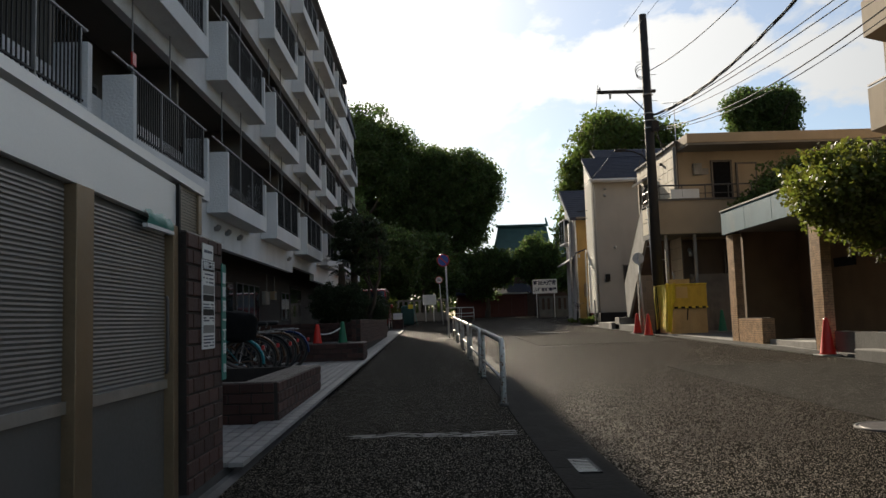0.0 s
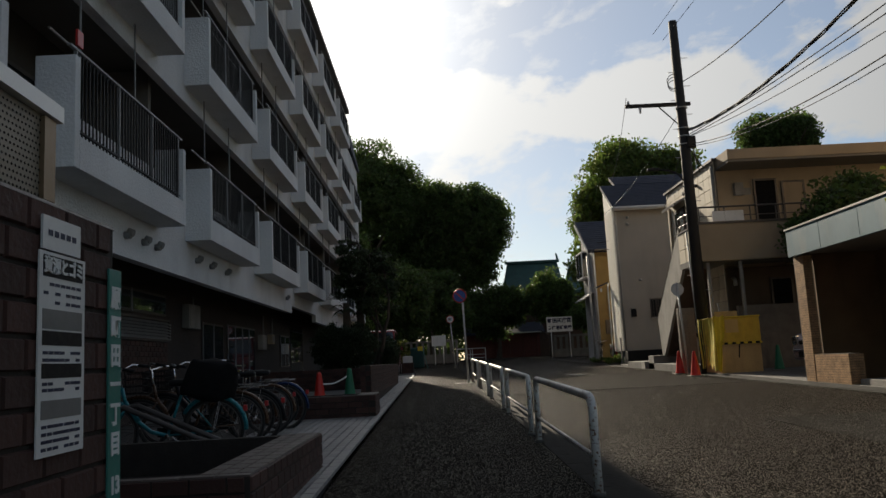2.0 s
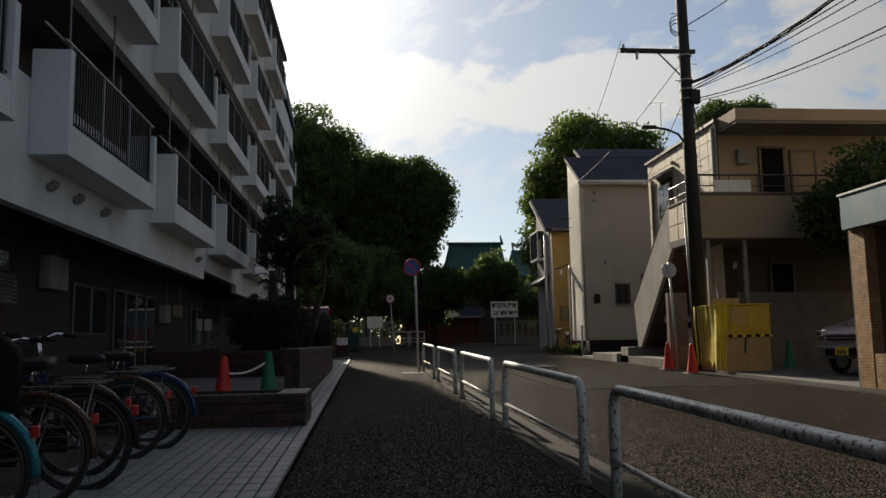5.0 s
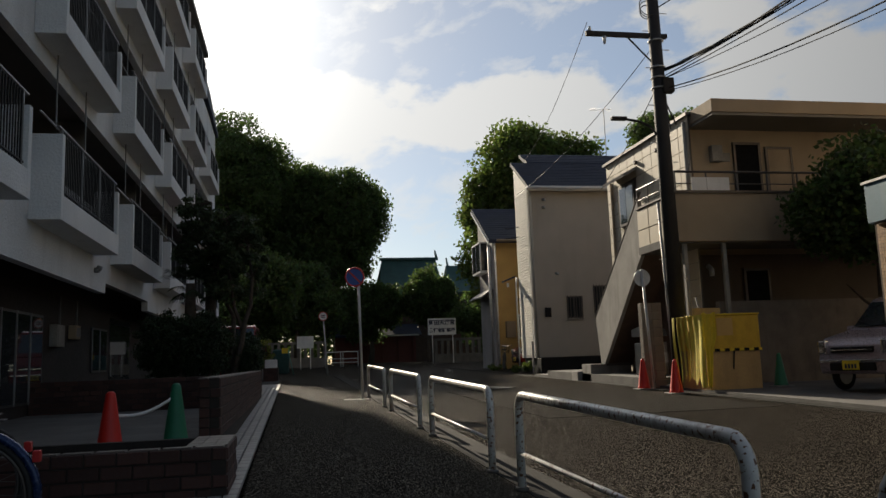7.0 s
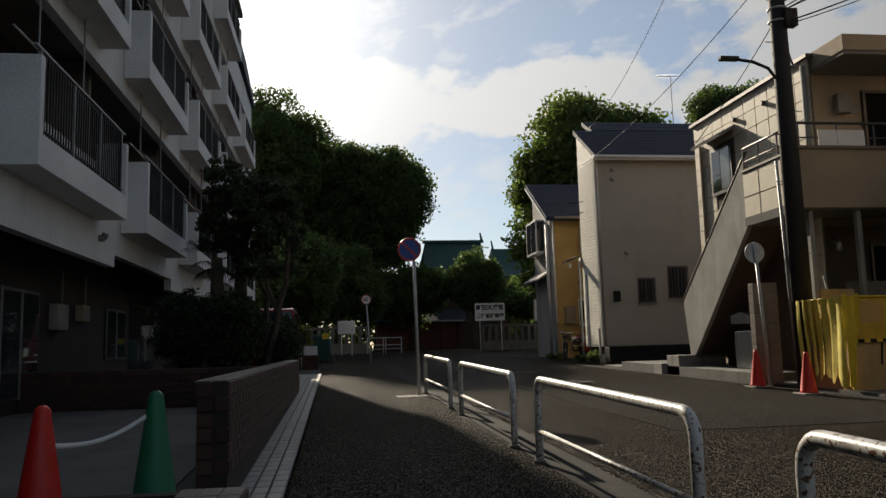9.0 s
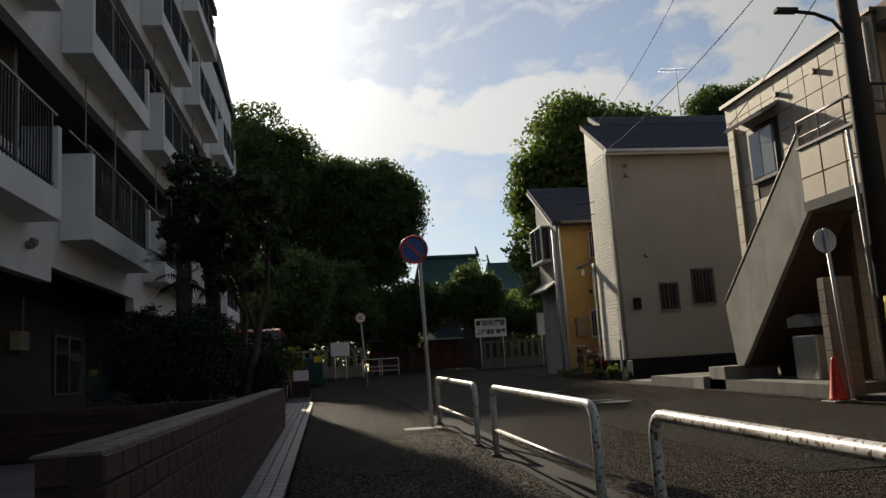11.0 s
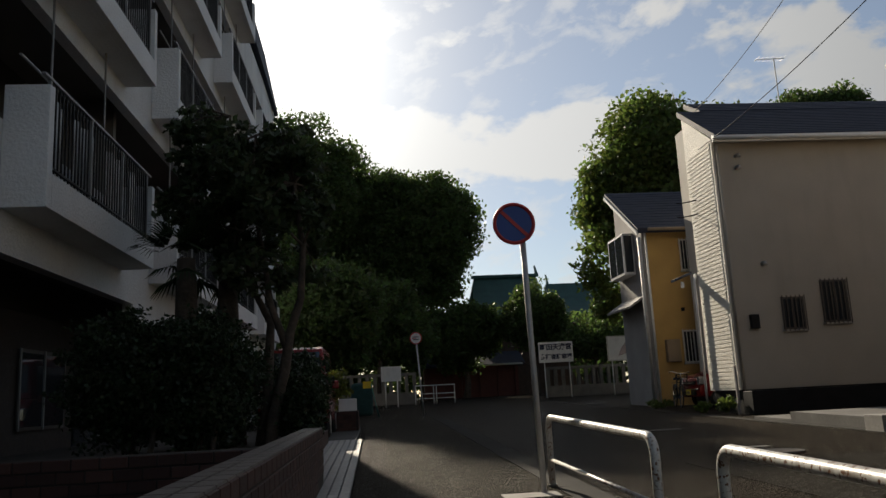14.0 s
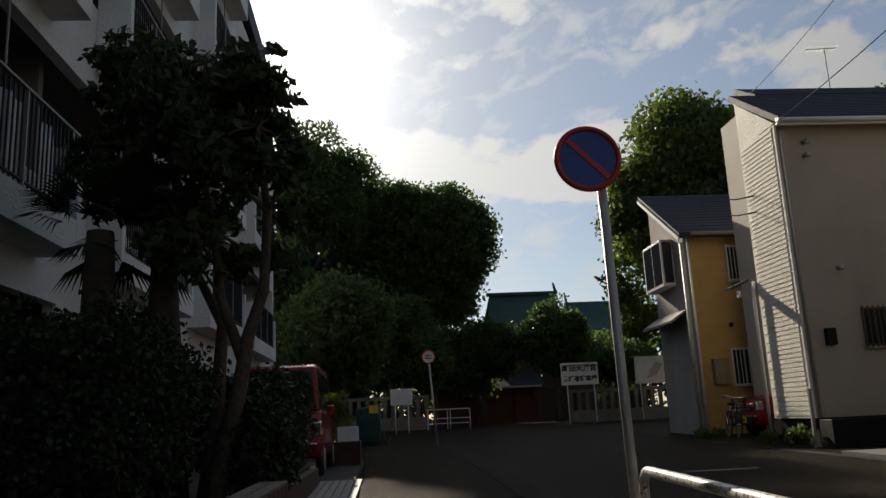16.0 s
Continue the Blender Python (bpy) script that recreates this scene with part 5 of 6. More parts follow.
# ---- east side: white house ----
def window_part(parent, face, a0, a1, z0, z1, at, label="", mat=None, bars=False):
    """Window let into a wall: face 'y' looks south at y=at, face 'x' looks west at x=at."""
    def bb(p0, p1, d0, d1, q0, q1):
        if face == "y":
            return box(p0, p1, at - d1, at - d0, q0, q1)
        return box(at - d1, at - d0, p0, p1, q0, q1)
    w = part("window", bb(a0, a1, -0.03, 0.03, z0, z1), M_FRAME if mat is None else mat, parent, label)
    mid = (a0 + a1) / 2
    for p0, p1 in ((a0 + 0.05, mid - 0.02), (mid + 0.02, a1 - 0.05)):
        part("pane", bb(p0, p1, 0.03, 0.036, z0 + 0.05, z1 - 0.05), M_GLASS, w)
    part("sill", bb(a0 - 0.03, a1 + 0.03, 0.0, 0.07, z0 - 0.05, z0 - 0.002), M_ALU, w)
    if bars:
        n = max(4, int((a1 - a0) / 0.11))
        for i in range(n + 1):
            p = a0 + (a1 - a0) * i / n
            part("bar", bb(p - 0.01, p + 0.01, 0.07, 0.09, z0 - 0.04, z1 + 0.04), M_FRAME if mat is None else mat, w)
    return w


def slate_roof(parent, x0, x1, y0, z0, y1, z1, rows):
    """Roof plane rising from the eave (y0, z0) to (y1, z1) in overlapping slate courses."""
    r = part("roof", prism(bmesh.new(), [(y0, z0), (y1, z1), (y1, z1 - 0.16), (y0, z0 - 0.16)], "x", x0, x1), M_SLATE, parent, "dark blue-black slate roof")
    for i in range(rows):
        a, b = i / rows, (i + 1.05) / rows
        bm = prism(bmesh.new(), [(y0 + (y1 - y0) * a, z0 + (z1 - z0) * a + 0.002), (y0 + (y1 - y0) * a, z0 + (z1 - z0) * a + 0.028), (y0 + (y1 - y0) * min(b, 1), z0 + (z1 - z0) * min(b, 1) + 0.008), (y0 + (y1 - y0) * min(b, 1), z0 + (z1 - z0) * min(b, 1) + 0.002)], "x", x0 - 0.01, x1 + 0.01)
        part("slate_course", bm, M_SLATE, r)
    return r


white_house = thing("white_house", "two-storey cream house with dark slate roof and rough pale stone front", "house", (0, 0, 0), kind="structure")
part("wall", prism(bmesh.new(), [(40.0, 0.9), (40.0, 7.5), (41.75, 8.68), (41.75, 0.9)], "x", 8.36, 16), M_SIDING, white_house)
part("plinth", box(8.4, 16, 40.05, 41.7, 0.2, 0.895), M_BLACK, white_house, "black painted plinth")
wf = part("stone_front", prism(bmesh.new(), [(40.0, 0.9), (40.0, 7.5), (41.75, 8.68), (41.75, 0.9)], "x", 8.3, 8.358), M_SIDING2, white_house, "rough pale stone-textured front")
stone_me = piece_mesh("stone_course", 0.69, 0.085, 0.012, 0.006)
stone_me.materials.append(M_SIDING2)
for r in range(62):
    z = 0.95 + r * 0.105
    for c in range(3):
        s = 0.02 + 0.515 * c
        ob = new("stone_course", stone_me)
        ob.parent = wf
        ob.matrix_basis = Matrix(((0, 1, 0, 8.3), (-0.8, 0, 0, 41.72 - s - (0.1 if r % 2 and c < 2 else 0)), (0, 0, 1, z), (0, 0, 0, 1)))
white_house.location = (-0.03, 0, 0.05)
slate_roof(white_house, 8.22, 16.2, 39.6, 7.5, 41.85, 8.95, 14)
part("upper_gable", prism(bmesh.new(), [(41.9, 8.5), (42.0, 8.9), (43.0, 9.4), (45.4, 9.4), (45.4, 1.0), (41.9, 1.0)], "x", 9.6, 17), M_SIDING, white_house)
part("rear_wing", box(13, 18, 47, 52, 0.3, 9.35), M_SIDING, white_house)
slate_roof(white_house, 8.95, 16.2, 41.86, 8.98, 43.0, 9.62, 5)
part("eave_fascia", box(8.16, 16.2, 39.58, 39.64, 7.3, 7.48), M_WHITE, white_house)
part("gutter", tube(bmesh.new(), [(8.16, 39.54, 7.4), (16.2, 39.54, 7.36)], 0.055), M_WHITE, white_house)
part("downpipe", tube(bmesh.new(), [(8.42, 39.95, 7.3), (8.42, 39.95, 0.9)], 0.035), M_SIDING, white_house)
window_part(white_house, "y", 9.68, 10.28, 2.36, 3.2, 39.998, "small window behind a lattice grille", bars=True)
window_part(white_house, "y", 10.78, 11.5, 2.5, 3.6, 39.998, "small window behind a lattice grille", bars=True)
part("meter", bx(bmesh.new(), 8.78, 9.0, 39.88, 39.998, 2.42, 2.78, 0.01), M_BLACK, white_house, "dark electric meter box")
for x0, z0 in ((9.32, 4.1), (8.95, 7.02), (8.93, 6.7)):
    part("vent", tube(bmesh.new(), [(x0, 40.0, z0), (x0, 39.88, z0), (x0, 39.86, z0 - 0.06)], 0.055, 12), M_ALU, white_house, "small vent hood")
for z0 in (6.15, 5.75):
    part("cable_bracket", tube(bmesh.new(), [(8.3, 41.3, z0), (7.85, 41.4, z0 - 0.06), (7.78, 41.5, z0 - 0.02)], 0.015, 6), M_BLACK, white_house)
porch = part("porch_roof", prism(bmesh.new(), [(7.8, 4.0), (8.29, 4.2), (8.29, 4.27), (7.78, 4.07)], "y", 42.15, 42.5), M_SLATE, white_house, "small pent roof over the side door")
part("porch_lamp", bx(bmesh.new(), 7.86, 7.94, 41.9, 41.98, 3.78, 3.95, 0.01), M_WHITE, porch, "small white lamp")
part("porch_post", tube(bmesh.new(), [(8.26, 41.85, 4.15), (8.2, 41.8, 3.9), (8.2, 41.8, 0.5)], 0.035), M_WHITE, porch)

# ---- ochre house ----
ochre = thing("ochre_house", "ochre two-storey house with dark slate roof and grey bay front", "house", (0.1, 0.66, 0.06), kind="structure")
part("wall", prism(bmesh.new(), [(46, 0.4), (46, 6.4), (48.8, 8.15), (48.8, 0.4)], "x", 8.55, 16), M_OCHRE, ochre)
part("grey_front", prism(bmesh.new(), [(46.0, 0.4), (46.0, 6.4), (48.8, 8.15), (48.8, 0.4)], "x", 8.4, 8.548), M_GREYWALL, ochre, "grey clad street front")
slate_roof(ochre, 8.15, 16, 45.6, 6.4, 48.95, 8.5, 14)
part("verge_board", prism(bmesh.new(), [(45.6, 6.16), (48.95, 8.25), (48.95, 8.37), (45.6, 6.3)], "x", 8.1, 8.148), M_WHITE, ochre)
part("gutter", tube(bmesh.new(), [(8.5, 45.54, 6.36), (16, 45.54, 6.31)], 0.06), M_BEIGE, ochre)
part("downpipe", tube(bmesh.new(), [(8.5, 45.9, 6.3), (8.5, 45.9, 0.5)], 0.04), M_WHITE, ochre)
bay = part("bay_window", bx(bmesh.new(), 8.0, 8.4, 46.9, 48.6, 5.0, 6.5, 0.01), M_WHITE, ochre, "white-framed bay window")
for y0 in (46.98, 47.78):
    part("pane", box(7.992, 7.999, y0, y0 + 0.72, 5.1, 6.42), M_GLASS, bay)
part("pane", box(8.06, 8.35, 46.892, 46.899, 5.1, 6.42), M_GLASS, bay)
part("awning", prism(bmesh.new(), [(7.85, 3.75), (8.4, 4.12), (8.4, 4.19), (7.83, 3.82)], "y", 46.2, 48.9), M_GREYWALL, ochre, "pale metal awning over the entrance")
window_part(ochre, "y", 9.7, 10.4, 4.95, 6.05, 45.998, "barred upper window", M_WHITE, True)
window_part(ochre, "y", 9.5, 10.25, 1.8, 2.9, 45.998, "barred lower window", M_WHITE, True)
part("heater_cabinet", bx(bmesh.new(), 8.86, 9.32, 45.78, 45.998, 1.85, 2.6, 0.015), M_BEIGE, ochre, "beige water-heater cabinet")
part("wall_lamp", bx(bmesh.new(), 9.55, 9.65, 45.9, 45.998, 3.55, 3.67, 0.01), M_BLACK, ochre)
utility = thing("slim_steel_pole", "slim grey steel pole in front of the ochre house", "pole", (8.1, 45.75, gz(45.7) - 0.06))
part("shaft", tube(bmesh.new(), [(0, 0, 0), (-0.02, 0, 5.6)], 0.06, 12), M_GALV, utility)

# ---- beige apartment house with outside stair ----
beige = thing("beige_apartment_house", "two-storey beige apartment house with tiled side and outside stair", "building", (0, 0, 0), kind="structure")
part("wall", box(8.86, 20, 28.4, 33.4, 3.43, 6.49), M_BEIGE, beige)
part("ground_floor_wall", box(8.86, 20, 29.5, 33.4, 0.1, 3.428), M_BEIGE_SHADE, beige)
side = part("panel_wall", box(8.82, 8.858, 28.2, 33.4, 0.2, 6.72), M_JOINT, beige, "cream panel-clad side wall")
pn = piece_mesh("wall_panel", 0.5, 0.395, 0.014, 0.006)
pn.materials.append(M_PANEL)
for r in range(16):
    for c in range(10):
        y0, z0 = 28.22 + 0.518 * c, 0.28 + 0.403 * r
        if z0 + 0.39 > 6.72 or (31.3 < y0 + 0.3 < 32.6 and 4.4 < z0 + 0.3 < 5.9):
            continue
        ob = new("wall_panel", pn)
        ob.parent = side
        ob.matrix_basis = Matrix(((0, 1, 0, 8.82), (-1, 0, 0, y0 + 0.5), (0, 0, 1, z0), (0, 0, 0, 1)))
part("parapet_cap", box(8.74, 8.92, 28.15, 33.5, 6.722, 6.8), M_FRAME, beige)
part("flat_roof", box(8.88, 20, 27.17, 33.4, 6.5, 6.82, 0.01), M_BEIGE, beige, "flat roof with wide eave")
part("eave_soffit", box(8.9, 20, 27.2, 28.39, 6.43, 6.498), M_SOFFIT_SHADE, beige)
part("gallery_floor", box(7.81, 20, 27.3, 28.39, 3.42, 3.6), M_CONC_DARK, beige)
par = part("gallery_parapet", box(7.81, 20, 27.2, 27.34, 3.45, 4.56, 0.008), M_BEIGE, beige, "beige gallery parapet")
part("landing_floor", box(7.81, 8.82, 28.39, 29.3, 3.42, 3.6), M_CONC_DARK, beige)
lp = part("landing_parapet", box(7.83, 7.93, 27.35, 29.3, 3.46, 4.56), M_JOINT, beige, "panel-clad landing parapet")
for r in range(2):
    for c in range(3):
        ob = new("wall_panel", pn)
        ob.parent = lp
        ob.matrix_basis = Matrix(((0, 1, 0, 7.83), (-1.22, 0, 0, 27.38 + 0.64 * (c + 1) - 0.02), (0, 0, 1.3, 3.5 + 0.53 * r), (0, 0, 0, 1)))
part("parapet_coping", box(7.77, 20, 27.16, 27.38, 4.562, 4.62), M_FRAME, par)
part("handrail", tube(tube(bmesh.new(), [(7.87, 29.3, 5.08), (7.87, 27.28, 5.08), (14, 27.28, 5.08)], 0.028), [(7.87, 29.3, 4.8), (7.87, 27.28, 4.8), (14, 27.28, 4.8)], 0.014), M_FRAME, beige, "dark brown metal handrail")
for i in range(9):
    part("rail_post", tube(bmesh.new(), [(7.87 + 0.78 * i, 27.28, 4.6), (7.87 + 0.78 * i, 27.28, 5.08)], 0.02, 6), M_FRAME, beige)
for yy in (28.0, 28.7, 29.3):
    part("rail_post", tube(bmesh.new(), [(7.87, yy, 4.58), (7.87, yy, 5.08)], 0.02, 6), M_FRAME, beige)
part("railing_panel", box(8.27, 9.22, 27.262, 27.274, 4.64, 4.95), M_WHITE, beige, "pale panel behind the gallery railing")
part("landing_coping", box(7.79, 7.97, 27.39, 29.32, 4.562, 4.61), M_FRAME, beige)
stair = part("stair_cheek", prism(bmesh.new(), [(29.3, 4.85), (32.6, 2.05), (32.62, 1.95), (32.4, 0.72), (32.15, 0.72), (29.32, 3.42)], "x", 7.87, 7.97), M_CONC, beige, "grey rendered stair cheek wall")
# stair underside, its shade painted in with the dark colour
part("stair_soffit", prism(bmesh.new(), [(29.3, 3.75), (32.2, 0.98), (32.2, 0.74), (29.32, 3.45)], "x", 7.975, 8.81), M_TIMBER_AND_SHADE, beige, "stair underside darkened to paint its shade")
part("stair_rail", tube(bmesh.new(), [(7.92, 29.25, 5.02), (7.92, 29.45, 4.86), (7.92, 32.68, 2.12), (7.92, 32.68, 1.95)], 0.035), M_FRAME, stair, "dark metal stair rail")
for i in range(17):
    z0, y0 = 3.72 - 0.18 * (i + 1), 29.3 + 0.187 * i
    part("step", box(7.975, 8.82, y0, y0 + 0.24, z0, z0 + 0.14), M_CONC_DARK, beige)
# added dark panel in place of the shade beneath the stair
part("under_stair_shade_panel", box(8.72, 8.8, 29.45, 32.2, 0.3, 3.41), M_TIMBER_AND_SHADE, beige, "added dark panel painting the shade under the stair")
part("stair_block", box(7.5, 8.72, 32.3, 33.0, 0.2, 0.72, 0.01), M_CONC, beige, "concrete block at the stair foot")
part("stair_block_low", box(7.35, 8.72, 33.0, 33.5, 0.2, 0.52, 0.01), M_CONC, beige)
win = part("side_window", box(8.765, 8.805, 31.45, 32.5, 4.66, 5.85), M_FRAME, beige, "dark-framed side window with a box hood")
part("pane", box(8.758, 8.764, 31.53, 31.97, 4.75, 5.77), M_GLASS_PALE, win)
part("pane", box(8.758, 8.764, 32.0, 32.42, 4.75, 5.77), M_GLASS, win)
part("hood", prism(bmesh.new(), [(8.42, 5.92), (8.8, 6.12), (8.8, 6.2), (8.4, 6.0)], "y", 31.2, 32.75), M_GREYWALL, win)
for y0, z0 in ((29.9, 6.3), (31.2, 6.3)):
    part("vent", tube(bmesh.new(), [(8.8, y0, z0), (8.72, y0, z0)], 0.06, 12), M_FRAME, beige)
part("downpipe", tube(bmesh.new(), [(8.78, 28.35, 6.6), (8.78, 28.35, 3.6)], 0.05), M_CONC, beige)
part("downpipe", tube(bmesh.new(), [(8.77, 33.0, 6.1), (8.77, 33.0, 0.4)], 0.045), M_BEIGE, beige)
for x0, z0, z1, yd, dm, dl in ((10.12, 3.6, 6.05, 0, M_FABRIC, "open doorway screened by a dark door"), (10.8, 0.3, 3.0, 1.1, M_FABRIC, "dark flush door"), (11.0, 3.6, 5.95, 0, M_BEIGE, "beige flush door")):
    d = part("door", box(x0, x0 + 0.62, 28.35 + yd, 28.398 + yd, z0, z1), dm, beige, dl)
    part("door_frame", bx(bx(bx(bmesh.new(), x0 - 0.06, x0, 28.33 + yd, 28.398 + yd, z0, z1 + 0.06), x0 + 0.62, x0 + 0.68, 28.33 + yd, 28.398 + yd, z0, z1 + 0.06), x0, x0 + 0.62, 28.33 + yd, 28.398 + yd, z1, z1 + 0.06), M_FRAME, d)
    part("handle", bx(bmesh.new(), x0 + 0.06, x0 + 0.09, 28.29 + yd, 28.35 + yd, z0 + 0.95, z0 + 1.1, 0.005), M_CHROME, d)
part("gas_meter", bx(bmesh.new(), 9.42, 9.7, 28.22, 28.398, 5.6, 6.0, 0.012), M_CONC, beige, "grey gas meter box")
part("meter_plate", box(9.72, 9.98, 28.37, 28.398, 5.62, 5.84), M_CONC, beige)
for x0 in (8.97, 8):
    part("column", box(x0, x0 + 0.09, 27.36, 27.45, 0.2, 3.42), M_CONC, beige)
part("vent_pipe", tube(bmesh.new(), [(9.1, 28.3, 3.0), (9.1, 28.15, 2.9), (9.1, 28.15, 2.75)], 0.06, 10), M_ALU, beige)
setting("stair_yard_kerb", slope_slab(7.5, 12, 28.7, 36.2, 0.16, 0.5), M_CONC_DARK, "raised concrete pad under the outside stair", "pad")
pillar = thing("block_pillar", "weathered concrete block pillar beside the stair", "pillar", (7.28, 28.25, gz(28) - 0.05))
part("core", box(0.01, 0.5, 0.01, 0.19, 0, 1.98), M_JOINT, pillar)
blk = piece_mesh("block", 0.245, 0.19, 0.012, 0.006)
blk.materials.append(M_BLOCK)
for r in range(10):
    for c in range(2):
        ob = new("block", blk)
        ob.parent = pillar
        ob.matrix_basis = Matrix.Translation((0.01 + 0.245 * c, 0.01, 0.005 + 0.197 * r))
    ob = new("block", blk)
    ob.parent = pillar
    ob.matrix_basis = Matrix(((0, 1, 0, 0.01), (-0.72, 0, 0, 0.19), (0, 0, 1, 0.005 + 0.197 * r), (0, 0, 0, 1)))
setting("yard_wall", box(8.9, 14, 27.6, 27.75, 0.1, 2.1), M_BLOCK, "weathered block wall behind the parking bay", "wall")

# ---- tiled carport porch ----
shed = thing("tiled_porch", "flat-roofed porch with tan tiled piers and blue-grey metal fascia", "porch", (0, 0, 0), kind="structure")
part("roof_deck", box(7.6, 11, 15.0, 20.88, 2.78, 3.2), M_SOFFIT_SHADE, shed)
for i in range(4):
    part("fascia_panel", bx(bmesh.new(), 7.52, 7.59, 15.0 + 1.48 * i, 16.47 + 1.48 * i, 2.74, 3.32, 0.006), M_TEAL, shed, "blue-grey sheet-metal fascia panel")
part("fascia_end", bx(bmesh.new(), 7.6, 11, 20.9, 20.94, 2.74, 3.32), M_TEAL, shed)
part("fascia_cap", box(7.5, 7.62, 14.98, 20.95, 3.325, 3.36), M_ALU, shed)
part("back_wall", box(9.3, 9.5, 15.0, 20.9, 0.0, 2.78), M_BROWNWALL, shed, "brown rear wall")
part("rear_side_wall", box(7.95, 9.3, 20.7, 20.9, 0.0, 2.78), M_BROWNWALL, shed)
part("name_plate", box(9.27, 9.298, 18.0, 18.9, 1.75, 1.95), M_BLACK, shed)
for y0, z1, y1, nm in ((20.45, 2.77, 20.9, "pier"), (16.15, 2.77, 16.6, "pier"), (19.05, 0.66, 20.449, "low_wall")):
    pr = part(nm, box(7.62, 7.78 if nm == "pier" else 7.9, y0 + 0.004, y1 - 0.004, gz(y0) - 0.05, z1), M_JOINT, shed, "tan mosaic-tiled " + ("pier" if nm == "pier" else "low wall"))
    tm = bmesh.new()
    z = gz(y0) - 0.02
    r = 0
    while z < z1 - 0.05:
        yy = y0
        while yy < y1 - 0.05:
            w = min(0.05, y1 - yy)
            bx(tm, 7.608, 7.62, yy + 0.003, yy + w - 0.003, z + 0.003, z + 0.047)
            yy += 0.05
        xx = 7.61
        while xx < (7.76 if nm == "pier" else 7.88):
            bx(tm, xx + 0.003, xx + 0.046, y0 - 0.006, y0 + 0.004, z + 0.003, z + 0.047)
            xx += 0.049
        z += 0.05
        r += 1
    tagged(part("mosaic_tiles", tm, M_TANTILE, pr), kind="stuff")
part("step", box(7.7, 9.2, 16.7, 18.9, gz(17), gz(17) + 0.14, 0.01), M_CONC, shed)
setting("east_garden_wall", box(7.75, 7.95, 2, 16.1, -0.3, 0.4), M_CONC_DARK, "low weathered concrete garden wall", "wall")
setting("east_garden_bed", box(7.95, 11, 2, 15.0, -0.3, 0.42), M_SOIL, "soil bed behind the garden wall", "soil bed")

# ---- beige block at the far right ----
tower = thing("corner_apartment_block", "tall beige apartment block with chamfered balcony ends", "building", (0, 0, 0), kind="structure")
part("wall", box(11.6, 22, 15, 20.2, 0, 12.5), M_BEIGE, tower)
for z0, z1, in ((4.95, 6.15), (7.3, 8.35), (9.9, 11.0)):
    b = part("balcony", prism(bmesh.new(), [(11.0, z0 + 0.15), (11.0, z1), (11.1, z1), (11.1, z0 + 0.3), (11.598, z0 + 0.2), (11.598, z0)], "y", 15.2, 20.0), M_BEIGE, tower)
    part("handrail", box(11.0, 11.06, 15.2, 20.0, z1 + 0.06, z1 + 0.1), M_FRAME, b)
part("roof", box(11.4, 22.2, 14.8, 20.4, 12.502, 12.7), M_CONC_DARK, tower)
part("plant_room", box(17, 21, 15.5, 19, 12.702, 15.0), M_BEIGE, tower)
def lobes(cx, cy, cz, rx, ry, rz, n, clumps, each, cr, seed, spread=0.62):
    """A crown as several uneven lobes round a centre."""
    rng = random.Random(seed)
    out = [((cx, cy, cz), (rx * 0.8, ry * 0.8, rz * 0.85), clumps, each, cr)]
    for i in range(n):
        a, h = 2 * math.pi * i / n + rng.uniform(-0.4, 0.4), rng.uniform(-0.55, 0.75)
        k = spread * math.sqrt(max(0.1, 1 - h * h))
        f = rng.uniform(0.36, 0.52)
        out.append(((cx + rx * k * math.cos(a), cy + ry * k * math.sin(a), cz + rz * h * spread), (rx * f, ry * f, rz * f), clumps // 2, each, cr))
    return out


tall = "tall dense evergreen tree, dark against the sun"
tree(tall, -5.77, 75.45, 20.4, lobes(-4.6, 75.45, 15.4, 3.6, 4.3, 6.5, 9, 220, 64, 0.42, 11), M_LEAF_BACK, 0.17, 0.45, 11)
tree(tall, -0.62, 78.81, 17.9, lobes(-0.62, 78.81, 13.1, 4.1, 4.03, 6.0, 8, 230, 64, 0.42, 12), M_LEAF_BACK, 0.17, 0.4, 12)
tree(tall, 2.85, 77.69, 17.2, lobes(2.85, 77.69, 12.1, 4.1, 4.03, 6.3, 9, 240, 64, 0.42, 13), M_LEAF_BACK, 0.17, 0.42, 13)
tree("dark evergreen tree at the end of the apartment block", -3.0, 57, 7.0, lobes(-2.8, 57, 5.0, 2.2, 2.6, 2.9, 7, 170, 60, 0.34, 14), M_LEAF_BACK, 0.14, 0.22, 14)
tree("dark evergreen tree by the shrine precinct", -0.6, 66.8, 8.5, lobes(-0.6, 67.5, 5.2, 3.2, 2.0, 3.4, 7, 170, 60, 0.36, 15), M_LEAF_BACK, 0.15, 0.2, 15)
tree("dark rounded tree in front of the shrine roof", 9.6, 71.5, 7.3, lobes(9.6, 71.5, 5.9, 1.9, 1.7, 2.9, 6, 130, 56, 0.3, 16), M_LEAF_BACK, 0.14, 0.2, 16)
tree("dark evergreen tree in the precinct", 5.2, 73.5, 7.5, lobes(5.0, 73.5, 5.0, 2.9, 1.9, 2.7, 6, 150, 60, 0.34, 17), M_LEAF_BACK, 0.15, 0.22, 17)
tree("dark evergreen tree in the precinct", -8.5, 64, 12, lobes(-8.5, 64, 8.0, 3.8, 3.4, 4.6, 7, 190, 64, 0.42, 18), M_LEAF_BACK, 0.17, 0.35, 18)
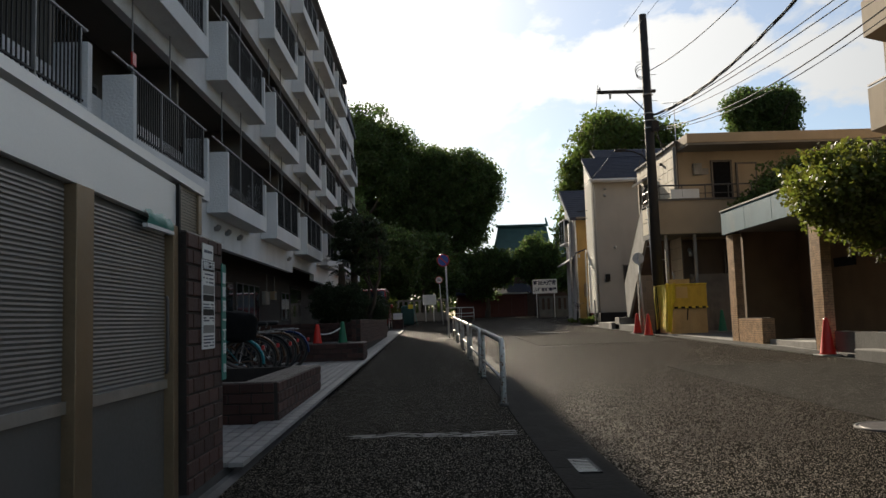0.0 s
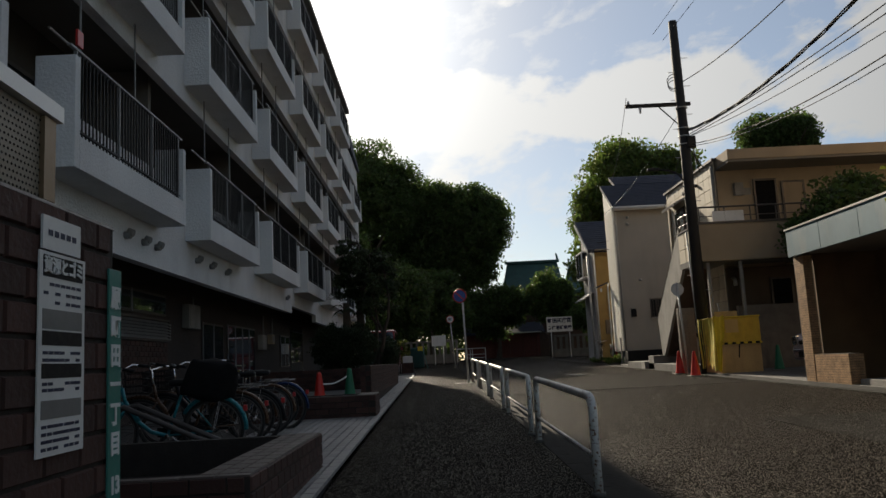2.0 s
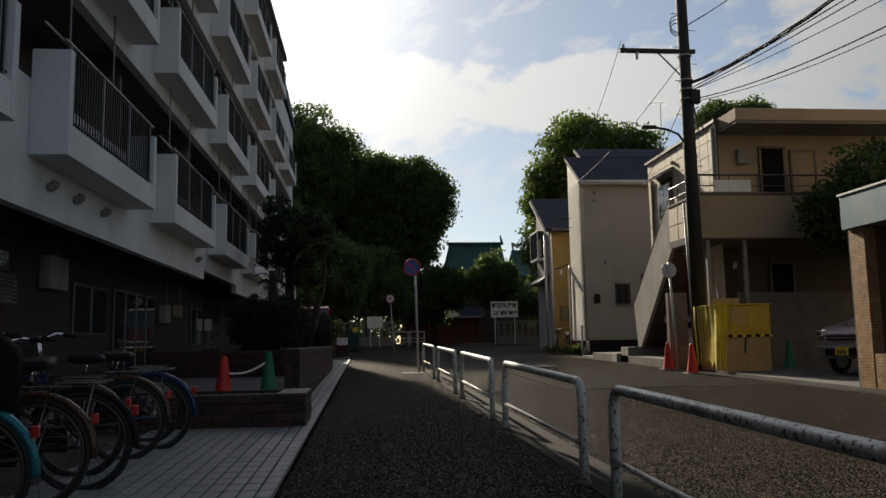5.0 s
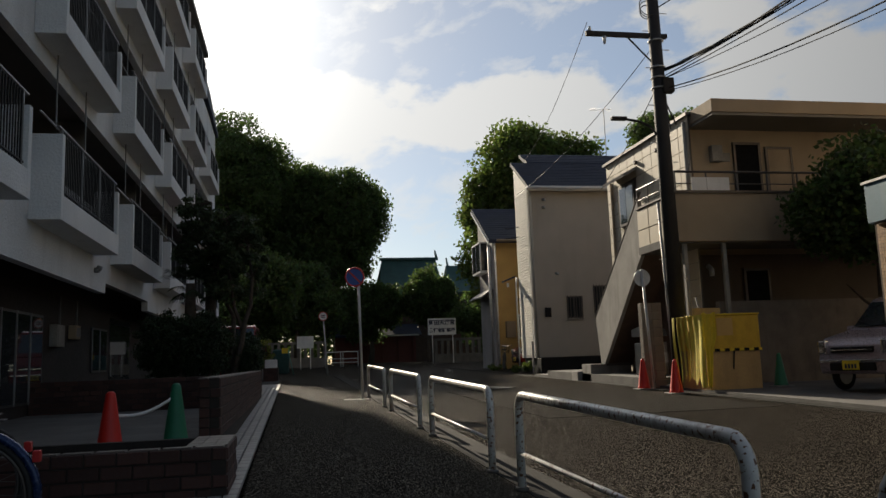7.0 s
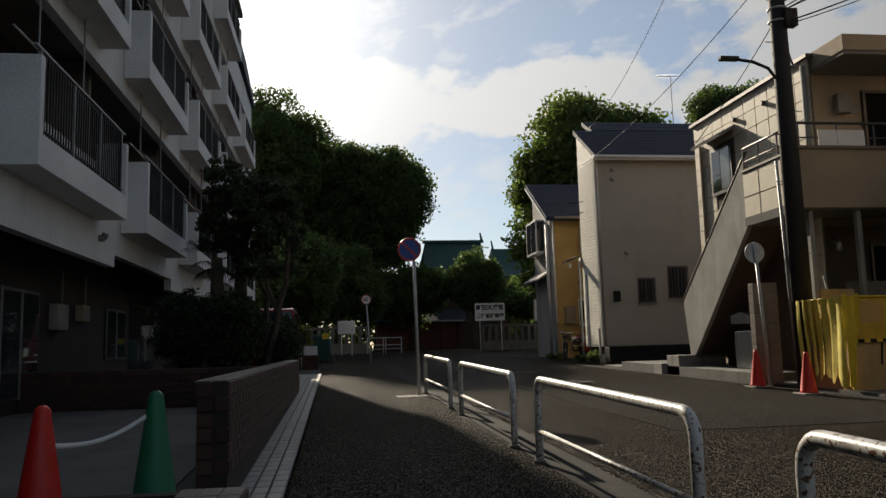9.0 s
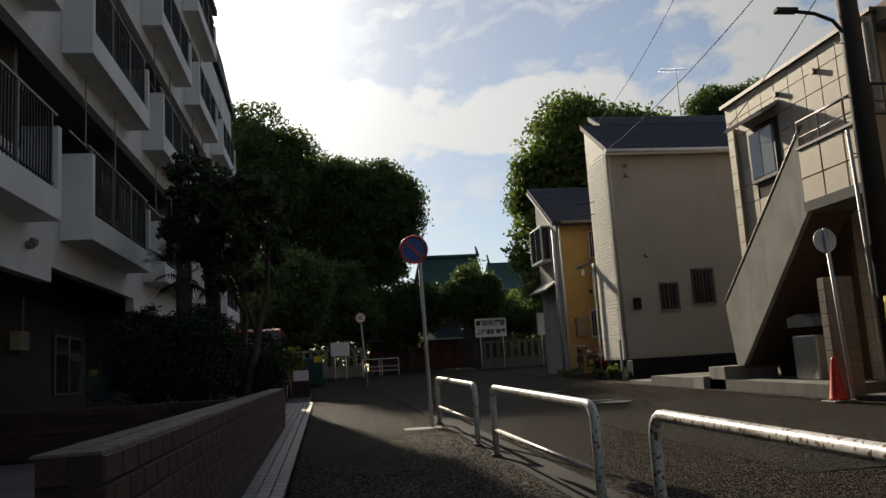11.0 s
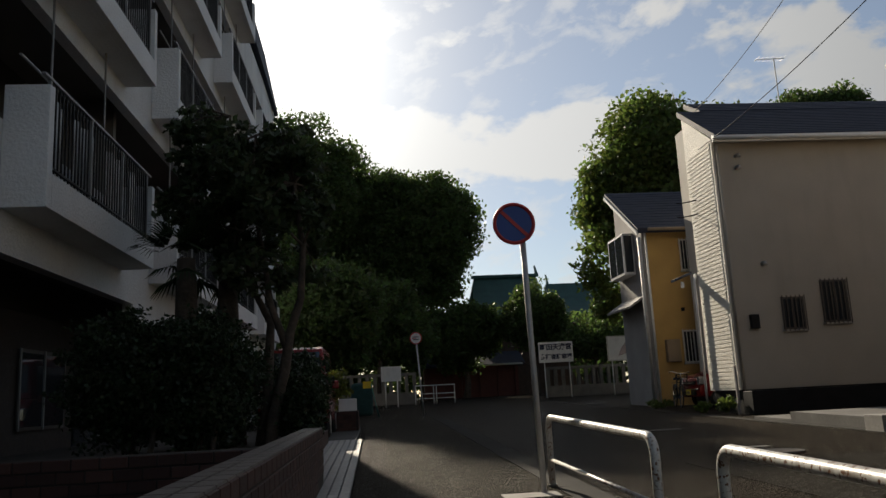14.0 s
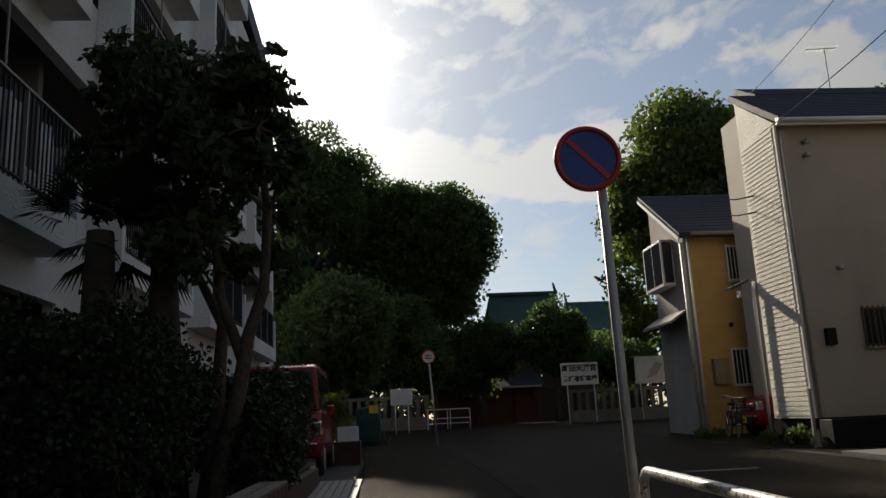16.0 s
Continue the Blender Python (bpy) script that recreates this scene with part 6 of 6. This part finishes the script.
tree("small sunlit tree behind the stone fence", 13.0, 69.5, 5.2, lobes(13, 69.5, 4.1, 2.6, 1.6, 1.5, 6, 100, 30, 0.3, 19), M_LEAF_BACK, 0.14, 0.14, 19)
tree("large bright-green camphor tree behind the houses", 14.3, 58.5, 15.8, lobes(14.3, 58.5, 11.6, 4.4, 3.8, 4.9, 10, 240, 64, 0.44, 21) + [((10.9, 57.5, 6.6), (1.5, 1.5, 2.4), 120, 30, 0.32)], M_LEAF_LIT, 0.17, 0.5, 21, limbs=14)
tree("round-crowned tree rising behind the flat roof", 30.2, 70, 20.8, lobes(30.2, 70, 17.6, 3.4, 3.2, 3.2, 8, 170, 60, 0.42, 22), M_LEAF_BACK, 0.17, 0.4, 22)
tree("dark broadleaf tree over the parking bay", 11.5, 25.6, 5.4, lobes(11.4, 25.6, 4.1, 1.5, 1.1, 1.6, 7, 190, 40, 0.2, 23), M_LEAF_BACK, 0.085, 0.11, 23)
tree("clipped round garden tree with yellow-green sunlit top", 8.3, 13.9, 3.3, lobes(8.3, 13.9, 2.62, 2.0, 2.2, 1.1, 9, 330, 40, 0.12, 24, 0.6), M_LEAF_YELLOW, 0.062, 0.09, 24)
under = thing("precinct_shrubs", "dark undergrowth of the shrine precinct with an added sun-blocking row behind", "shrubs", (0, 0, 0), kind="stuff")
# the row at y 80.5 is unseen foliage added to keep sun off the precinct
leaf_mesh("foliage", [((x, 67.5 + 1.5 * (i % 2), 2.3), (2.2, 1.2, 1.7), 110, 30, 0.32) for i, x in enumerate((-14, -10.5, -7, -4))] + [((x, 78, 4.5), (3.4, 2, 4.4), 150, 30, 0.42) for x in (-12, -6, 0, 17, 23)] + [((x, 80.5, 9.5), (3.0, 2, 4.0), 150, 34, 0.42) for x in (-12, -8.5, -5, -1.5, 2.0)], 0.24, M_LEAF_BACK, under, 31)

hedge = thing("clipped_hedge", "rounded dark clipped hedge behind the garden wall", "hedge", (0, 0, 0), kind="stuff")
leaf_mesh("foliage", [((-3.55, 29.5, 1.5), (0.6, 1.0, 0.76), 430, 34, 0.07), ((-2.8, 29.5, 1.48), (0.66, 1.0, 0.76), 460, 34, 0.07), ((-3.1, 30.7, 1.55), (1.0, 0.9, 0.72), 420, 34, 0.07), ((-1.85, 31.3, 1.3), (0.36, 0.8, 0.55), 300, 30, 0.06), ((-1.8, 30.5, 1.1), (0.28, 0.45, 0.42), 200, 30, 0.06)], 0.034, M_LEAF_HEDGE, hedge, 41)
for x, y in ((-3.5, 29.4), (-2.8, 29.4), (-3.1, 30.7), (-2.6, 29.1), (-3.2, 29.0), (-1.85, 31.3), (-1.8, 30.5)):
    part("stem", tube(bmesh.new(), [(x, y, 0.55), (x + 0.06, y, 1.0), (x + 0.02, y, 1.4)], [0.035, 0.03, 0.02], 6), M_BARK, hedge)


def garden_tree(label, stems, crown, clumps, seed):
    """Many-stemmed broadleaf: forked stems, twigs that reach each leaf clump, clumps spread unevenly through the crown."""
    t = thing("garden_tree", label, "tree", (0, 0, 0), group="garden trees")
    bm, rng, blobs = bmesh.new(), random.Random(seed), []
    for pts in stems:
        n = len(pts)
        tube(bm, pts, [0.085 * (1 - 0.8 * i / (n - 1)) * (1.0 if pts[0][2] < 1.0 else 0.6) for i in range(n)], 8)
    (cx, cy, cz), (rx, ry, rz) = crown
    tips = [Vector(p) for pts in stems for p in pts if p[2] > 2.0]
    while len(blobs) < clumps:
        u = Vector((rng.uniform(-1, 1), rng.uniform(-1, 1), rng.uniform(-1, 1)))
        if not 0.25 < u.length < 1.0:
            continue
        c = Vector((cx + rx * u.x, cy + ry * u.y, cz + rz * u.z))
        w = rng.uniform(0.12, 0.26)
        near = min(tips, key=lambda p: (p - c).length)
        tube(bm, [near, near.lerp(c, 0.55) + Vector((0, 0, 0.06)), c], [0.018, 0.011, 0.005], 5)
        blobs.append((tuple(c), (w, w, w * 0.6), 9, 13, 0.055))
    part("trunk", bm, M_BARK, t)
    leaf_mesh("crown", blobs, 0.062, M_NEEDLE, t, seed, 1.9)


garden_tree("forked broadleaf garden tree with a loose dark crown", [
    [(-2.16, 30.3, 0.5), (-2.1, 30.3, 1.0), (-1.95, 30.3, 1.6), (-1.88, 30.3, 2.05), (-1.74, 30.25, 2.45), (-1.7, 30.2, 3.1), (-1.8, 30.2, 3.9), (-1.95, 30.2, 4.5)],
    [(-1.92, 30.3, 1.85), (-2.12, 30.35, 2.4), (-2.2, 30.4, 3.0), (-2.35, 30.4, 3.8), (-2.3, 30.4, 4.6)],
    [(-2.3, 30.6, 0.5), (-2.2, 30.6, 1.3), (-2.15, 30.6, 2.2), (-2.4, 30.6, 2.7), (-2.5, 30.6, 3.4)]], ((-2.1, 30.3, 3.55), (0.85, 0.8, 1.15)), 62, 51)
garden_tree("tall slender garden tree with a ragged dark crown", [
    [(-2.6, 31.1, 0.5), (-2.66, 31.1, 1.6), (-2.72, 31.05, 2.6), (-2.68, 31.0, 3.6), (-2.75, 31.0, 4.5), (-2.72, 31.0, 5.1)],
    [(-2.7, 31.05, 2.9), (-2.95, 31.0, 3.6), (-3.1, 31.0, 4.2)],
    [(-2.7, 31.05, 3.2), (-2.45, 31.0, 3.9), (-2.4, 31.0, 4.6)]], ((-2.8, 31.0, 4.15), (0.85, 0.75, 1.15)), 66, 52)
palm = thing("fan_palm", "small shaggy-trunked fan palm", "palm", (-3.15, 30.3, 0.6))
part("trunk", tube(bmesh.new(), [(0, 0, 0), (0.03, 0, 0.9), (0.03, 0, 1.7), (0.02, 0, 2.4)], [0.1, 0.11, 0.14, 0.11], 10), M_BARK, palm)
fr = bmesh.new()
for i in range(22):
    a, e = random.uniform(0, 6.28), random.uniform(-0.5, 1.0)
    d = Vector((math.cos(a) * math.cos(e), math.sin(a) * math.cos(e), math.sin(e)))
    c = Vector((0.02, 0, 2.35)) + d * 0.4
    s = d.cross(Vector((0, 0, 1))).normalized()
    for k in range(-5, 6):
        q = (d + s * k * 0.17 + Vector((0, 0, -0.05 * abs(k)))).normalized()
        tip = c + q * 0.42 + Vector((0, 0, -0.1))
        w = s * 0.014
        fr.faces.new([fr.verts.new(p) for p in (c - w, c + q * 0.25 - w, tip, c + q * 0.25 + w, c + w)])
part("fronds", fr, M_LEAF_HEDGE, palm)
copy_thing(palm, pose(-2.72, 30.75, 0.62, 0, 0, 75))

# ---- far end of the pavement ----
fp = thing("brick_flower_box", "dark-red brick flower box at the corner of the forecourt", "planter", (0, 0, 0))
part("core", box(-2.2, -1.3, 40.3, 41.2, 0.3, 0.92), M_MORTAR, fp)
lay_bricks(fp, -2.2, 40.3, 0.4, 0.918, 0.9, 0)
lay_bricks(fp, -1.3, 40.3, 0.4, 0.918, 0.9, 90)
lay_coping(fp, -2.2, -1.3, 40.3, 41.2, 0.92)
pot = thing("plant_pot", "pale blue-white rectangular plant pot", "pot", (-1.55, 40.6, 0.925))
part("pot", bx(bmesh.new(), -0.22, 0.22, -0.15, 0.15, 0, 0.3, 0.02), M_WHITE, pot)
shrub = thing("potted_shrub", "loose yellow-green shrub in the flower box", "shrub", (0, 0, 0))
part("stems", tube(tube(bmesh.new(), [(-1.9, 40.75, 0.9), (-1.85, 40.7, 1.8)], 0.012), [(-1.8, 40.7, 0.9), (-1.7, 40.7, 1.7)], 0.012), M_BARK, shrub)
leaf_mesh("foliage", [((-1.85, 40.7, 1.5), (0.35, 0.3, 0.5), 60, 14, 0.07)], 0.075, M_LEAF_YELLOW, shrub, 61)
cage = thing("net_covered_rack", "teal net-covered folding rack with a small yellow notice", "rack", (0, 0, 0))
cg = bx(bmesh.new(), -1.75, -0.95, 50.3, 51.2, gz(50), gz(50) + 1.2, 0.12)
part("net", cg, material("teal_net", (0.018, 0.062, 0.058), 0.8, var=0.2, scale=9, bump=0.2), cage, smooth=True)
part("leg", tube(bmesh.new(), [(-1.0, 50.25, gz(50) + 1.15), (-0.75, 50.2, gz(50) - 0.05)], 0.02), M_PLATE_GREEN, cage)
part("notice", box(-1.3, -1.0, 50.28, 50.296, gz(50) + 1.0, gz(50) + 1.25), M_YELLOW, cage)


def notice_board(label, x0, x1, y, z0, z1, legs, rows, picture=False):
    b = thing("notice_board", label, "notice board", (0, 0, 0), group="notice boards")
    g0 = gz(y) - 0.06
    part("panel", bx(bmesh.new(), x0, x1, y, y + 0.05, z0, z1, 0.008), M_WHITE, b)
    for lx in legs:
        part("leg", tube(bmesh.new(), [(lx, y + 0.08, g0 - 0.05), (lx, y + 0.08, z1 - 0.05)], 0.03), M_WHITE, b)
    face_s = Matrix(((1, 0, 0, 0), (0, 0, -1, 0), (0, 1, 0, 0), (0, 0, 0, 1)))
    for i, (txt, sz) in enumerate(rows):
        zz = z1 - (z1 - z0) * (i + 0.55) / (len(rows) + 0.1)
        lettering(txt, sz, M_TEXT, b, Matrix.Translation(((x0 + x1) / 2, y - 0.006, zz)) @ face_s)
    if picture:
        part("map_frame", bx(bx(bx(bx(bmesh.new(), x0, x1, y - 0.02, y, z1 - 0.06, z1), x0, x1, y - 0.02, y, z0, z0 + 0.06), x0, x0 + 0.06, y - 0.02, y, z0 + 0.06, z1 - 0.06), x1 - 0.06, x1, y - 0.02, y, z0 + 0.06, z1 - 0.06), M_ALU, b)
        part("map_patch", prism(bmesh.new(), [(x0 + 0.6, z0 + 0.25), (x0 + 1.1, z0 + 0.4), (x0 + 1.5, z0 + 0.95), (x0 + 1.15, z0 + 1.1), (x0 + 0.8, z0 + 0.7)], "y", y - 0.005, y - 0.001), M_SILVER, b, "pale map drawing")
    return b


notice_board("blank white notice board on two white legs", -0.52, 0.5, 61.5, gz(61) + 1.25, gz(61) + 2.0, (-0.31, 0.3), ())
notice_board("white board with dark blue lettering above the stone fence", 8.2, 10.13, 63.8, 2.67, 3.79, (8.5, 9.9), (("町田天満宮", 0.36), ("参拝者駐車場", 0.3)))
notice_board("framed white map board above the stone fence", 12.1, 14.0, 63.9, 2.6, 3.98, (12.35, 13.8), (), True)


def stone_fence(x0, x1, y, z0, z1):
    f = thing("stone_fence", "weathered granite post fence of the shrine precinct", "fence", (0, 0, 0), group="stone fences", kind="structure")
    part("plinth", box(x0, x1, y - 0.2, y + 0.2, gz(y) - 0.3, z0, 0.01), M_STONE, f)
    part("rail", box(x0, x1, y - 0.09, y + 0.09, z1 - 0.16, z1, 0.01), M_STONE, f)
    n = int((x1 - x0) / 0.44)
    me = None
    for i in range(n + 1):
        if me is None:
            o = part("post", bx(bmesh.new(), -0.1, 0.1, -0.08, 0.08, 0, z1 - 0.16 - z0, 0.012), M_STONE, f)
            me = o.data
        else:
            o = new("post", me)
            o.parent = f
        o.location = (x0 + 0.12 + (x1 - x0 - 0.24) * i / n, y, z0)


stone_fence(-12, 1.5, 66, 1.45, 2.55)
stone_fence(8.9, 22, 65.6, 1.4, 2.48)
for x0 in (1.35, 2.35):
    gt = thing("folding_barricade", "low white tubular barricade at the precinct entrance", "barricade", (x0, 64.5, gz(64.5) - 0.06), group="barricades")
    part("tubing", tube(tube(tube(bmesh.new(), [(0, 0, 0), (0, 0, 1.0), (1.15, 0, 1.0), (1.15, 0, 0)], 0.03), [(0, 0, 0.55), (1.15, 0, 0.55)], 0.02), [(0, 0, 0.3), (1.15, 0, 0.3)], 0.02), M_WHITE, gt)

# ---- shrine precinct ----
shrine = thing("shrine_hall", "shrine hall with green copper gabled roof", "shrine", (0, 0, 0), kind="structure")
part("wall", box(6.5, 13, 80, 84, 0.8, 6.6), M_TIMBER_AND_SHADE, shrine)


def curved_roof(bm, x0, x1, yc, half, z_ridge, z_eave, hip=0.25):
    n = 8
    prev = None
    for s in (-1, 1):
        prev = None
        for i in range(n + 1):
            f = i / n
            y_, z_ = yc + s * half * f, z_ridge - (z_ridge - z_eave) * (1 - (1 - f) ** 1.7)
            cur = [bm.verts.new((x0 - hip * f, y_, z_)), bm.verts.new((x1 + 0.25 * f, y_, z_)), bm.verts.new((x0 - hip * f, y_, z_ - 0.22)), bm.verts.new((x1 + 0.25 * f, y_, z_ - 0.22))]
            if prev:
                bm.faces.new((prev[0], prev[1], cur[1], cur[0]))
                bm.faces.new((prev[2], cur[2], cur[3], prev[3]))
                bm.faces.new((prev[0], cur[0], cur[2], prev[2]))
                bm.faces.new((prev[1], prev[3], cur[3], cur[1]))
            prev = cur
        bm.faces.new((prev[0], prev[1], prev[3], prev[2]))
    bmesh.ops.recalc_face_normals(bm, faces=bm.faces)
    return bm


part("roof", curved_roof(bmesh.new(), 7.2, 12.2, 82, 4.2, 10.1, 6.9, 0.9), M_COPPER, shrine, "green copper roof with swept eaves")
part("ridge", box(7.0, 12.4, 81.8, 82.2, 10.1, 10.35, 0.03), M_COPPER, shrine)
part("finial", prism(bmesh.new(), [(12.15, 10.3), (12.4, 10.3), (12.2, 11.0), (12.08, 11.0)], "y", 81.95, 82.05), M_COPPER, shrine)
hall2 = thing("rear_hall", "smaller rear hall with green copper roof", "shrine", (0, 0, 0), kind="structure")
part("wall", box(13, 20, 86, 90, 0.8, 6.8), M_TIMBER_AND_SHADE, hall2)
part("roof", curved_roof(bmesh.new(), 14.3, 20, 88, 3.8, 10.3, 7.4, 0.6), M_COPPER, hall2)
part("finial", prism(bmesh.new(), [(14.4, 10.2), (14.6, 10.2), (14.4, 11.1), (14.3, 11.1)], "y", 87.9, 88.1), M_COPPER, hall2)
lodge = thing("red_gate_lodge", "low dark vermilion lodge with pale eave", "lodge", (0, 0, 0), kind="structure")
part("wall", box(2.6, 9.2, 76, 79, 0.7, 3.2), M_SHRINE_RED, lodge)
part("roof", prism(bmesh.new(), [(75.2, 3.15), (77.5, 4.1), (79.8, 3.15), (79.8, 3.05), (75.2, 3.05)], "x", 2.2, 9.6), M_SLATE, lodge)
part("eave_board", box(3.4, 9.4, 75.14, 75.19, 3.05, 3.16), M_WHITE, lodge)
for i in range(6):
    part("post", box(2.7 + 1.25 * i, 2.85 + 1.25 * i, 75.85, 75.99, 0.7, 3.0), M_SHRINE_RED, lodge)

# ---- small things on the east side ----
bike2 = bicycle(42.6, 7.75, M_BLACK, 4, True, False, 78)
weeds = thing("kerb_weeds", "straggling weeds along the house wall", "weeds", (0, 0, 0), kind="stuff")
leaf_mesh("foliage", [((8.05, 40.3, 0.62), (0.2, 0.4, 0.2), 20, 12, 0.06), ((8.1, 45.4, 0.6), (0.4, 0.5, 0.1), 20, 12, 0.05), ((7.9, 41.5, 0.55), (0.15, 0.3, 0.15), 20, 12, 0.05)], 0.07, M_LEAF_LIT, weeds, 71)
post = thing("slim_marker_post", "slim dark post at the corner of the white house", "post", (8.12, 39.8, gz(40) - 0.06))
part("shaft", box(-0.03, 0.03, -0.03, 0.03, 0, 1.2), M_GREYWALL, post)
blackbox = thing("black_planter_trough", "long black trough along the house wall", "trough", (0, 0, 0))
part("trough", bx(bmesh.new(), 8.3, 11.3, 39.4, 39.9, gz(39.6) - 0.06, 0.92, 0.01), M_BLACK, blackbox)
rowbin = thing("grey_planter_box", "long grey plastic planter box by the garden wall", "planter", (7.35, 13.2, gz(13) - 0.06))
part("trough", bx(bmesh.new(), 0, 0.34, 0, 1.5, 0, 0.22, 0.02), M_CONC_DARK, rowbin)
laundry = thing("hung_laundry", "red cloth hanging inside a balcony", "laundry", (0, 0, 0))
part("cloth", box(-4.3, -4.27, 12.93, 13.08, 4.85, 5.05), M_RED, laundry)

# ---- bricks of the block's ground-floor wall ----
lay_bricks(bpy.data.objects["ground_floor_wall"], -5.618, 12.7, 0.3, 1.56, 7.4, 90, limit=290)
